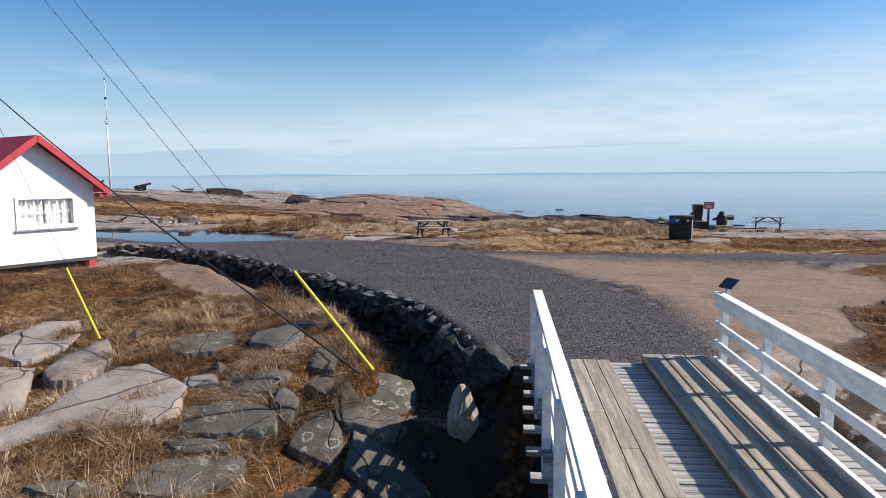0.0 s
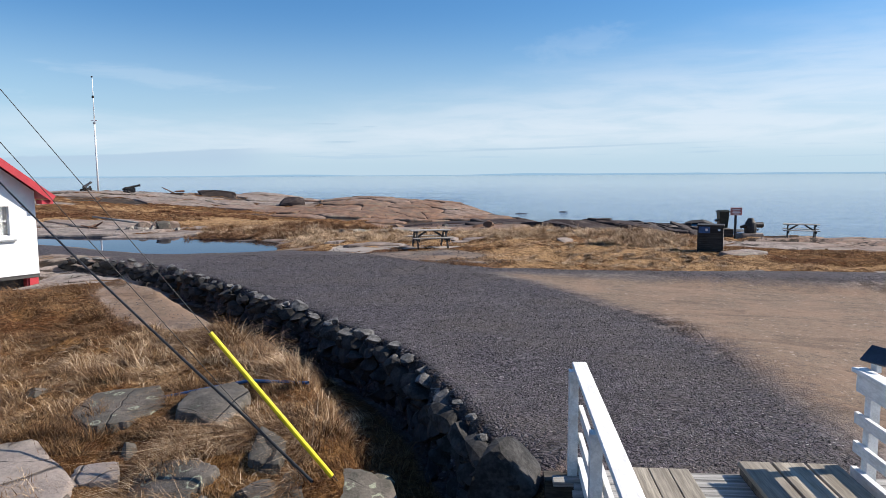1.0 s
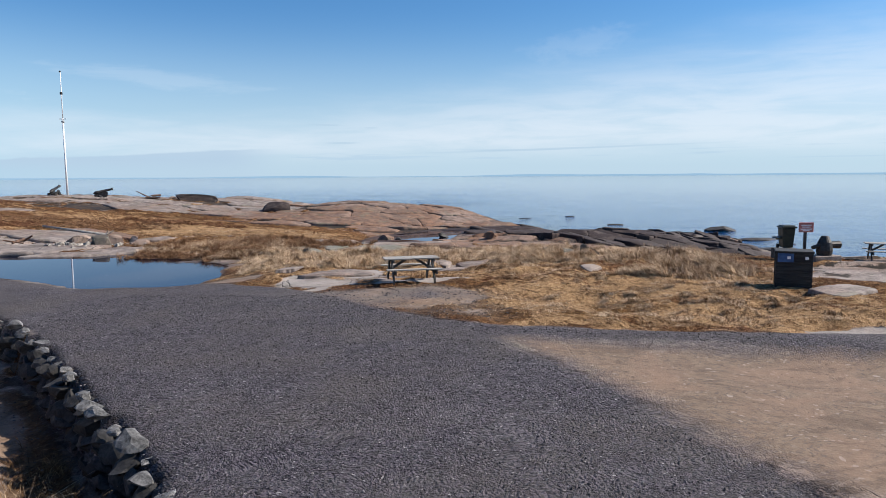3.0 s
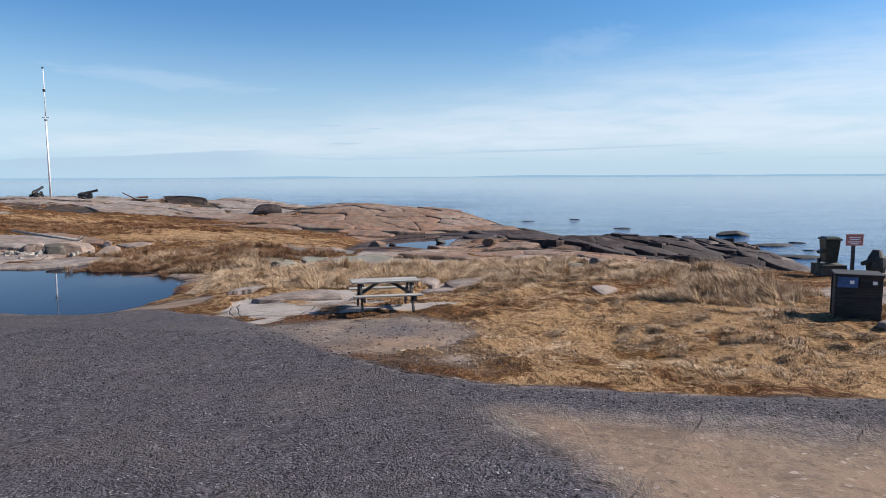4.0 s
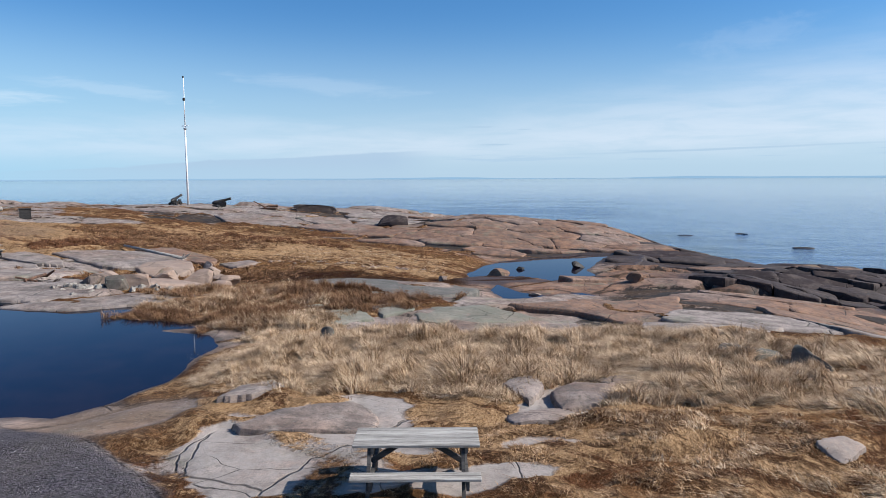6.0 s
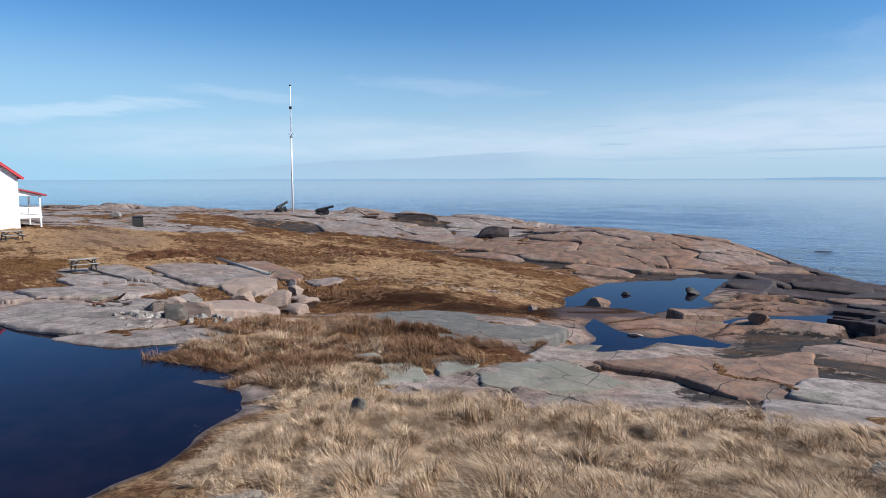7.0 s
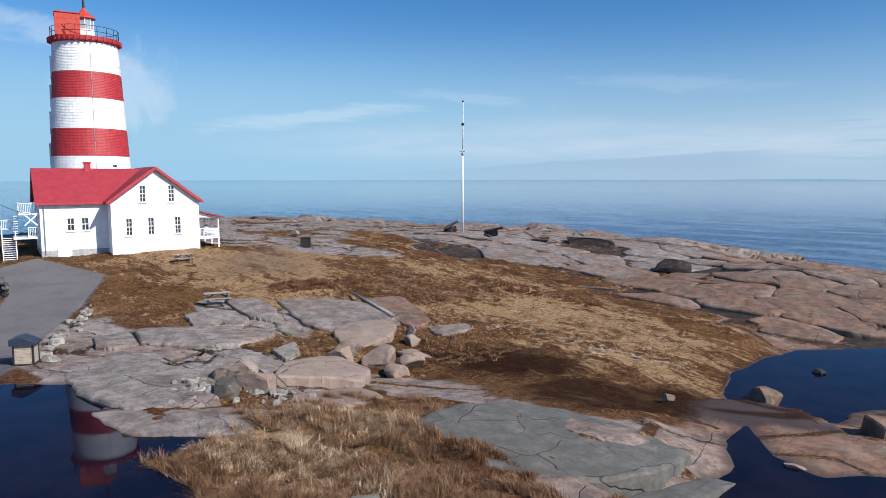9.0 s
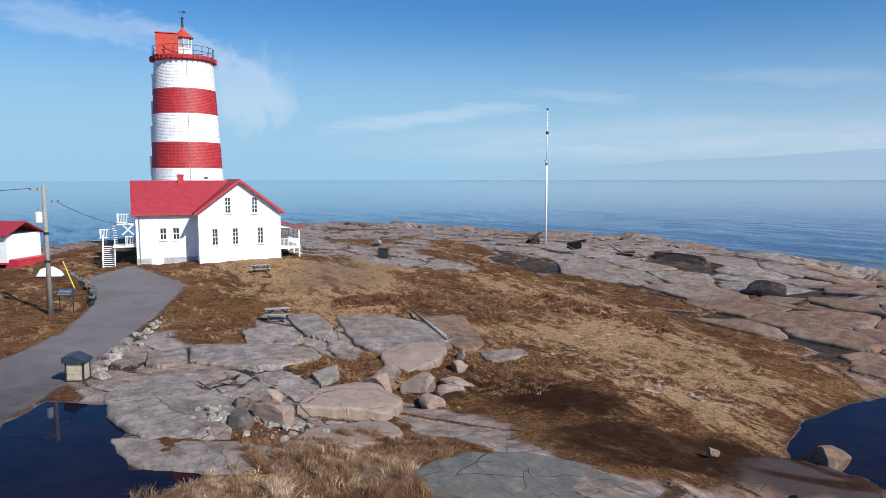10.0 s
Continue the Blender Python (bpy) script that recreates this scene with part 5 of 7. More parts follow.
    part("window_sill", boxes((hole[0] - 0.18, -0.09, hole[2] - 0.2, hole[1] + 0.18, -0.01, hole[2] - 0.14)), STEEL, wnd)
    cols = 7
    pw = (hole[1] - hole[0]) / cols
    grid = bmesh.new()
    for k in range(cols + 1):
        box(grid, hole[0] + k * pw - 0.025, 0.04, hole[2], hole[0] + k * pw + 0.025, 0.09, hole[3])
    for z in (hole[2], (hole[2] + hole[3]) / 2, hole[3]):
        box(grid, hole[0], 0.042, z - 0.02, hole[1], 0.088, z + 0.02)
    part("sash", grid, WHITE, wnd)
    for k in range(cols):
        for r in range(2):
            z = hole[2] + 0.02 + r * 0.52
            part("pane", boxes((hole[0] + k * pw + 0.025, 0.06, z, hole[0] + (k + 1) * pw - 0.025, 0.066, z + 0.48)), CLEAR, wnd).visible_shadow = False
    for a, b in ((-2.95, -2.0), (-1.92, -0.9)):
        bm = bmesh.new()
        n = 18
        top_row = [bm.verts.new((a + (b - a) * k / n, 0.2 + 0.03 * math.sin(k * 1.9), 2.5)) for k in range(n + 1)]
        low_row = [bm.verts.new((a + (b - a) * k / n, 0.2 + 0.045 * math.sin(k * 1.9), 1.5)) for k in range(n + 1)]
        for k in range(n):
            bm.faces.new((top_row[k], top_row[k + 1], low_row[k + 1], low_row[k]))
        part("curtain", bm, WHITE, wnd, "white curtain", True)
    for x, y in ((-0.25, 0.25), (-2.3, 0.6), (-4.4, 0.25), (-0.25, 5.5), (-0.25, 9.7), (-13.5, 4.3), (-13.5, 9.7)):
        part("post", boxes((x - 0.16, y - 0.16, -1.6, x + 0.16, y + 0.16, -0.08)), RED_PAINT, h, "red foundation post")
    return h


def far_hut():
    h = thing("white_shed", pose(-87.3, 41.3, 0.55, 0, 0, 231), "low white shed with a red roof on a red timber base", "shed")
    # x along the long wall, to +9; y outwards behind
    part("wall", pierced(0, 9, 0, 3.0, [(6.6, 7.5, 1.2, 2.4)], -0.2, 0), SIDING, h, "white clapboard wall")
    part("wall", boxes((0, -5.2, 0, 0.2, -0.2, 3.0), (8.8, -5.2, 0, 9, -0.2, 3.0), (0.2, -5.2, 0, 8.8, -5.0, 3.0)), SIDING, h)
    for hi, lo in ((-2.6, 0.45), (-2.6, -5.65)):
        roof_slope(h, (-0.4, 9.4), (lo, 2.85), (hi, 4.2))
    part("floor", boxes((-0.1, -5.3, -0.2, 9.1, 0.1, 0.0)), RED_PAINT, h, "red timber sill")
    for x in (0.1, 2.4, 4.6, 6.8, 8.8):
        part("post", boxes((x - 0.1, -0.2, -1.6, x + 0.1, 0.0, -0.2)), RED_PAINT, h)
    part("skirt", boxes((-1.3, -4.8, -1.4, -0.12, -0.1, 0.35)), RED_PAINT, h, "red boarded ramp")
    for a, b in (((4.7, -0.1, -0.3), (6.7, -0.1, -1.3)), ((2.5, -0.1, -1.3), (4.5, -0.1, -0.4))):
        part("brace", bar(a, b, 0.06, 0.14), RED_PAINT, h)
    window(h, 6.6, 1.2, 0.9, 1.2, 0.0, 2, 2)
    for x in (3.4, 5.6):
        dish = part("satellite_dish", lathe([(0.02, 0.0), (0.22, 0.03), (0.42, 0.10), (0.45, 0.13), (0.43, 0.13), (0.2, 0.05)], 20), STEEL, h, "grey satellite dish")
        dish.matrix_local = pose(x, 0.55, 1.0, -70, 0, 10)
        part("dish_arm", bar((0, 0, 0), (0, -0.5, -0.25), 0.04, 0.04), STEEL, dish)
    return h


lighthouse()
keepers_house()
small_hut()
far_hut()

# ---- rocks ----
def rock_mesh(seed, size=(1, 1, 1), cuts=9, material=None, detail=2):
    """An angular boulder: a ball with faces cut off it and a rough skin."""
    rng = random.Random(seed)
    bm = bmesh.new()
    bmesh.ops.create_icosphere(bm, subdivisions=detail, radius=1.0)
    planes = []
    for _ in range(cuts):
        n = Vector((rng.gauss(0, 1), rng.gauss(0, 1), rng.gauss(0, 0.8))).normalized()
        planes.append((n, rng.uniform(0.42, 0.72)))
    for v in bm.verts:
        for n, d in planes:
            k = v.co.dot(n)
            if k > d:
                v.co -= n * (k - d)
        v.co += Vector((rng.uniform(-1, 1), rng.uniform(-1, 1), rng.uniform(-1, 1))) * (0.06 / detail)
        v.co = Vector((v.co.x * size[0], v.co.y * size[1], v.co.z * size[2]))
    me = bpy.data.meshes.new("rock")
    bm.to_mesh(me)
    bm.free()
    me.materials.append(material)
    return me


def boulder(x, y, size, seed, material, label, sink=0.35, turn=0, lift=None, group="loose boulders", detail=3, cuts=9):
    z = height_at(x, y) if lift is None else lift
    return tagged(place(new("boulder", rock_mesh(seed, size, cuts, material, detail)), pose(x, y, z + size[2] * (1 - 2 * sink), 0, 0, turn)), label, "boulder", group)


SLAB_LABEL = {"tawny_granite": "pale tawny granite block of a broken ridge", "grey_granite": "weathered grey granite slab among dead grass", "pink_granite": "broad pinkish granite slab with open joints", "greenish_granite": "greenish lichen-covered granite slab in straw grass",
              "pale_granite": "pale flat granite outcrop in the turf", "sage_granite": "grey-green lichened granite slab beside reeds", "dark_lichened_rock": "dark rock with pale lichen rings"}


PLACED = []


def slab(corners, rise, material, seed=[0], worn=0.0):
    """A flat-topped outcrop over its plan outline, with worn edges, lying as the ground lies."""
    seed[0] += 1
    PLACED.append(corners)
    rng = random.Random(seed[0])
    pts = [Vector(p) for p in corners]
    c = sum(pts, Vector((0, 0))) / len(pts)
    # rounded, uneven outline
    n, ring = 60, []
    waves = [(m, rng.uniform(0.5, 1.0) * (0.09 / m if m < 12 else 0.016), rng.uniform(0, 6.28)) for m in (3, 5, 7, 11, 16, 21)]
    total = len(pts)
    for k in range(n):
        u = k / n * total
        i, f = int(u), u - int(u)
        a, b, d, e = (pts[(i + j) % total] for j in (-1, 0, 1, 2))
        cat = 0.5 * ((2 * b) + (d - a) * f + (2 * a - 5 * b + 4 * d - e) * f * f + (3 * b - a - 3 * d + e) * f**3)
        p = cat * 0.3 + b.lerp(d, f) * 0.7
        ang = 2 * math.pi * k / n
        wave = sum(a * math.sin(m * ang + f0) for m, a, f0 in waves)
        ring.append(p + (p - c).normalized() * (wave * (p - c).length + rng.uniform(-0.012, 0.012)))
    sample = np.array([[p.x, p.y] for p in ring] + [[c.x, c.y]] + [[(p.x + c.x) / 2, (p.y + c.y) / 2] for p in ring[::4]])
    hz = land(sample[:, 0], sample[:, 1])[0]
    A = np.c_[sample[:, 0] - c.x, sample[:, 1] - c.y, np.ones(len(sample))]
    w = np.linalg.lstsq(A, hz, rcond=None)[0]
    reach = max((p - c).length for p in ring)
    facets = [(rng.uniform(-1, 1), rng.uniform(-1, 1), rng.uniform(0.25, 0.7)) for _ in range(1 if worn else 4 if rise >= 0.25 else 1)]
    steps = [(1.02, -0.75, 0), (1.02, rise - 0.11, 0.2), (1.0, rise - 0.035, 0.6), (0.985, rise - 0.006, 1), (0.93, rise, 1), (0.74, rise + 0.02, 1), (0.55, rise + 0.03, 1), (0.34, rise + 0.035, 1), (0.15, rise + 0.035, 1)]
    if worn:
        # rounded back, higher in the middle
        steps = [(1.0, -0.9, 0), (1.0, rise - 0.10 - worn, 0.2), (0.985, rise - 0.72 * worn, 0.5), (0.95, rise - 0.48 * worn, 1), (0.88, rise - 0.26 * worn, 1), (0.76, rise - 0.11 * worn, 1), (0.58, rise - 0.03 * worn, 1), (0.36, rise, 1), (0.15, rise, 1)]
    verts, faces = [], []
    for k, (s, up, rough) in enumerate(steps):
        for p in ring:
            q = c + (p - c) * s
            bump = 0.06 * float(noise.noise((q.x * 0.9, q.y * 0.9, seed[0]))) + 0.025 * float(noise.noise((q.x * 3.1, q.y * 3.1, 7)))
            u, v = (q.x - c.x) / reach, (q.y - c.y) / reach
            chip = min(0.0, *[1.1 * rise * (lim - fx * u - fy * v) for fx, fy, lim in facets], 0.0)
            up_here = up + (chip if rough else 0)
            verts.append((q.x - c.x, q.y - c.y, float(w[0] * (q.x - c.x) + w[1] * (q.y - c.y) + w[2]) + up_here + bump * rough * min(1, reach / 1.2)))
    for k in range(len(steps) - 1):
        for i in range(n):
            j = (i + 1) % n
            faces.append((k * n + i, k * n + j, (k + 1) * n + j, (k + 1) * n + i))
    faces.append(tuple(range((len(steps) - 1) * n, len(steps) * n)))
    me = bpy.data.meshes.new("rock_slab")
    me.from_pydata(verts, [], faces)
    me.materials.append(material)
    me.polygons.foreach_set("use_smooth", [k >= (1 if worn else 3) * n for k in range(len(me.polygons))])
    return tagged(place(new("rock_slab", me), pose(c.x, c.y, 0)), SLAB_LABEL[material.name], "rock", "granite outcrops")


slab([(-36.3, 45.6), (-39.0, 49.0), (-34.1, 49.9), (-31.1, 50.4), (-27.2, 49.0), (-29.2, 46.2), (-33.0, 45.4)], 0.14, ROCK_GREY)
slab([(-48.1, 62.4), (-47.7, 66.2), (-44.5, 68.4), (-39.9, 67.5), (-37.9, 65.3), (-39.5, 62.9), (-42.0, 61.2)], 0.25, ROCK_GREY)
slab([(-46.5, 68.8), (-45.5, 72.1), (-38.5, 69.3), (-37.8, 67.0), (-40.1, 67.1)], 0.22, ROCK_PINK)
slab([(-47.6, 55.3), (-48.3, 58.3), (-45.3, 58.7), (-43.0, 57.3), (-44.3, 54.7)], 0.20, ROCK_GREY)
slab([(-50.5, 59.3), (-49.7, 61.5), (-46.3, 61.4), (-43.8, 59.8), (-45.3, 58.9)], 0.20, ROCK_GREY)
slab([(-45.2, 51.4), (-43.6, 54.6), (-42.4, 58.4), (-39.3, 57.4), (-37.8, 53.8), (-39.4, 51.4), (-41.2, 50.5)], 0.25, ROCK_GREY)
slab([(-43.2, 48.6), (-44.8, 50.9), (-40.7, 50.2), (-39.9, 48.9), (-40.7, 48.1)], 0.20, ROCK_GREY)
slab([(-36.2, 55.9), (-37.6, 58.0), (-35.5, 57.2), (-34.5, 55.8)], 0.20, ROCK_GREY)
slab([(-37.3, 68.0), (-36.8, 71.0), (-35.2, 70.4), (-35.3, 67.5)], 0.15, ROCK_GREY)
slab([(-20.0, 52.7), (-21.5, 56.1), (-20.5, 58.3), (-18.9, 59.8), (-16.2, 60.6), (-13.7, 60.2), (-13.6, 58.7), (-13.8, 55.1), (-15.1, 53.8), (-16.9, 52.7)], 0.25, ROCK_SAGE)
slab([(-16.3, 46.1), (-15.9, 47.4), (-14.8, 49.0), (-13.6, 47.9), (-13.9, 47.3), (-14.7, 46.1)], 0.06, ROCK_GREEN)
slab([(-14.4, 49.3), (-14.1, 50.2), (-12.9, 50.4), (-12.7, 49.3), (-13.4, 48.3)], 0.06, ROCK_GREEN)
slab([(-12.4, 48.9), (-12.2, 50.4), (-10.6, 52.0), (-8.3, 51.5), (-8.2, 50.6), (-10.1, 48.8), (-11.7, 48.2)], 0.06, ROCK_GREEN)
slab([(-17.0, 48.4), (-16.7, 49.1), (-15.5, 48.5), (-15.6, 47.8)], 0.06, ROCK_GREEN)
slab([(-12.9, 53.9), (-13.1, 60.2), (-12.1, 62.5), (-12.1, 59.6), (-11.3, 52.6)], 0.08, ROCK_SAGE)
slab([(-9.7, 52.4), (-8.1, 55.5), (-5.8, 56.5), (-3.5, 60.3), (-3.1, 52.4), (-5.0, 51.4), (-7.2, 52.6)], 0.10, ROCK_PINK)
slab([(-11.9, 37.3), (-12.1, 38.4), (-11.6, 38.9), (-11.0, 38.5), (-11.3, 37.7)], 0.10, ROCK_GREY)
slab([(-10.5, 36.1), (-10.2, 37.1), (-9.0, 38.2), (-8.2, 37.6), (-7.9, 36.8), (-10.1, 35.9)], 0.08, ROCK_GREY)
slab([(-5.3, 40.4), (-4.9, 41.4), (-4.0, 41.4), (-4.1, 40.0), (-4.8, 39.4)], 0.15, ROCK_GREY)
slab([(-4.6, 42.1), (-3.5, 42.9), (-3.4, 41.8), (-4.2, 41.5)], 0.12, ROCK_GREY)
slab([(-5.8, 38.7), (-5.0, 39.5), (-4.5, 39.3), (-4.7, 38.6), (-5.5, 38.2)], 0.10, ROCK_GREY)
slab([(-6.4, 40.5), (-6.0, 41.5), (-5.5, 40.7), (-5.6, 39.7)], 0.12, ROCK_GREY)
slab([(6.7, 35.4), (8.4, 36.9), (8.7, 35.3), (7.2, 34.1)], 0.06, ROCK_GREY)

slab([(-0.3, 38.5), (0.2, 39.0), (0.5, 38.8), (0.1, 38.1)], 0.05, ROCK_PALE)
# the broken ridge above the pond
slab([(-29.9, 45.2), (-28.1, 47.3), (-26.4, 49.6), (-24.8, 50.5), (-23.1, 50.2), (-23.6, 48.6), (-25.4, 46.9), (-26.8, 45.4)], 0.07, ROCK_GREY)
slab([(-30.2, 53.0), (-32.6, 54.8), (-33.6, 56.8), (-34.2, 58.8), (-32.6, 58.6), (-31.0, 58.8), (-29.2, 57.0), (-29.6, 55.4)], 0.55, ROCK_TAWNY)
slab([(-27.6, 52.5), (-28.5, 54.9), (-28.9, 57.0), (-26.6, 56.4), (-24.6, 54.3), (-24.4, 52.1), (-25.4, 51.2)], 0.16, ROCK_TAWNY)
slab([(-39.0, 61.6), (-40.2, 63.5), (-39.8, 65.6), (-38.3, 66.0), (-36.7, 64.5), (-36.3, 62.1), (-37.3, 61.1)], 0.42, ROCK_TAWNY)
# pale and dark rocks in the bank
slab([(-9.2, 9.5), (-8.5, 10.1), (-7.4, 10.5), (-6.7, 11.0), (-7.0, 12.0), (-7.3, 12.6), (-8.7, 13.6), (-9.4, 13.5), (-9.5, 12.1), (-9.2, 10.7), (-9.6, 9.9)], 0.08, ROCK_PALE)
slab([(-13.4, 14.7), (-13.4, 16.1), (-12.6, 16.5), (-11.7, 15.4), (-11.3, 14.4), (-11.6, 13.3), (-12.3, 13.4)], 0.10, ROCK_PALE)
slab([(-10.6, 12.7), (-10.8, 13.6), (-10.5, 14.7), (-9.7, 13.8), (-9.6, 12.6), (-10.1, 12.3)], 0.17, ROCK_GREY)
slab([(-11.9, 12.6), (-11.2, 13.2), (-10.6, 12.3), (-9.9, 11.3), (-9.7, 10.6), (-10.6, 11.0)], 0.08, ROCK_PALE)
slab([(-6.3, 10.5), (-6.1, 11.3), (-5.6, 11.5), (-4.8, 11.2), (-4.6, 10.7), (-5.1, 10.4), (-5.9, 10.3)], 0.14, ROCK_LICHEN)
slab([(-6.3, 10.1), (-5.7, 10.25), (-5.2, 10.2), (-5.1, 10.0), (-5.8, 9.85)], 0.07, ROCK_LICHEN)
slab([(-6.1, 8.6), (-6.2, 9.4), (-5.7, 9.8), (-4.9, 10.0), (-4.7, 9.6), (-5.0, 9.1), (-5.2, 8.7)], 0.12, ROCK_LICHEN)
slab([(-3.8, 11.4), (-4.0, 12.3), (-3.2, 12.7), (-2.6, 12.6), (-2.3, 11.5), (-2.6, 11.1), (-3.6, 11.1)], 0.11, ROCK_LICHEN)
slab([(-4.3, 10.5), (-4.2, 11.3), (-3.85, 11.4), (-3.4, 10.8), (-3.5, 10.2)], 0.12, ROCK_LICHEN)
slab([(-3.2, 10.2), (-3.3, 11.0), (-2.5, 10.9), (-1.9, 10.4), (-2.4, 9.8)], 0.13, ROCK_LICHEN)
slab([(-8.8, 14.5), (-8.9, 15.3), (-7.9, 15.7), (-7.1, 14.8), (-7.4, 14.0), (-8.0, 13.8)], 0.08, ROCK_LICHEN)
slab([(-6.6, 14.1), (-6.8, 15.0), (-6.1, 15.2), (-5.5, 14.6), (-5.6, 13.6)], 0.21, ROCK_LICHEN)
slab([(-6.1, 12.0), (-6.2, 12.7), (-5.4, 12.6), (-4.9, 12.3), (-5.1, 11.7), (-5.6, 11.6)], 0.11, ROCK_LICHEN)
slab([(-7.2, 12.3), (-7.5, 12.9), (-6.8, 12.9), (-6.5, 12.4)], 0.07, ROCK_PALE)
slab([(-4.9, 11.2), (-4.9, 11.8), (-4.5, 11.6), (-4.4, 10.9)], 0.12, ROCK_LICHEN)
slab([(-4.6, 12.5), (-4.7, 13.2), (-4.2, 12.9), (-4.1, 12.4)], 0.11, ROCK_LICHEN)
slab([(-7.3, 8.2), (-7.1, 8.8), (-6.8, 9.0), (-6.3, 8.7), (-6.5, 8.1)], 0.11, ROCK_LICHEN)


def cell(at, others):
    """The ground that lies nearer to one seed point than to its neighbours."""
    poly = [at + Vector(d) for d in ((-3, -3), (3, -3), (3, 3), (-3, 3))]
    for q in others:
        mid, n = (at + q) / 2, q - at
        out = []
        for a, b in zip(poly, poly[1:] + poly[:1]):
            da, db = (a - mid).dot(n), (b - mid).dot(n)
            if da <= 0:
                out.append(a)
            if da * db < 0:
                out.append(a.lerp(b, da / (da - db)))
        poly = out
    return poly


def jointed_field(x0, x1, y0, y1, across, length, turn, gap, rise, worn, seed, keep):
    """Granite split by joints into slabs, one over each cell of a broken grid."""
    rng = random.Random(seed)
    c, s = math.cos(radians(turn)), math.sin(radians(turn))
    cx, cy = (x0 + x1) / 2, (y0 + y1) / 2
    span = int(max(x1 - x0, y1 - y0) / min(across, length))
    grid = {(i, j): Vector((i + 0.5 * (j % 2) + rng.uniform(-0.38, 0.38), j + rng.uniform(-0.38, 0.38))) for i in range(-span, span) for j in range(-span, span)}
    old = list(PLACED)
    for (i, j), at in grid.items():
        x, y = cx + at.x * length * c - at.y * across * s, cy + at.x * length * s + at.y * across * c
        if not (x0 < x < x1 and y0 < y < y1):
            continue
        near = [grid[i + a, j + b] for a in (-2, -1, 0, 1, 2) for b in (-2, -1, 0, 1, 2) if (a or b) and (i + a, j + b) in grid]
        corners = []
        for p in cell(at, near):
            u, v = p.x * length, p.y * across
            w = Vector((cx + u * c - v * s, cy + u * s + v * c))
            corners.append(w)
        mid = sum(corners, Vector((0, 0))) / len(corners)
        corners = [tuple(p + (mid - p).normalized() * gap) for p in corners]
        z, cover = land([mid.x] + [p[0] for p in corners], [mid.y] + [p[1] for p in corners])
        if cover["shelf"][0] < 0.5 or cover["grass"].mean() > 0.38 or z[0] < SEA_LEVEL + 0.35 or cover["gravel"].max() > 0.1 or not keep(mid.x, mid.y):
            continue
        pts = np.array([[mid.x, mid.y], *corners])
        if any((edge_distance(pts[:, 0], pts[:, 1], q) < 0.25).any() for q in (POND_EDGE, POOL_EDGE, BASIN_EDGE, INLET_EDGE)):
            continue
        if any((edge_distance(pts[:1, 0], pts[:1, 1], q) < 0.6).any() for q in old):
            continue
        wet = cover["wet"].mean() > 0.45
        rock = SHORE_ROCK if wet else ROCK_PINK if cover["pink"][0] + rng.uniform(-0.15, 0.15) > 0.5 else ROCK_GREY
        slab(corners, rise * rng.uniform(0.6, 1.5), rock, worn=worn)


SLAB_LABEL["wet_shore_rock"] = "dark wet granite slab near the waterline"
jointed_field(-34, 8, 82, 120, 2.7, 5.2, 12, 0.09, 0.27, 0.20, 5, lambda x, y: x > -34 + 0.15 * (y - 90))
jointed_field(-76, -32, 84, 118, 4.2, 7.5, 8, 0.12, 0.18, 0.12, 6, lambda x, y: x < -34 + 0.15 * (y - 90) and math.hypot(x + 54.4, y - 107.6) > 4 and not (x < -57 and y > 95))
jointed_field(-3, 16, 67, 88, 1.3, 2.3, -12, 0.05, 0.38, 0.06, 8, lambda x, y: True)
jointed_field(-7, 11, 50, 67, 3.4, 6.0, 18, 0.05, 0.10, 0.05, 7, lambda x, y: True)

# broken blocks and boulders
boulder(-28.9, 51.4, (1.2, 0.9, 0.66), 3, ROCK_TAWNY, "large tawny angular boulder standing in rubble", 0.25, 30)
boulder(-31.2, 51.9, (0.8, 0.7, 0.6), 4, ROCK_TAWNY, "pale broken boulder beside the rubble", 0.3, 10)
boulder(-28.3, 49.9, (0.85, 0.65, 0.65), 5, ROCK_LICHEN, "dark rough boulder beside the pale ledge", 0.3, 60)
boulder(-30.6, 50.6, (0.9, 0.7, 0.55), 41, ROCK_GREY, "grey boulder under the anchor", 0.3, 60)
boulder(-33.6, 63.6, (1.4, 0.7, 0.45), 42, ROCK_TAWNY, "low tawny block beside split boulders", 0.3, 30)
boulder(-35.6, 65.3, (0.8, 0.6, 0.5), 43, ROCK_TAWNY, "split tawny block in the gully", 0.3, 80)
boulder(-36.9, 66.3, (0.6, 0.5, 0.4), 44, ROCK_GREY, "grey block in the gully", 0.3, 0)
boulder(-12.6, 57.4, (1.0, 0.42, 0.10), 45, ROCK_TAWNY, "flat rock showing above a shallow pool", 0.3, 10, BASIN_LEVEL, "rocks in the pools")
boulder(-11.4, 58.5, (0.7, 0.5, 0.10), 46, ROCK_TAWNY, "flat rock showing above a shallow pool", 0.3, 30, BASIN_LEVEL, "rocks in the pools")
boulder(-10.8, 59.6, (0.5, 0.35, 0.09), 47, ROCK_TAWNY, "flat rock showing above a shallow pool", 0.3, 0, BASIN_LEVEL, "rocks in the pools")
boulder(-11.4, 63.4, (0.5, 0.3, 0.10), 48, ROCK_TAWNY, "flat rock showing above a shallow pool", 0.3, 0, BASIN_LEVEL, "rocks in the pools")
boulder(-33.8, 59.0, (1.2, 0.9, 0.8), 6, ROCK_TAWNY, "split pinkish boulder among broken blocks", 0.3, 20)
boulder(-33.2, 61.2, (1.3, 1.0, 0.9), 7, ROCK_TAWNY, "split pinkish boulder among broken blocks", 0.3, 75)
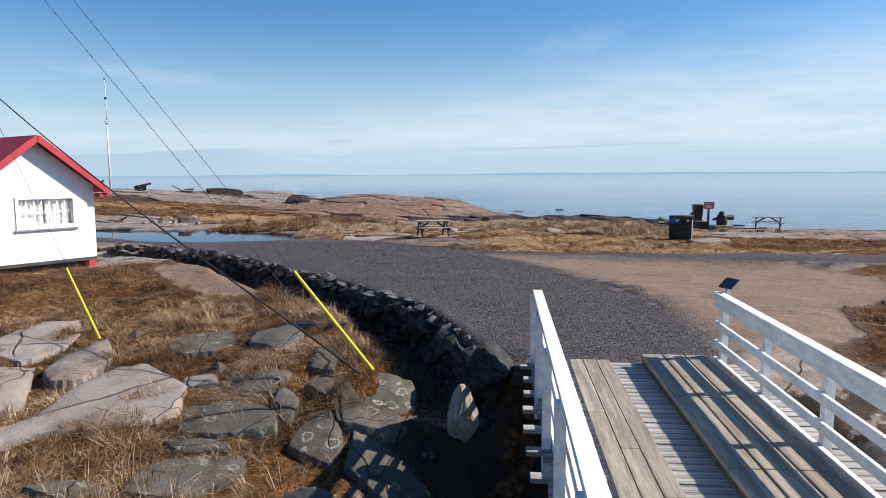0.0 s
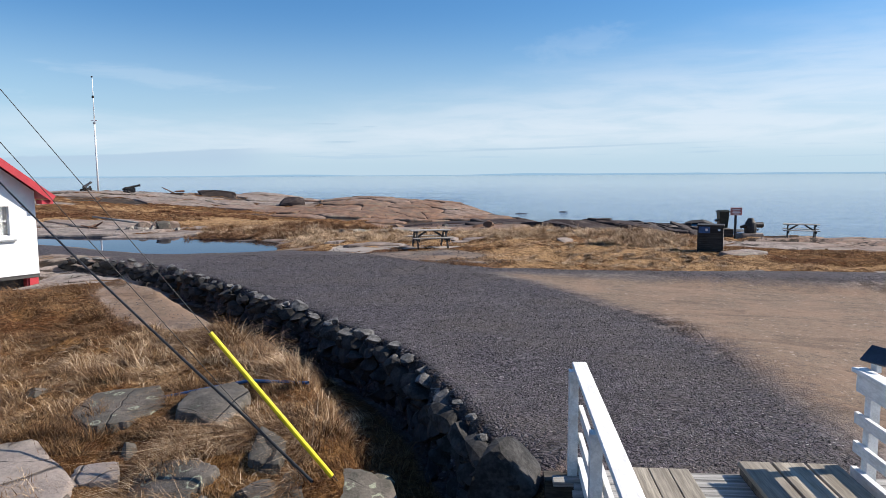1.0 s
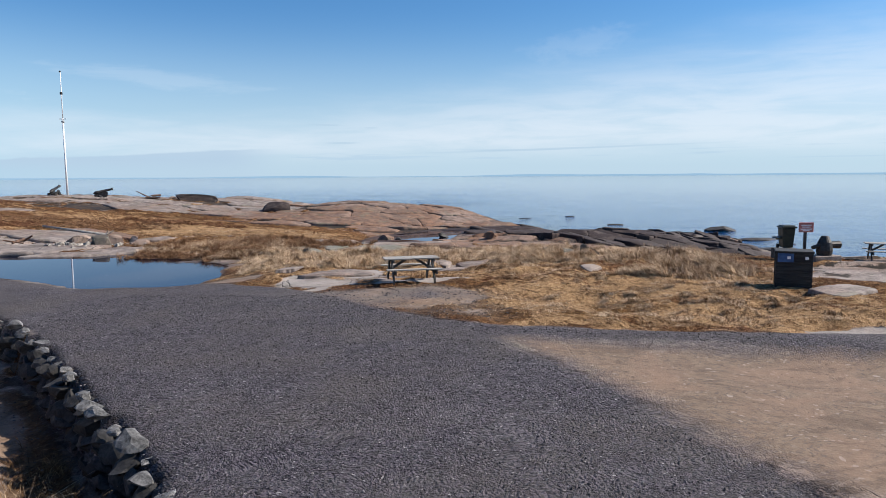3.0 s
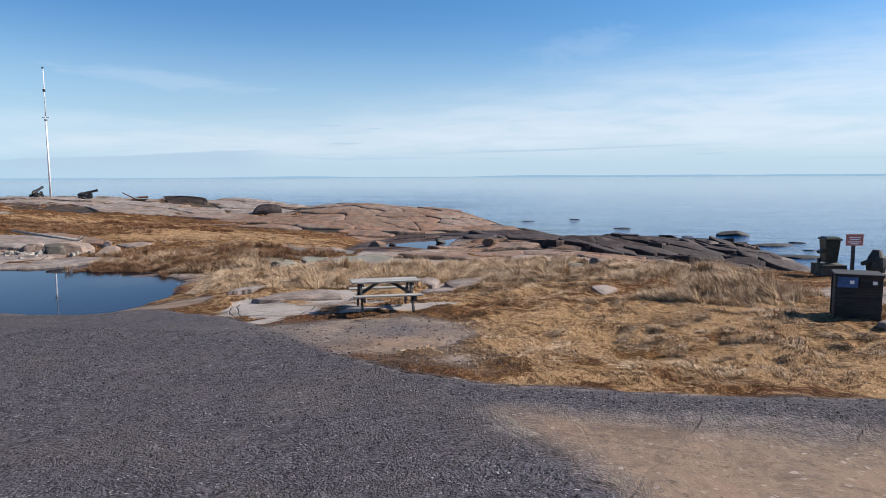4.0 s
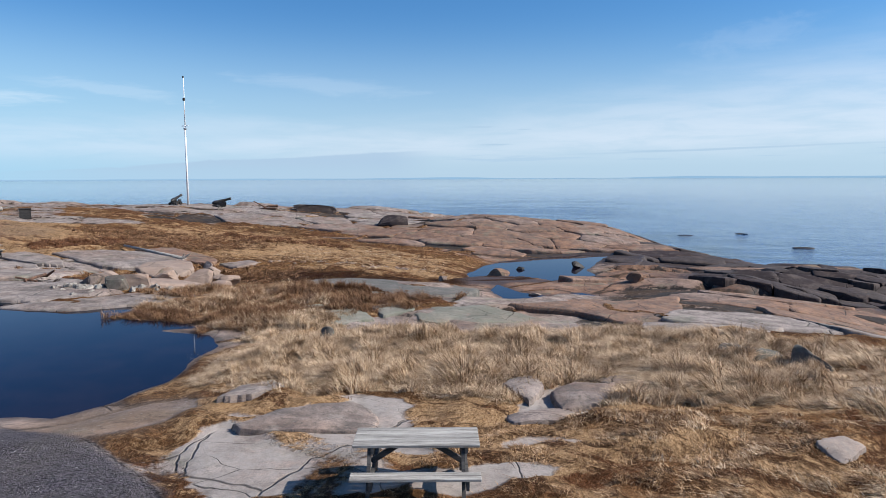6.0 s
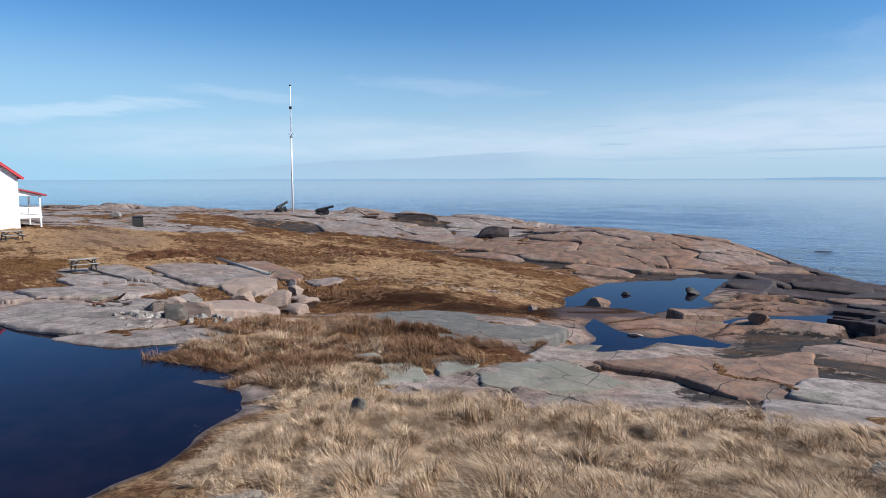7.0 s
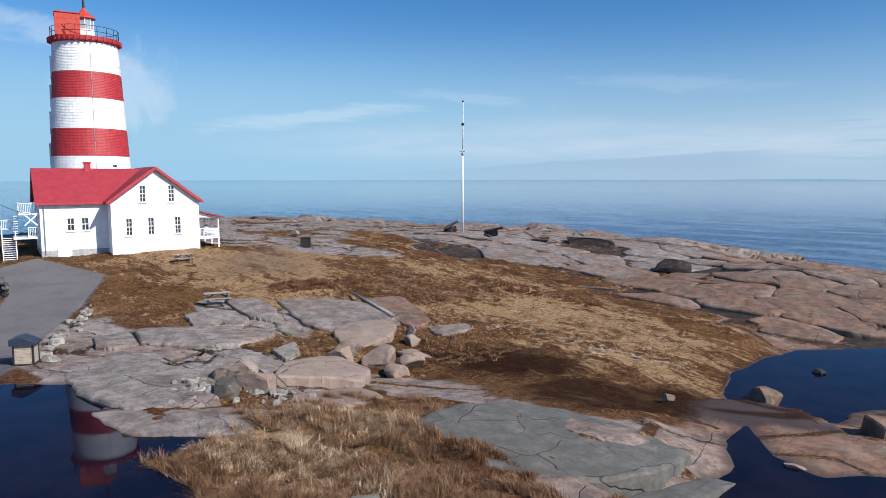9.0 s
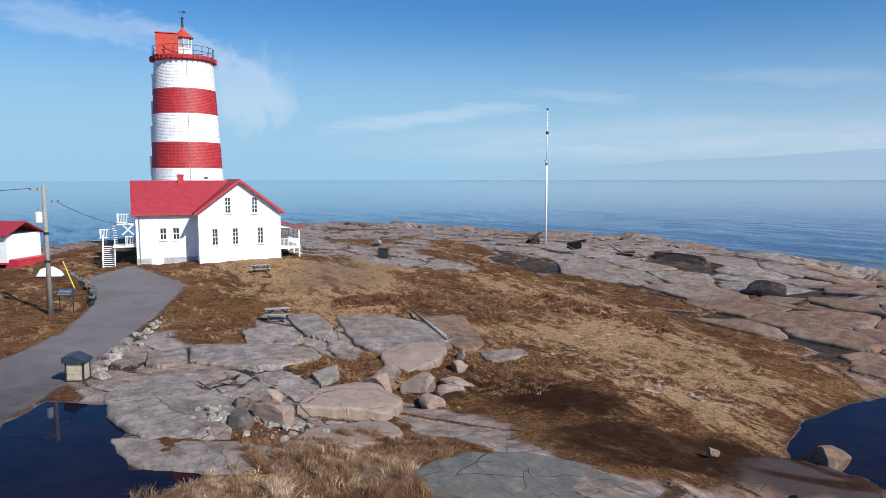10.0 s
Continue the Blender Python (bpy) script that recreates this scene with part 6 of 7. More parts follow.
boulder(-32.0, 62.3, (1.1, 0.9, 0.7), 8, ROCK_TAWNY, "split pinkish boulder among broken blocks", 0.3, 120)
boulder(-35.3, 60.0, (1.0, 0.9, 0.8), 9, ROCK_GREY, "grey boulder beside split blocks", 0.3, 40)
boulder(-31.0, 60.7, (1.0, 0.8, 0.5), 10, ROCK_TAWNY, "low pinkish block beside split boulders", 0.35, 10)
boulder(-16.0, 70.6, (1.45, 1.2, 0.95), 11, ROCK_PINK, "rounded pinkish boulder standing in a tide pool", 0.30, 15, POOL_LEVEL, cuts=6)
boulder(-12.7, 82.8, (0.8, 0.5, 0.42), 12, ROCK_DARK, "small dark rock in the tide pool", 0.35, 40, POOL_LEVEL)
boulder(-16.8, 80.0, (0.5, 0.35, 0.2), 13, ROCK_DARK, "small dark rock in the tide pool", 0.35, 0, POOL_LEVEL)
block = boxes((-1.35, -0.85, -0.6, 1.35, 0.85, 0.72), bevel=0.07)
for v in block.verts:
    v.co += Vector((0.22 * v.co.z - 0.12 * v.co.y, 0.10 * v.co.x, -0.10 * v.co.x)) * 0.8
square = alone("boulder", block, ROCK_PINK, pose(-10.3, 71.6, height_at(-10.3, 71.6) - 0.05, 0, 0, 38), "large square-edged block between two pools", "boulder", "loose boulders")
boulder(-6.2, 67.3, (0.7, 0.5, 0.45), 15, ROCK_PINK, "pinkish block on the rock shelf", 0.3, 35)
boulder(-18.3, 66.6, (0.36, 0.28, 0.3), 16, ROCK_TAWNY, "small pale rock on damp ground", 0.3, 0)
boulder(-38.6, 101.2, (2.8, 1.5, 1.3), 17, SHORE_ROCK, "dark overhanging rock face", 0.4, 20)
boulder(-54.4, 107.6, (3.6, 2.4, 1.25), 18, SHORE_ROCK, "broad dark rock hump on the bare headland", 0.46, 20)
boulder(20.7, 107.4, (2.4, 1.2, 0.8), 19, ROCK_DARK, "dark rock standing in the sea", 0.5, 10, SEA_LEVEL)
boulder(22.4, 95.4, (3.6, 1.3, 0.42), 20, ROCK_DARK, "low dark skerry awash in the sea", 0.6, 20, SEA_LEVEL)
boulder(19.6, 84.6, (3.4, 1.5, 0.45), 21, ROCK_DARK, "low dark skerry awash in the sea", 0.6, -15, SEA_LEVEL)
boulder(-6.0, 133.0, (1.4, 0.6, 0.3), 22, ROCK_DARK, "low dark skerry awash in the sea", 0.6, 5, SEA_LEVEL)
boulder(8.0, 118.0, (1.8, 0.6, 0.2), 23, ROCK_DARK, "low dark skerry awash in the sea", 0.6, 10, SEA_LEVEL)
boulder(-13.0, 43.6, (0.34, 0.3, 0.34), 24, ROCK_LICHEN, "dark stone half hidden in straw grass", 0.3, 0)
boulder(-83.2, 83.0, (0.9, 0.7, 0.55), 25, PALE_STONE, "square pale stone block on the turf", 0.15, 12)
boulder(3.2, 47.0, (0.6, 0.5, 0.4), 26, ROCK_GREY, "grey stone in the grass", 0.4, 0)
boulder(-1.0, 45.8, (0.95, 0.75, 0.55), 31, ROCK_SAGE, "grey-green lichened boulder in the grass", 0.52, 20)
boulder(0.3, 45.3, (0.9, 0.8, 0.65), 32, ROCK_SAGE, "grey-green lichened boulder in the grass", 0.50, 70)
boulder(1.2, 42.5, (0.45, 0.4, 0.25), 27, ROCK_PALE, "pale stone in the grass", 0.4, 0)
boulder(-1.0, 11.55, (0.62, 0.55, 0.5), 28, SHADED_WALL_STONE, "big dark end stone of the roadside wall", 0.3, 20, -0.35, "roadside wall ends")
boulder(-1.35, 10.6, (0.30, 0.26, 0.55), 29, ROCK_GREY, "broken pale rock under the wall end", 0.3, 20, -0.9, "roadside wall ends")
rng = random.Random(61)
for x, y, long_side in [(1.4, 138, 2.0), (14.5, 105, 1.8), (17.0, 81.5, 1.6), (23.6, 90.5, 1.5), (25.0, 98.5, 1.8)]:
    boulder(x, y, (0.6 * long_side, 0.3 * long_side, 0.09 * long_side), rng.randrange(600, 640), ROCK_DARK, "low dark skerry awash in the sea", 0.6, rng.uniform(-20, 25), SEA_LEVEL)
boulder(-64.7, 100.8, (0.35, 0.3, 0.35), 30, ROCK_DARK, "small dark stone on the bare rock", 0.3, 0)

# dark lichened rocks bedded in the grassy bank
rng = random.Random(55)
for x, y, a, b, h in [(-4.3, 12.0, 0.3, 0.25, 0.22), (-6.4, 11.5, 0.3, 0.22, 0.16), (-2.9, 12.9, 0.35, 0.3, 0.25), (-3.6, 9.4, 0.5, 0.4, 0.4), (-9.9, 9.4, 0.5, 0.4, 0.25),
                      (-5.3, 11.6, 0.22, 0.18, 0.16), (-6.9, 13.3, 0.24, 0.2, 0.16), (-10.0, 15.2, 0.3, 0.22, 0.18)] :
    boulder(x, y, (1.3 * a, 1.25 * b, 1.15 * h), rng.randrange(500, 560), ROCK_LICHEN, "dark rock with pale lichen rings bedded in the bank", 0.60, rng.uniform(0, 180), None, "lichened bank rocks")

# dark wave-washed blocks on the low point
rng = random.Random(77)
for k in range(26):
    u, v = rng.random(), rng.gauss(0, 1)
    x, y = -1.0 + 17.0 * u + 0.6 * v, 72.5 + 9.0 * u * (1 - 0.2 * u) + 2.6 * v
    s = 0.35 + 1.1 * rng.random() ** 2
    boulder(x, y, (1.5 * s, 0.95 * s, 0.48 * s), 400 + k % 12, SHORE_ROCK, "dark wave-washed rock on the low shore point", 0.47, rng.uniform(-40, 40), max(height_at(x, y), SEA_LEVEL - 0.1), "shore rocks", 2)

# rubble of small stones between the blocks
rng = random.Random(41)
bits = [rock_mesh(200 + k, (0.22, 0.17, 0.14), 8, PALE_STONE, 1) for k in range(5)]
for k in range(190):
    a, r = rng.uniform(0, 6.28), abs(rng.gauss(0, 1.0))
    x, y = (-27.8 if k % 2 else -29.6) + 1.1 * r * math.cos(a), (51.9 if k % 2 else 49.6) + 0.8 * r * math.sin(a)
    s = rng.uniform(0.35, 1.0) ** 2 * 1.6
    ob = place(new("rubble_stone", bits[k % 5]), pose(x, y, height_at(x, y) + 0.05, rng.uniform(0, 90), 0, rng.uniform(0, 360)))
    ob.scale = (s, s, s)
    tagged(ob, "pale broken stone in a heap of rubble", "stone", "rubble heap")
for k in range(46):
    u = rng.random()
    x, y = -39.8 - 15 * u + rng.gauss(0, 0.3), 45.0 + 6.6 * u + rng.gauss(0, 0.28)
    s = rng.uniform(0.9, 2.3) * (1.25 - 0.6 * u)
    ob = place(new("kerb_stone", bits[k % 5]), pose(x, y, height_at(x, y) + 0.06, rng.uniform(0, 60), 0, rng.uniform(0, 360)))
    ob.scale = (s, s, s)
    tagged(ob, "pale stone lining the gravel road", "stone", "stones along the road")

# a broken line of stones crosses the mound
line_bits = [rock_mesh(220 + k, (0.26, 0.19, 0.12), 9, ROCK_TAWNY, 1) for k in range(5)]
for k in range(34):
    u = k / 33
    x, y = -35.3 + 14.0 * u + rng.gauss(0, 0.15), 71.6 + 2.6 * u - 0.9 * math.sin(u * 3.1) * (u - 0.4) + rng.gauss(0, 0.15)
    s = rng.uniform(0.5, 1.5)
    ob = place(new("mound_stone", line_bits[k % 5]), pose(x, y, height_at(x, y), rng.uniform(-15, 15), 0, rng.uniform(0, 360)))
    ob.scale = (s, s, s)
    tagged(ob, "small pale stone in a broken line across the mound", "stone", "stones across the mound")


# ---- dry stone walls ----
def along(path, step):
    out = []
    for (ax, ay), (bx, by) in zip(path, path[1:]):
        d = math.hypot(bx - ax, by - ay)
        n = max(1, round(d / step))
        out += [(ax + (bx - ax) * k / n, ay + (by - ay) * k / n, math.atan2(by - ay, bx - ax)) for k in range(n)]
    return out


def stone_wall(path, top_at, courses, label, seed, size):
    w = thing("stone_wall", pose(path[0][0], path[0][1], 0), label, "wall")
    # lower courses take the shaded tone, the top course the sunlit one
    meshes = [rock_mesh(seed + k, size, 12, SHADED_WALL_STONE, 2) for k in range(9)]
    caps = [rock_mesh(seed + 20 + k, (size[0] * 0.72, size[1] * 1.0, size[2] * 0.7), 12, SUNLIT_CAP_STONE, 2) for k in range(9)]
    rng = random.Random(seed)
    for c in range(courses):
        for x, y, a in along(path, size[0] * 1.45):
            nx, ny = -math.sin(a), math.cos(a)
            out = (-0.16 if c == 0 else -0.06) + rng.uniform(-0.07, 0.07)
            s = rng.uniform(0.45, 1.25) if c == 0 else rng.uniform(0.75, 1.25)
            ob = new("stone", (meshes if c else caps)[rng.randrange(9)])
            ob.parent = w
            z = top_at(x, y) - 0.06 - c * size[2] * 1.35 + rng.uniform(-0.09, 0.10)
            ob.matrix_local = pose(x + nx * out - path[0][0] + rng.uniform(-0.08, 0.08), y + ny * out - path[0][1], z, rng.uniform(-12, 12), rng.uniform(-12, 12), math.degrees(a) + rng.uniform(-30, 30)) @ Matrix.Diagonal((s, s, s, 1))
    return w


stone_wall(WALL_LINE, lambda x, y: 0.03, 6, "dry stone wall holding up the gravel road, its face coloured as if in shade", 300, (0.38, 0.24, 0.17))
stone_wall([(-61.5, 47.0), (-65.0, 47.6), (-70.0, 47.4), (-76.0, 46.8), (-83.0, 46.2)], lambda x, y: 0.15, 3, "low dark dry stone wall beside the road", 340, (0.42, 0.34, 0.3))


# ---- boardwalk bridge ----
def bridge():
    b = thing("footbridge", pose(1.30, 11.72, 0.05, 0, 0, 4.0), "weathered plank bridge with white railings", "bridge")
    rng = random.Random(9)
    first = {}
    for k in range(108):
        y, far_end = -0.09 - 0.178 * k, -1.82 if k % 4 == 1 else -1.60
        if far_end not in first:
            first[far_end] = part("cross_board", boxes((far_end, -0.083, -0.10, 1.95, 0.083, -0.045), bevel=0.004), PALE_PLANK, b, "bleached grey cross board")
            first[far_end].location = (0, y, 0)
        else:
            o = first[far_end].copy()
            scene.collection.objects.link(o)
            o.location = (rng.uniform(-0.05, 0.05), y, rng.uniform(-0.006, 0.006))
    cols = [(-0.97, -0.755), (-0.745, -0.535), (-0.525, -0.31)]
    for i, (a, c) in enumerate(cols):
        start = -0.03 - 0.5 * i
        edges = [0.0, start - 2.6 - i * 0.7, start - 6.2, start - 9.8, start - 13.4, -19.4]
        for y1, y0 in zip(edges, edges[1:]):
            part("deck_plank", boxes((a, y0 + 0.006, -0.045, c, y1 - 0.006, 0.0), bevel=0.006), PLANK_Y, b, "worn grey lengthwise plank")
    rows = [0.0, -2.25, -4.55, -6.85, -9.15, -11.45, -13.75, -16.05, -18.35]
    for i, (a, c) in enumerate([(0.22, 0.555), (0.58, 0.915), (0.94, 1.27)]):
        for y1, y0 in zip(rows, rows[1:]):
            part("ramp_plank", boxes((a, y0 + 0.012, 0.05, c, y1 - 0.012, 0.11), bevel=0.008), PLANK_Y, b, "thick raised lengthwise plank")
    part("ramp_side", boxes((0.24, -19, -0.045, 0.29, -0.02, 0.05)), TIMBER, b)
    part("girder", boxes((-1.35, -19.4, -0.5, -1.1, 0.1, -0.10)), TIMBER, b)
    part("girder", boxes((1.1, -19.4, -0.5, 1.35, 0.1, -0.10)), TIMBER, b)
    part("abutment", boxes((-1.9, -0.2, -1.6, 2.0, 0.06, -0.102)), TIMBER, b, "dark timber abutment")
    for side, x in ((-1, -1.52), (1, 1.46)):
        rail = part("railing", boxes((x - 0.08, -19.2, 1.13, x + 0.08, 0.05, 1.18), bevel=0.008), WORN_WHITE, b, "white painted railing with flaking paint")
        inner = x - side * 0.02
        part("rail_board", boxes((inner - 0.022, -19.2, 0.93, inner + 0.022, 0.0, 1.125)), WORN_WHITE, rail)
        part("rail_board", boxes((inner - 0.022, -19.2, 0.58, inner + 0.022, 0.0, 0.70)), WORN_WHITE, rail)
        part("rail_board", boxes((inner - 0.022, -19.2, 0.26, inner + 0.022, 0.0, 0.38)), WORN_WHITE, rail)
        part("kerb_board", boxes((inner - 0.03, -19.2, -0.04, inner + 0.03, 0.0, 0.09)), WORN_WHITE, rail)
        for k in range(11):
            y = -0.12 - 1.82 * k
            o = x + side * 0.075
            part("post", boxes((o - 0.05, y - 0.06, -0.35, o + 0.05, y + 0.06, 1.13)), WORN_WHITE, rail)
    plaque = part("plaque", boxes((-0.15, -0.012, -0.11, 0.15, 0.012, 0.11), bevel=0.004), SLATE_BLUE, b, "small tilted blue plaque on the rail end")
    plaque.matrix_local = pose(1.60, -0.05, 1.33, -48, 0, -68)
    part("plaque_bracket", bar((1.60, -0.02, 1.15), (1.60, -0.02, 1.30), 0.12, 0.05), WORN_WHITE, b)
    return b


bridge()


# ---- picnic tables ----
def picnic_table(at, label, length=1.83, high=0.78):
    t = thing("picnic_table", at, label, "table", "picnic tables")
    h = length / 2
    for k in range(5):
        y = -0.36 + 0.146 * k
        part("top_board", boxes((-h, y, high - 0.04, h, y + 0.136, high), bevel=0.006), OLD_WOOD, t)
    for y in (-0.80, 0.56):
        for k in range(2):
            part("seat_board", boxes((-h, y + 0.125 * k, 0.43, h, y + 0.125 * k + 0.117, 0.47), bevel=0.006), OLD_WOOD, t, "weathered grey seat board")
    for x in (-h + 0.24, h - 0.24):
        for s in (-1, 1):
            part("leg", bar((x, s * 0.70, 0.0), (x, s * 0.20, high - 0.04), 0.05, 0.14), DARK_WOOD, t, "dark slanted leg")
        part("seat_bearer", bar((x + 0.05, -0.78, 0.36), (x + 0.05, 0.78, 0.36), 0.045, 0.14), DARK_WOOD, t)
        part("top_bearer", bar((x + 0.047, -0.36, high - 0.085), (x + 0.047, 0.36, high - 0.085), 0.045, 0.085), DARK_WOOD, t)
        part("strut", bar((x, 0.0, 0.40), (x * 0.25, 0.0, high - 0.06), 0.045, 0.08), DARK_WOOD, t)
    return t


picnic_table(pose(-6.0, 34.65, height_at(-6.0, 34.65) + 0.02, 0, 0, 22), "grey weathered picnic table on a flat rock by the gravel road")
picnic_table(pose(13.25, 45.1, height_at(13.25, 45.1), 0, 0, -16), "grey weathered picnic table near the shore")
picnic_table(pose(-49.5, 58.4, height_at(-49.5, 58.4) + 0.22, 0, 0, 72), "grey weathered picnic table on a granite slab")
picnic_table(pose(-67.6, 62.7, height_at(-67.6, 62.7), 0, 0, 80), "grey weathered picnic table before the white house")
picnic_table(pose(-104.0, 51.8, height_at(-104.0, 51.8), 0, 0, 85), "grey weathered picnic table far behind the houses")


# ---- waste bins, sign and iron relic by the shore ----
def bin_shelter(at, label, tall=1.28, wide=1.08):
    b = thing("bin_shelter", at, label, "waste bin", "bin shelters")
    w = wide / 2
    part("body", boxes((-w + 0.03, -0.40, 0.02, w - 0.03, 0.40, tall - 0.1)), BLACK_WOOD, b)
    for k in range(10):
        z = 0.08 + k * (tall - 0.45) / 10
        for y in (-0.43, 0.402):
            part("slat", boxes((-w + 0.06, y, z, w - 0.06, y + 0.028, z + 0.07)), BLACK_WOOD, b)
    for x in (-w, w - 0.06):
        for y in (-0.45, 0.39):
            part("corner_post", boxes((x, y, 0, x + 0.06, y + 0.06, tall - 0.06)), BLACK_WOOD, b)
    # sun on this side is put into the paler wood of its slats
    for z in range(9):
        part("side_slat", boxes((w - 0.03, -0.36, 0.10 + z * 0.11, w + 0.005, 0.36, 0.19 + z * 0.11)), OLD_WOOD, b, "side slat in paler wood, as if sunlit")
    part("front_panel", boxes((-w + 0.05, -0.46, tall - 0.36, -0.02, -0.435, tall - 0.08)), BLUE, b, "blue recycling panel")
    part("front_panel", boxes((0.02, -0.46, tall - 0.36, w - 0.05, -0.435, tall - 0.08)), BLACK_WOOD, b, "dark waste panel")
    for x in (-0.16, 0.36):
        part("label_plate", boxes((x - 0.05, -0.468, tall - 0.26, x + 0.05, -0.462, tall - 0.17)), WHITE, b, "small white label")
    part("lid", boxes((-w - 0.03, -0.48, tall - 0.07, w + 0.03, 0.47, tall), bevel=0.01), BLACK_WOOD, b, "dark lid")
    return b


bin_shelter(pose(6.52, 36.35, height_at(6.5, 36.3) - 0.02, 0, 0, -14), "dark slatted wooden bin box with a blue front panel")
bin_shelter(pose(-72.1, 78.5, height_at(-72.1, 78.5), 0, 0, 236), "dark wooden bin box with a pale side on the turf", 1.2, 1.1)

wheelie = thing("wheeled_bin", pose(9.15, 45.5, height_at(9.15, 45.5) + 0.45, 0, 0, 5), "dark green plastic wheeled bin on a timber stand", "waste bin")
body = bmesh.new()
bmesh.ops.create_cube(body, size=1, matrix=Matrix.LocRotScale((0, 0, 0.5), None, (0.56, 0.62, 0.88)))
for v in body.verts:
    if v.co.z < 0.3:
        v.co.x *= 0.8
        v.co.y *= 0.78
bmesh.ops.bevel(body, geom=body.edges[:], offset=0.04, segments=2, affect="EDGES", profile=0.5)
part("body", body, GREEN_BIN, wheelie)
part("lid", boxes((-0.32, -0.36, 0.94, 0.32, 0.34, 1.02), (-0.26, -0.28, 1.02, 0.26, 0.26, 1.07), bevel=0.02), GREEN_BIN, wheelie, "dark lid")
part("handle", bar((-0.42, -0.02, 0.45), (-0.27, -0.02, 0.52), 0.3, 0.1), GREEN_BIN, wheelie)
for x in (-0.26, 0.26):
    part("wheel", rod(bmesh.new(), (x - 0.03, 0.27, 0.1), (x + 0.03, 0.27, 0.1), 0.1, sides=14), IRON, wheelie)
part("stand", boxes((-0.45, -0.5, -0.46, 0.45, 0.5, 0.0)), TIMBER, wheelie, "low timber stand")

post_sign = thing("warning_sign", pose(9.57, 44.4, height_at(9.57, 44.4), 0, 0, 8), "faded red warning sign on a dark post", "sign")
part("post", boxes((-0.05, -0.05, -0.2, 0.05, 0.05, 1.55)), DARK_WOOD, post_sign)
part("board", boxes((-0.32, -0.075, 1.35, 0.32, -0.052, 1.78), bevel=0.006), SIGN_RED, post_sign, "faded red board")
for z, w in ((1.66, 0.44), (1.58, 0.36), (1.49, 0.48), (1.42, 0.3)):
    part("text_bar", boxes((-w / 2, -0.082, z - 0.018, w / 2, -0.077, z + 0.018)), WHITE, post_sign, "white line of text")

relic = thing("iron_relic", pose(10.35, 44.3, height_at(10.35, 44.3), 0, 0, 20), "old black iron relic on a stone plinth", "relic")
part("plinth", boxes((-0.7, -0.35, -0.1, 0.6, 0.35, 0.28), bevel=0.03), ROCK_GREY, relic, "low stone plinth")
part("drum", lathe([(0.30, 0.28), (0.33, 0.5), (0.28, 0.85), (0.2, 1.0), (0.14, 1.12)], 16), IRON, relic)
part("arm", rod(bmesh.new(), (-0.15, 0, 0.75), (0.72, 0, 0.72), 0.11, 0.17, 10), IRON, relic)
part("arm", rod(bmesh.new(), (0.1, 0, 0.8), (-0.6, 0, 0.62), 0.12, 0.08, 10), IRON, relic)


# ---- flagpole and old guns on the point ----
pole = thing("flagpole", pose(-70.0, 101.2, height_at(-70.0, 101.2)), "tall white wooden flagpole on bare rock", "flagpole")
part("lower_mast", rod(bmesh.new(), (0, 0, -0.5), (0, 0, 10.9), 0.145, 0.105, 14), WHITE, pole, smooth_shade=True)
part("crosstree", boxes((-0.55, -0.04, 10.75, 0.55, 0.04, 10.85)), WHITE, pole)
part("upper_mast", rod(bmesh.new(), (0.02, 0, 10.2), (0.05, 0, 17.3), 0.075, 0.045, 12), WHITE, pole, smooth_shade=True)
part("collar", lathe([(0.19, 10.3), (0.22, 10.35), (0.22, 10.5), (0.19, 10.55)], 14), STEEL, pole)
part("collar", lathe([(0.16, 14.2), (0.18, 14.25), (0.18, 14.5), (0.15, 14.55)], 14), IRON, pole)
part("truck", lathe([(0.05, 17.25), (0.14, 17.3), (0.14, 17.42), (0.05, 17.5)], 12), IRON, pole, "dark pole cap")


def cannon(at, label, raised):
    c = thing("cannon", at, label, "cannon", "old ship guns")
    barrel = part("barrel", lathe([(0.06, -0.35), (0.16, -0.2), (0.24, 0.0), (0.25, 0.35), (0.20, 0.42), (0.19, 1.4), (0.16, 1.5), (0.15, 2.1), (0.20, 2.2), (0.19, 2.32), (0.09, 2.34)], 18), IRON, c, "black iron barrel", True)
    barrel.matrix_local = pose(-0.75, 0, 0.62) @ pose(0, 0, 0, 0, 90 - raised, 0)
    for y in (-0.38, 0.28):
        cheek = bmesh.new()
        prism(cheek, [(-0.95, 0.15), (0.75, 0.15), (0.75, 0.75), (0.25, 0.8), (0.2, 0.6), (-0.35, 0.55), (-0.4, 0.42), (-0.9, 0.38)], y, y + 0.1)
        part("cheek", cheek, IRON, c, "black carriage cheek")
    part("axle", boxes((0.35, -0.5, 0.18, 0.5, 0.5, 0.32)), IRON, c)
    part("axle", boxes((-0.7, -0.5, 0.15, -0.55, 0.5, 0.28)), IRON, c)
    for x, r in ((0.43, 0.25), (-0.62, 0.21)):
        for y in (-0.56, 0.44):
            part("wheel", rod(bmesh.new(), (x, y, r), (x, y + 0.12, r), r, sides=16), IRON, c)
    return c


cannon(pose(-65.0, 101.7, height_at(-65.0, 101.7), 0, 0, 25), "black iron cannon on a small wheeled carriage", 14)
cannon(pose(-71.3, 100.2, height_at(-71.3, 100.2), 0, 0, 100), "black iron cannon on a carriage beside the flagpole", 18)
wreck = thing("fallen_gun_carriage", pose(-58.6, 103.6, height_at(-58.6, 103.6), 0, 0, 20), "rusted broken gun carriage lying on the rock", "relic")
part("long_arm", rod(bmesh.new(), (-1.9, 0, 1.15), (-0.2, 0, 0.25), 0.06, 0.10, 8), RUST, wreck)
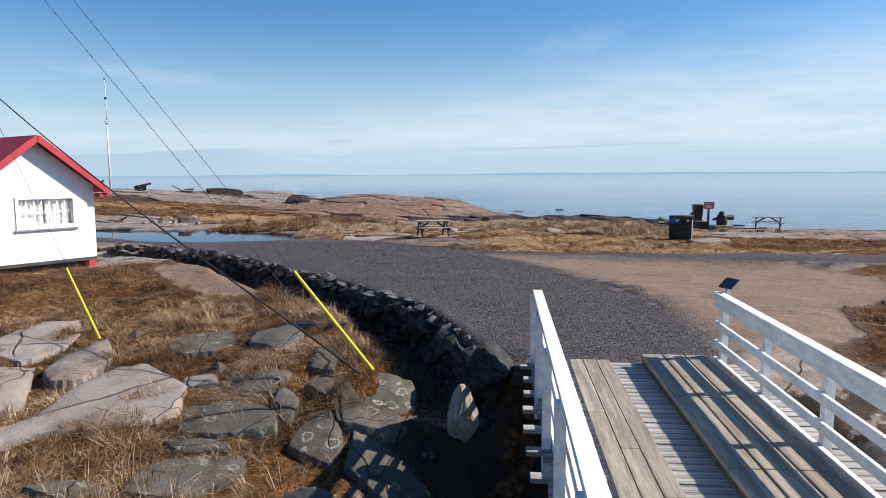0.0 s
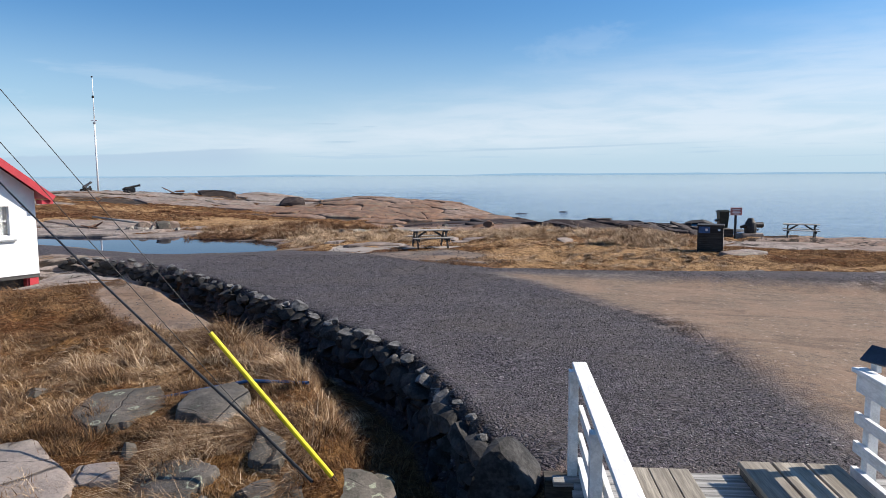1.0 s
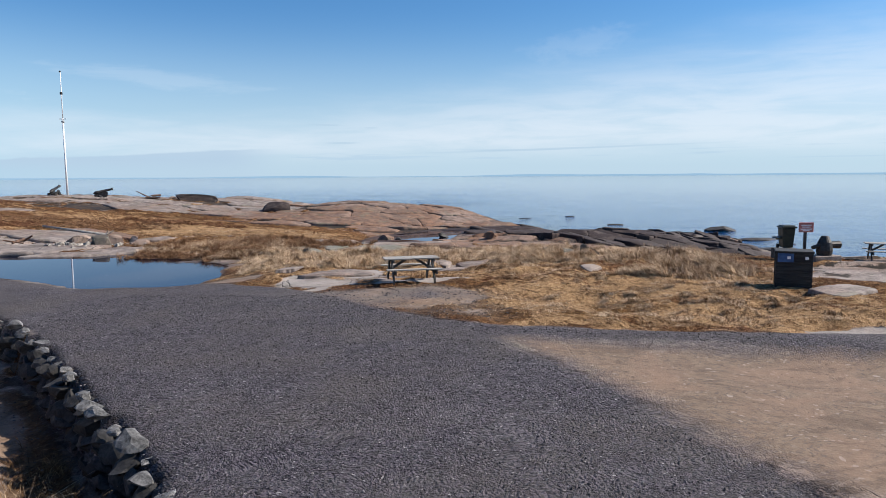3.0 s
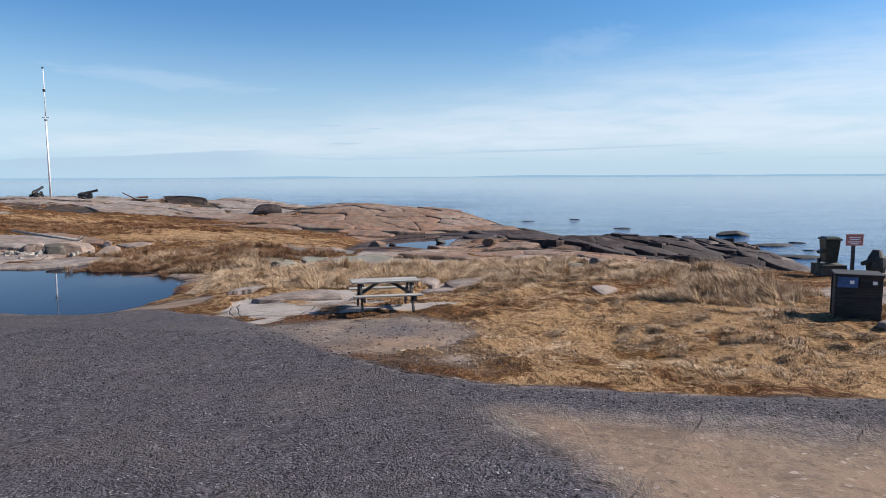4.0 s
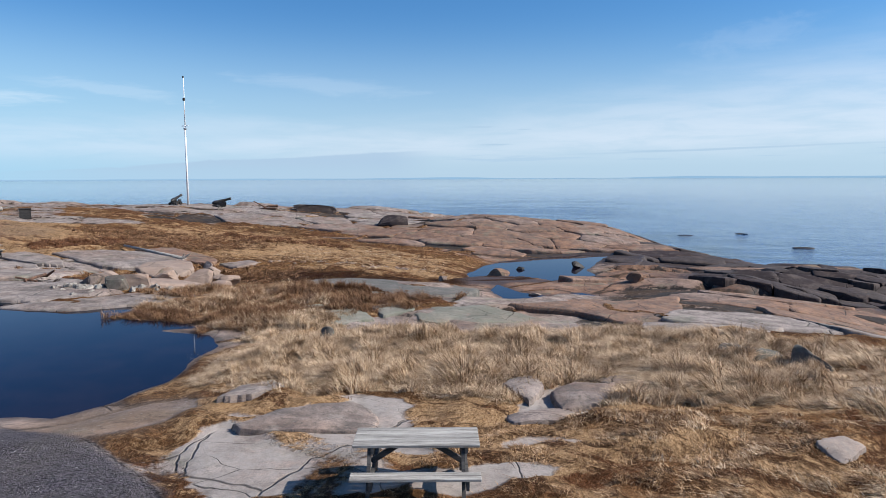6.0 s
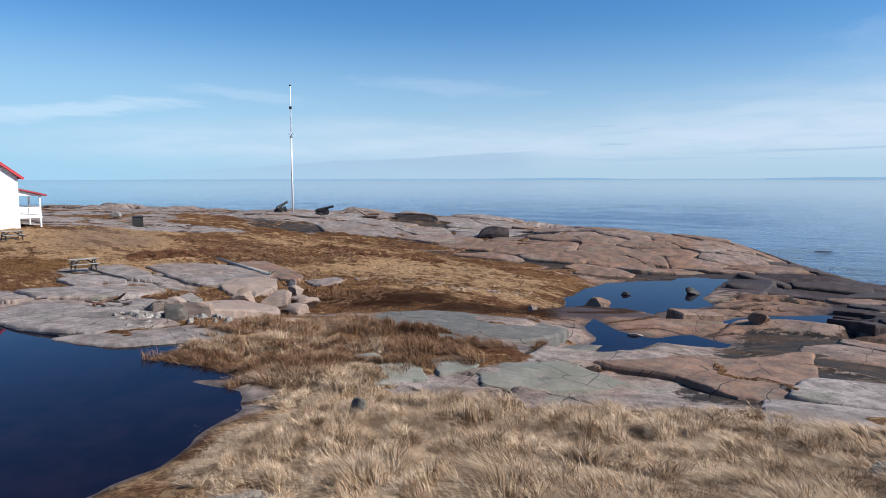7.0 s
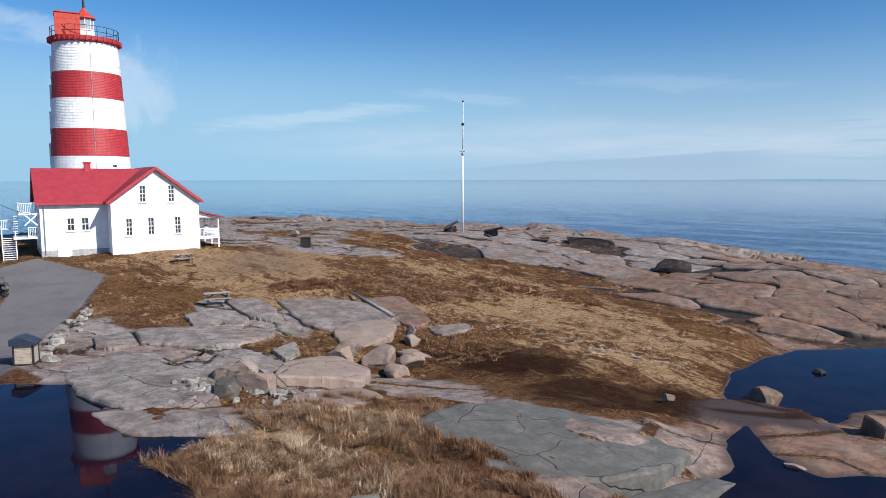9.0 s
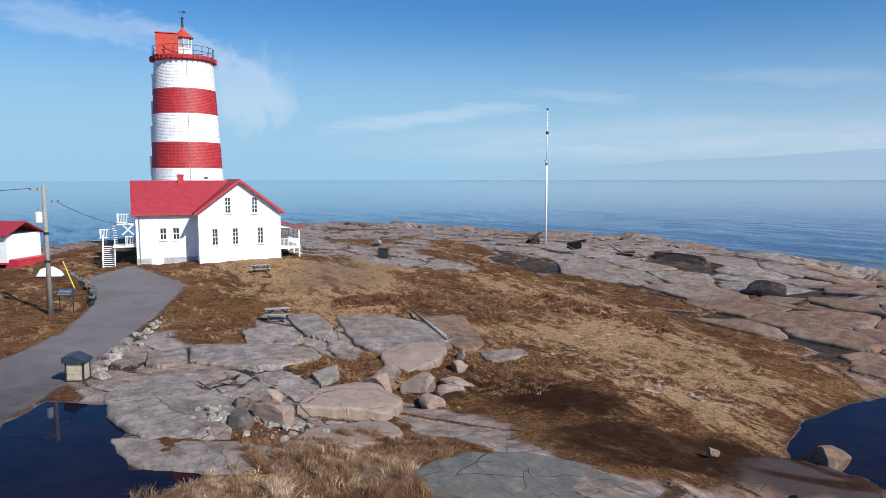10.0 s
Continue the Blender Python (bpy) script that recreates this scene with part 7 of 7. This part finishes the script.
part("bed", boxes((-0.7, -0.3, 0.1, 1.3, 0.3, 0.28), bevel=0.03), RUST, wreck)
part("drum", rod(bmesh.new(), (0.2, -0.2, 0.48), (1.35, 0.2, 0.52), 0.14, 0.17, 10), RUST, wreck)
part("spar", rod(bmesh.new(), (-0.9, 0.2, 0.08), (0.2, 0.3, 0.55), 0.06, sides=8), RUST, wreck)
old = thing("rusty_anchor", pose(-34.4, 50.5, height_at(-34.4, 50.5) + 0.22, 0, 0, 110), "rusted iron anchor lying on a rock shelf", "anchor")
part("shank", rod(bmesh.new(), (-1.0, 0, 0.12), (0.75, 0, 0.22), 0.07, sides=8), RUST, old)
part("arm", rod(bmesh.new(), (0.75, -0.5, 0.42), (0.85, 0.0, 0.12), 0.05, 0.08, 8), RUST, old)
part("arm", rod(bmesh.new(), (0.85, 0.0, 0.12), (0.75, 0.5, 0.10), 0.08, 0.05, 8), RUST, old)
part("stock", rod(bmesh.new(), (-0.85, -0.55, 0.08), (-0.85, 0.55, 0.28), 0.05, sides=8), RUST, old)

# ---- drift log ----
trunk = thing("drift_log", pose(-47.6, 68.7, 0), "long bleached driftwood log with a pale root end", "log")
a, b = Vector((0, 0, height_at(-47.6, 68.7) + 0.34)), Vector((7.4, -1.35, height_at(-40.2, 67.3) + 0.34))
part("stem", rod(bmesh.new(), a, b, 0.09, 0.15, 12), OLD_WOOD, trunk, smooth_shade=True)
rng = random.Random(5)
for k in range(7):
    d = Vector((rng.uniform(0.1, 0.5), rng.uniform(-0.5, 0.5), rng.uniform(-0.25, 0.45)))
    part("root", rod(bmesh.new(), b - Vector((0.1, 0, 0)), b + d, 0.09, 0.03, 7), PALE_STONE, trunk, "pale bleached root")

# ---- road lantern box ----
lamp = thing("information_box", pose(-39.5, 44.7, height_at(-39.5, 44.7) - 0.03, 0, 0, 62), "cream panelled box with a black sloped lid", "box")
part("base", boxes((-0.5, -0.42, 0, 0.5, 0.42, 0.1)), IRON, lamp)
for x, y, w, d in ((-0.42, -0.36, 0.84, 0.03), (-0.42, 0.33, 0.84, 0.03), (-0.42, -0.33, 0.03, 0.66), (0.39, -0.33, 0.03, 0.66)):
    part("panel", boxes((x, y, 0.1, x + w, y + d, 0.98)), CREAM, lamp, "cream slatted panel")
for x in (-0.46, 0.38):
    for y in (-0.4, 0.32):
        part("corner_post", boxes((x, y, 0.1, x + 0.08, y + 0.08, 1.02)), IRON, lamp)
for k in range(6):
    part("slat", boxes((0.42, -0.32, 0.16 + 0.13 * k, 0.435, 0.32, 0.25 + 0.13 * k), (-0.38, -0.375, 0.16 + 0.13 * k, 0.38, -0.36, 0.25 + 0.13 * k)), CREAM, lamp)
lid = bmesh.new()
prism(lid, [(-0.56, 1.0), (0.56, 1.0), (0.56, 1.1), (-0.1, 1.42), (-0.56, 1.3)], -0.5, 0.5)
part("lid", lid, SLATE_BLUE, lamp, "black sloped lid")

# ---- power pole, notice board, tarpaulin ----
up = thing("utility_pole", pose(-59.8, 44.25, -0.75), "grey wooden power pole with a transformer", "pole")
part("pole", rod(bmesh.new(), (0, 0, -0.3), (0, 0, 9.8), 0.19, 0.13, 12), OLD_WOOD, up, smooth_shade=True)
part("dark_foot", rod(bmesh.new(), (0, 0, -0.2), (0, 0, 0.75), 0.21, 0.205, 12), TIMBER, up, "dark tarred foot")
can = part("transformer", lathe([(0.2, 7.0), (0.24, 7.05), (0.24, 7.75), (0.2, 7.82)], 14), WHITE, up, "pale grey transformer can")
can.location = (0.1, -0.42, 0)
part("bushing", rod(bmesh.new(), (0.1, -0.42, 7.8), (0.1, -0.42, 8.1), 0.05, sides=8), STEEL, up)
part("crossarm", boxes((-0.06, -0.9, 9.3, 0.06, 0.2, 9.42)), OLD_WOOD, up)
part("crossarm", boxes((-0.05, 0.0, 8.4, 0.05, 0.95, 8.5)), OLD_WOOD, up)
for y in (-0.85, -0.4, 0.5, 0.9):
    part("insulator", rod(bmesh.new(), (0, y, 8.5 if y > 0 else 9.42), (0, y, 8.68 if y > 0 else 9.6), 0.05, 0.03, 8), IRON, up)
for s in (0, 1):
    part("strap", lathe([(0.2 - 0.02 * s, 4.0 + 2.1 * s), (0.2 - 0.02 * s, 4.2 + 2.1 * s)], 12), IRON, up)
board = thing("notice_board", pose(-59.2, 45.3, height_at(-59.2, 45.3), 0, 0, 62), "slanted blue notice board on two thin legs", "sign")
for x in (-0.5, 0.5):
    part("leg", boxes((x - 0.03, -0.03, -0.2, x + 0.03, 0.03, 1.5)), IRON, board)
top_plate = part("panel", boxes((-0.65, -0.02, -0.35, 0.65, 0.02, 0.35), bevel=0.005), SLATE_BLUE, board, "blue and white printed panel")
top_plate.matrix_local = pose(0, -0.1, 1.55, -45, 0, 0)
for z in (-0.2, -0.08, 0.05, 0.18):
    part("text_bar", boxes((-0.5, -0.028, z - 0.03, 0.45, -0.022, z + 0.03)), STEEL, top_plate, "pale line of text")
tarp = bmesh.new()
prism(tarp, [(-1.2, 0), (1.2, 0), (0.9, 0.5), (0.2, 0.95), (-0.7, 0.8)], -0.5, 0.5)
bmesh.ops.bevel(tarp, geom=tarp.edges[:], offset=0.12, segments=2, affect="EDGES", profile=0.6)
alone("covered_pile", tarp, WHITE, pose(-77.5, 44.9, height_at(-77.5, 44.9), 0, 0, 70), "pile under a white tarpaulin", "pile", smooth_shade=True)
alone("yellow_stake", rod(bmesh.new(), (0, 0, -0.2), (-1.6, -0.8, 2.4), 0.04, sides=8), YELLOW, pose(-70.2, 46.6, height_at(-70.2, 46.6)), "yellow guard tube on a guy wire", "guard", "guy wire guards")

# ---- guy wires with yellow guards, cables over the bank ----
alone("guy_guard", rod(bmesh.new(), (0, 0, 0), (-1.25, -0.44, 1.82), 0.034, 0.028, 10), YELLOW, pose(-3.12, 11.64, -0.28), "yellow plastic guard on a slanting guy wire", "guard", "guy wire guards")
alone("guy_guard", rod(bmesh.new(), (0, 0, 0), (-0.5, -0.35, 1.76), 0.034, 0.028, 10), YELLOW, pose(-10.72, 14.75, -0.70), "yellow plastic guard on a slanting guy wire", "guard", "guy wire guards")
tube("guy_wire", [(-3.05, 11.66, -0.35), (-11.0, 8.9, 11.0)], 0.0045, CABLE, None, "thin steel guy wire rising from the bank", "cable")
tube("guy_wire", [(-3.4, 11.58, -0.35), (-11.0, 8.2, 10.8)], 0.0045, CABLE, None, "thin steel guy wire rising from the bank", "cable")
tube("guy_wire", [(-10.65, 14.8, -0.75), (-14.3, 12.3, 11.5)], 0.0045, CABLE, None, "thin steel guy wire rising from the bank", "cable")
tube("guy_wire", [(-3.35, 11.6, -0.35)] + sag((-3.35, 11.6, -0.3), (-19.5, 22.3, 5.9), 0.2)[1:] + [(-23.5, 24.0, 7.9)], 0.02, CABLE, None, "thick black cable rising from the bank past the cottage", "cable")
tube("water_hose", [(-7.6, 15.1, height_at(-7.6, 15.1) + 0.12), (-6.8, 15.3, height_at(-6.8, 15.3) + 0.14), (-5.8, 15.2, height_at(-5.8, 15.2) + 0.15), (-4.6, 14.9, height_at(-4.6, 14.9) + 0.12)], 0.03, BLUE, None, "blue hose lying in the dead grass", "hose")
tube("power_cable", sag((-59.8, 45.1, 7.75), (-82.0, 53.2, 4.6), 0.5), 0.02, CABLE, None, "black cable from the pole to the house", "cable")
tube("power_cable", sag((-59.8, 43.4, 8.8), (-75.0, 20.0, 9.0), 0.6), 0.02, CABLE, None, "black cable from the power pole", "cable")

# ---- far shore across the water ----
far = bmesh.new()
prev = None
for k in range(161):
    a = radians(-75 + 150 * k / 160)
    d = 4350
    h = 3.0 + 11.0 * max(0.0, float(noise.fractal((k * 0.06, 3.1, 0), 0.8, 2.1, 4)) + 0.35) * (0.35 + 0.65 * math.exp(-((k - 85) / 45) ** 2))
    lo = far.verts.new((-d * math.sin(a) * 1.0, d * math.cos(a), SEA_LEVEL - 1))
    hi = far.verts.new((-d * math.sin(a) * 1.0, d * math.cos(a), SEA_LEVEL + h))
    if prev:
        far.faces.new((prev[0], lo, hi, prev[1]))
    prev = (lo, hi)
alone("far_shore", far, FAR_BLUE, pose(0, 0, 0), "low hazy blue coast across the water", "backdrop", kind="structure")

# ---- grass ----
def blades(name, count, places, height, material, label, seed, width=0.012, lean=0.5, keep=0.35, clump=0.0, wind=(-0.5, 0.2)):
    """Many bent blades, scattered over the places where turf holds."""
    rng = np.random.default_rng(seed)
    weight = np.array([rx * ry * w for _, _, rx, ry, _, w in places], float)
    pick = rng.choice(len(places), int(count * 1.0), p=weight / weight.sum())
    P = np.array([p[:5] for p in places])[pick]
    r, a = np.sqrt(rng.random(len(pick))), rng.random(len(pick)) * 2 * np.pi
    u, v = P[:, 2] * r * np.cos(a), P[:, 3] * r * np.sin(a)
    t = np.radians(P[:, 4])
    x, y = P[:, 0] + u * np.cos(t) - v * np.sin(t), P[:, 1] + u * np.sin(t) + v * np.cos(t)
    if clump:
        # gather towards tussocks
        cx, cy = (np.floor(x / clump) + 0.5 + 0.8 * (hashed(np.floor(x / clump), np.floor(y / clump), 3) - 0.5)) * clump, (np.floor(y / clump) + 0.5 + 0.8 * (hashed(np.floor(x / clump), np.floor(y / clump), 8) - 0.5)) * clump
        pull = 0.75 * rng.random(len(x))
        x, y = x + (cx - x) * pull, y + (cy - y) * pull
    z, c = land(x, y)
    ok = (c["grass"] > keep) & (c["gravel"] < 0.3) & (c["dirt"] < 0.6) & (rng.random(len(x)) < 0.25 + c["grass"])
    x, y, z = x[ok], y[ok], z[ok]
    n = len(x)
    tuft = 0.20 + 1.45 * value_noise(x / 0.6, y / 0.6, 4) * (0.6 + 0.8 * value_noise(x / 2.3, y / 2.3, 6))
    h = height * tuft * (0.55 + 0.6 * rng.random(n))
    face = rng.random(n) * 2 * np.pi
    flow = 4 * np.pi * value_noise(x / 1.7, y / 1.7, 12)
    out = rng.random(n) * 2 * np.pi
    k = lean * h * (0.4 + rng.random(n))
    lx = k * (0.55 * np.cos(out) + 0.5 * np.cos(flow) + wind[0])
    ly = k * (0.55 * np.sin(out) + 0.5 * np.sin(flow) + wind[1])
    w = width * (0.7 + 0.7 * rng.random(n))
    wx, wy = w * np.cos(face), w * np.sin(face)
    z0 = z - 0.04
    V = np.empty((n, 5, 3), np.float32)
    V[:, 0] = np.stack([x - wx, y - wy, z0], 1)
    V[:, 1] = np.stack([x + wx, y + wy, z0], 1)
    V[:, 2] = np.stack([x + wx * 0.7 + 0.35 * lx, y + wy * 0.7 + 0.35 * ly, z0 + 0.55 * h * np.clip(1 - 0.25 * np.hypot(lx, ly) / h, 0.3, 1)], 1)
    V[:, 3] = np.stack([x - wx * 0.7 + 0.35 * lx, y - wy * 0.7 + 0.35 * ly, z0 + 0.55 * h * np.clip(1 - 0.25 * np.hypot(lx, ly) / h, 0.3, 1)], 1)
    V[:, 4] = np.stack([x + lx, y + ly, z0 + h * np.clip(1 - 0.45 * np.hypot(lx, ly) / h, 0.12, 1)], 1)
    base = (np.arange(n) * 5)[:, None]
    tri = np.concatenate([base + [[0, 1, 2]], base + [[0, 2, 3]], base + [[3, 2, 4]]]).astype(np.int32)
    me = mesh_from_arrays(name, V.reshape(-1, 3), tri, 3, False)
    me.materials.append(material)
    return tagged(new(name, me), label, "grass", kind="stuff")


# near bank below the bridge
blades("bank_grass", 170000, [(-8, 13, 7.5, 6.5, 0, 1.0), (-7.5, 18, 6.5, 4.6, 30, 1.1), (-14, 18, 6, 6, 0, 0.5), (-5.2, 13.5, 1.6, 3.5, 0, 1.2)], 0.30, BANK_GRASS, "brown dead grass on the rocky bank", 1, 0.0052, 2.6, 0.3, 0.5)
blades("bank_straw", 22000, [(-5.0, 13.8, 1.4, 3.0, 0, 1.2), (-7.5, 18.5, 3.4, 2.6, 30, 1.0), (-8, 10, 4, 2.5, 0, 0.8), (-11, 16, 3.5, 2.5, 0, 0.6)], 0.42, STRAW, "long pale straw on the bank", 2, 0.0042, 2.6, 0.3, 0.7)
# tall pale grass between the table and the shore
blades("straw_grass", 330000, [(-1.0, 46.0, 8, 2.6, 0, 0.7), (-6.5, 43.0, 7.5, 3.6, 5, 1.2), (1.0, 43.5, 5.0, 2.8, 0, 0.5), (-11.5, 41.5, 3.6, 3.2, 20, 1.2), (-8, 47.0, 8, 2.2, 5, 0.8)], 0.46, STRAW, "tall pale straw bent over by the wind", 3, 0.0070, 2.1, 0.3, 0.8)
blades("meadow_grass", 170000, [(0, 37.5, 8, 5.0, 10, 1.0), (-4, 40, 8, 4, 0, 0.8), (4, 43, 5, 4.5, 0, 0.7), (3, 46.5, 7, 2.5, 0, 0.9), (1.5, 31.8, 7, 2.6, 5, 0.8), (13, 33, 6, 3.0, 0, 0.4)], 0.12, MEADOW_GRASS, "short brown dead grass", 4, 0.009, 2.0, 0.3, 0.6)
blades("meadow_straw", 110000, [(0.5, 31.6, 6, 2.2, 0, 0.8), (2.5, 35.5, 5, 3.0, 15, 1.4), (5, 34.2, 4, 1.6, 0, 0.8), (0, 40, 6, 3, 0, 0.5)], 0.11, STRAW, "matted pale straw in the meadow", 12, 0.009, 2.0, 0.3, 0.8)
blades("straw_tussock", 20000, [(3.6, 38.6, 2.6, 1.1, 15, 1.0), (5.2, 40.0, 2.0, 1.0, 0, 0.6)], 0.40, STRAW, "tall straw tussocks", 5, 0.007, 1.1, 0.2, 0.6)
# reeds beside the pond
blades("pond_reeds", 130000, [(-20.5, 47.2, 4.8, 1.8, 12, 1.0), (-17.6, 45.8, 1.6, 1.8, 0, 0.8), (-22.5, 51.5, 4.5, 1.9, 20, 1.0), (-16.5, 53.0, 4.5, 1.5, 12, 1.0), (-16.2, 49.5, 3.6, 1.8, 10, 1.0), (-24.5, 54.5, 3.0, 1.8, 30, 0.8)], 0.44, RUST_GRASS, "rusty brown reeds beside the pond", 6, 0.0075, 1.5, 0.15, 0.7)
blades("pond_straw", 40000, [(-20.5, 48.2, 4.6, 1.5, 12, 0.7), (-15.0, 45.3, 3.5, 1.8, 0, 1.0), (-22.0, 52.2, 4.0, 1.4, 20, 0.5)], 0.46, STRAW, "pale straw among the reeds", 7, 0.007, 1.8, 0.15, 0.8)
# heath and lawn further off
blades("heath", 70000, [(-50, 77, 10, 5, 15, 1.0), (-52, 73.5, 5, 2.2, 10, 1.2), (-37, 66, 8, 5, 20, 0.7), (-43, 56, 5, 3, 0, 0.8), (-38, 58.5, 3, 2, 0, 0.9)], 0.20, RUST_GRASS, "low reddish brown heath", 8, 0.026, 1.4, 0.3, 0.9)
blades("red_reeds", 26000, [(-16.4, 53.2, 2.8, 0.8, 15, 1.6), (-17.3, 47.4, 0.9, 0.7, 0, 0.9), (-52.5, 68.5, 1.9, 5.0, 0, 1.0), (-42, 83.5, 7, 1.6, 8, 0.35)], 0.34, RED_REED, "patch of reddish brown reeds", 9, 0.022, 1.1, 0.2, 0.7)
blades("moss_straw", 36000, [(-30, 77, 9, 5.5, -20, 1.0), (-38, 72, 4, 3, 0, 0.6)], 0.10, STRAW, "flattened pale straw on the mound", 10, 0.022, 2.2, 0.3, 0.7)
blades("roadside_grass", 34000, [(-60, 40, 10, 5, 10, 1.0), (-52, 41.5, 6, 2, 20, 0.8), (12, 17, 6, 4, 0, 0.8), (5.2, 10.5, 1.6, 3, 0, 0.8), (16, 35, 6, 3, 0, 0.6)], 0.18, BANK_GRASS, "short dry roadside grass", 11, 0.014, 1.2, 0.3, 0.8)


# ---- loose chips lying on the gravel ----
def loose_gravel(count, seed, x0, x1, y0, y1, cover, least, label):
    rng = np.random.default_rng(seed)
    x, y = rng.uniform(x0, x1, count), y0 + (y1 - y0) * rng.random(count) ** 1.5
    z, c = land(x, y)
    ok = c[cover] > least
    x, y, z = x[ok], y[ok], z[ok]
    n = len(x)
    r = (0.006 + 0.016 * rng.random(n) ** 4) * (0.8 + 0.025 * (y - 11))
    ball = np.array([(1, 0, 0), (0, 1, 0), (-1, 0, 0), (0, -1, 0), (0, 0, 0.75), (0, 0, -0.6)])
    V = ball[None] * r[:, None, None] * (0.65 + 0.7 * rng.random((n, 6, 1)))
    a = rng.random(n) * 6.283
    c, s = np.cos(a)[:, None], np.sin(a)[:, None]
    V = np.stack([V[..., 0] * c - V[..., 1] * s + x[:, None], V[..., 0] * s + V[..., 1] * c + y[:, None], V[..., 2] + (z + 0.35 * r)[:, None]], -1)
    sides = np.array([(0, 1, 4), (1, 2, 4), (2, 3, 4), (3, 0, 4), (1, 0, 5), (2, 1, 5), (3, 2, 5), (0, 3, 5)])
    tri = (np.arange(n)[:, None, None] * 6 + sides[None]).reshape(-1, 3)
    me = mesh_from_arrays("loose_gravel", V.reshape(-1, 3), tri, 3, False)
    me.materials.append(GRAVEL_STONE)
    tagged(new("loose_gravel", me), label, "gravel", kind="stuff")


loose_gravel(60000, 5, -14, 4, 11.5, 31.5, "gravel", 0.75, "loose grey chips on the gravel road")
loose_gravel(7000, 6, -12, -1, 28, 35, "dirt", 0.25, "loose grey chips on trodden earth by the table")
loose_gravel(6000, 7, -18, -8, 18.5, 27, "dirt", 0.25, "loose grey chips on the bare bank")
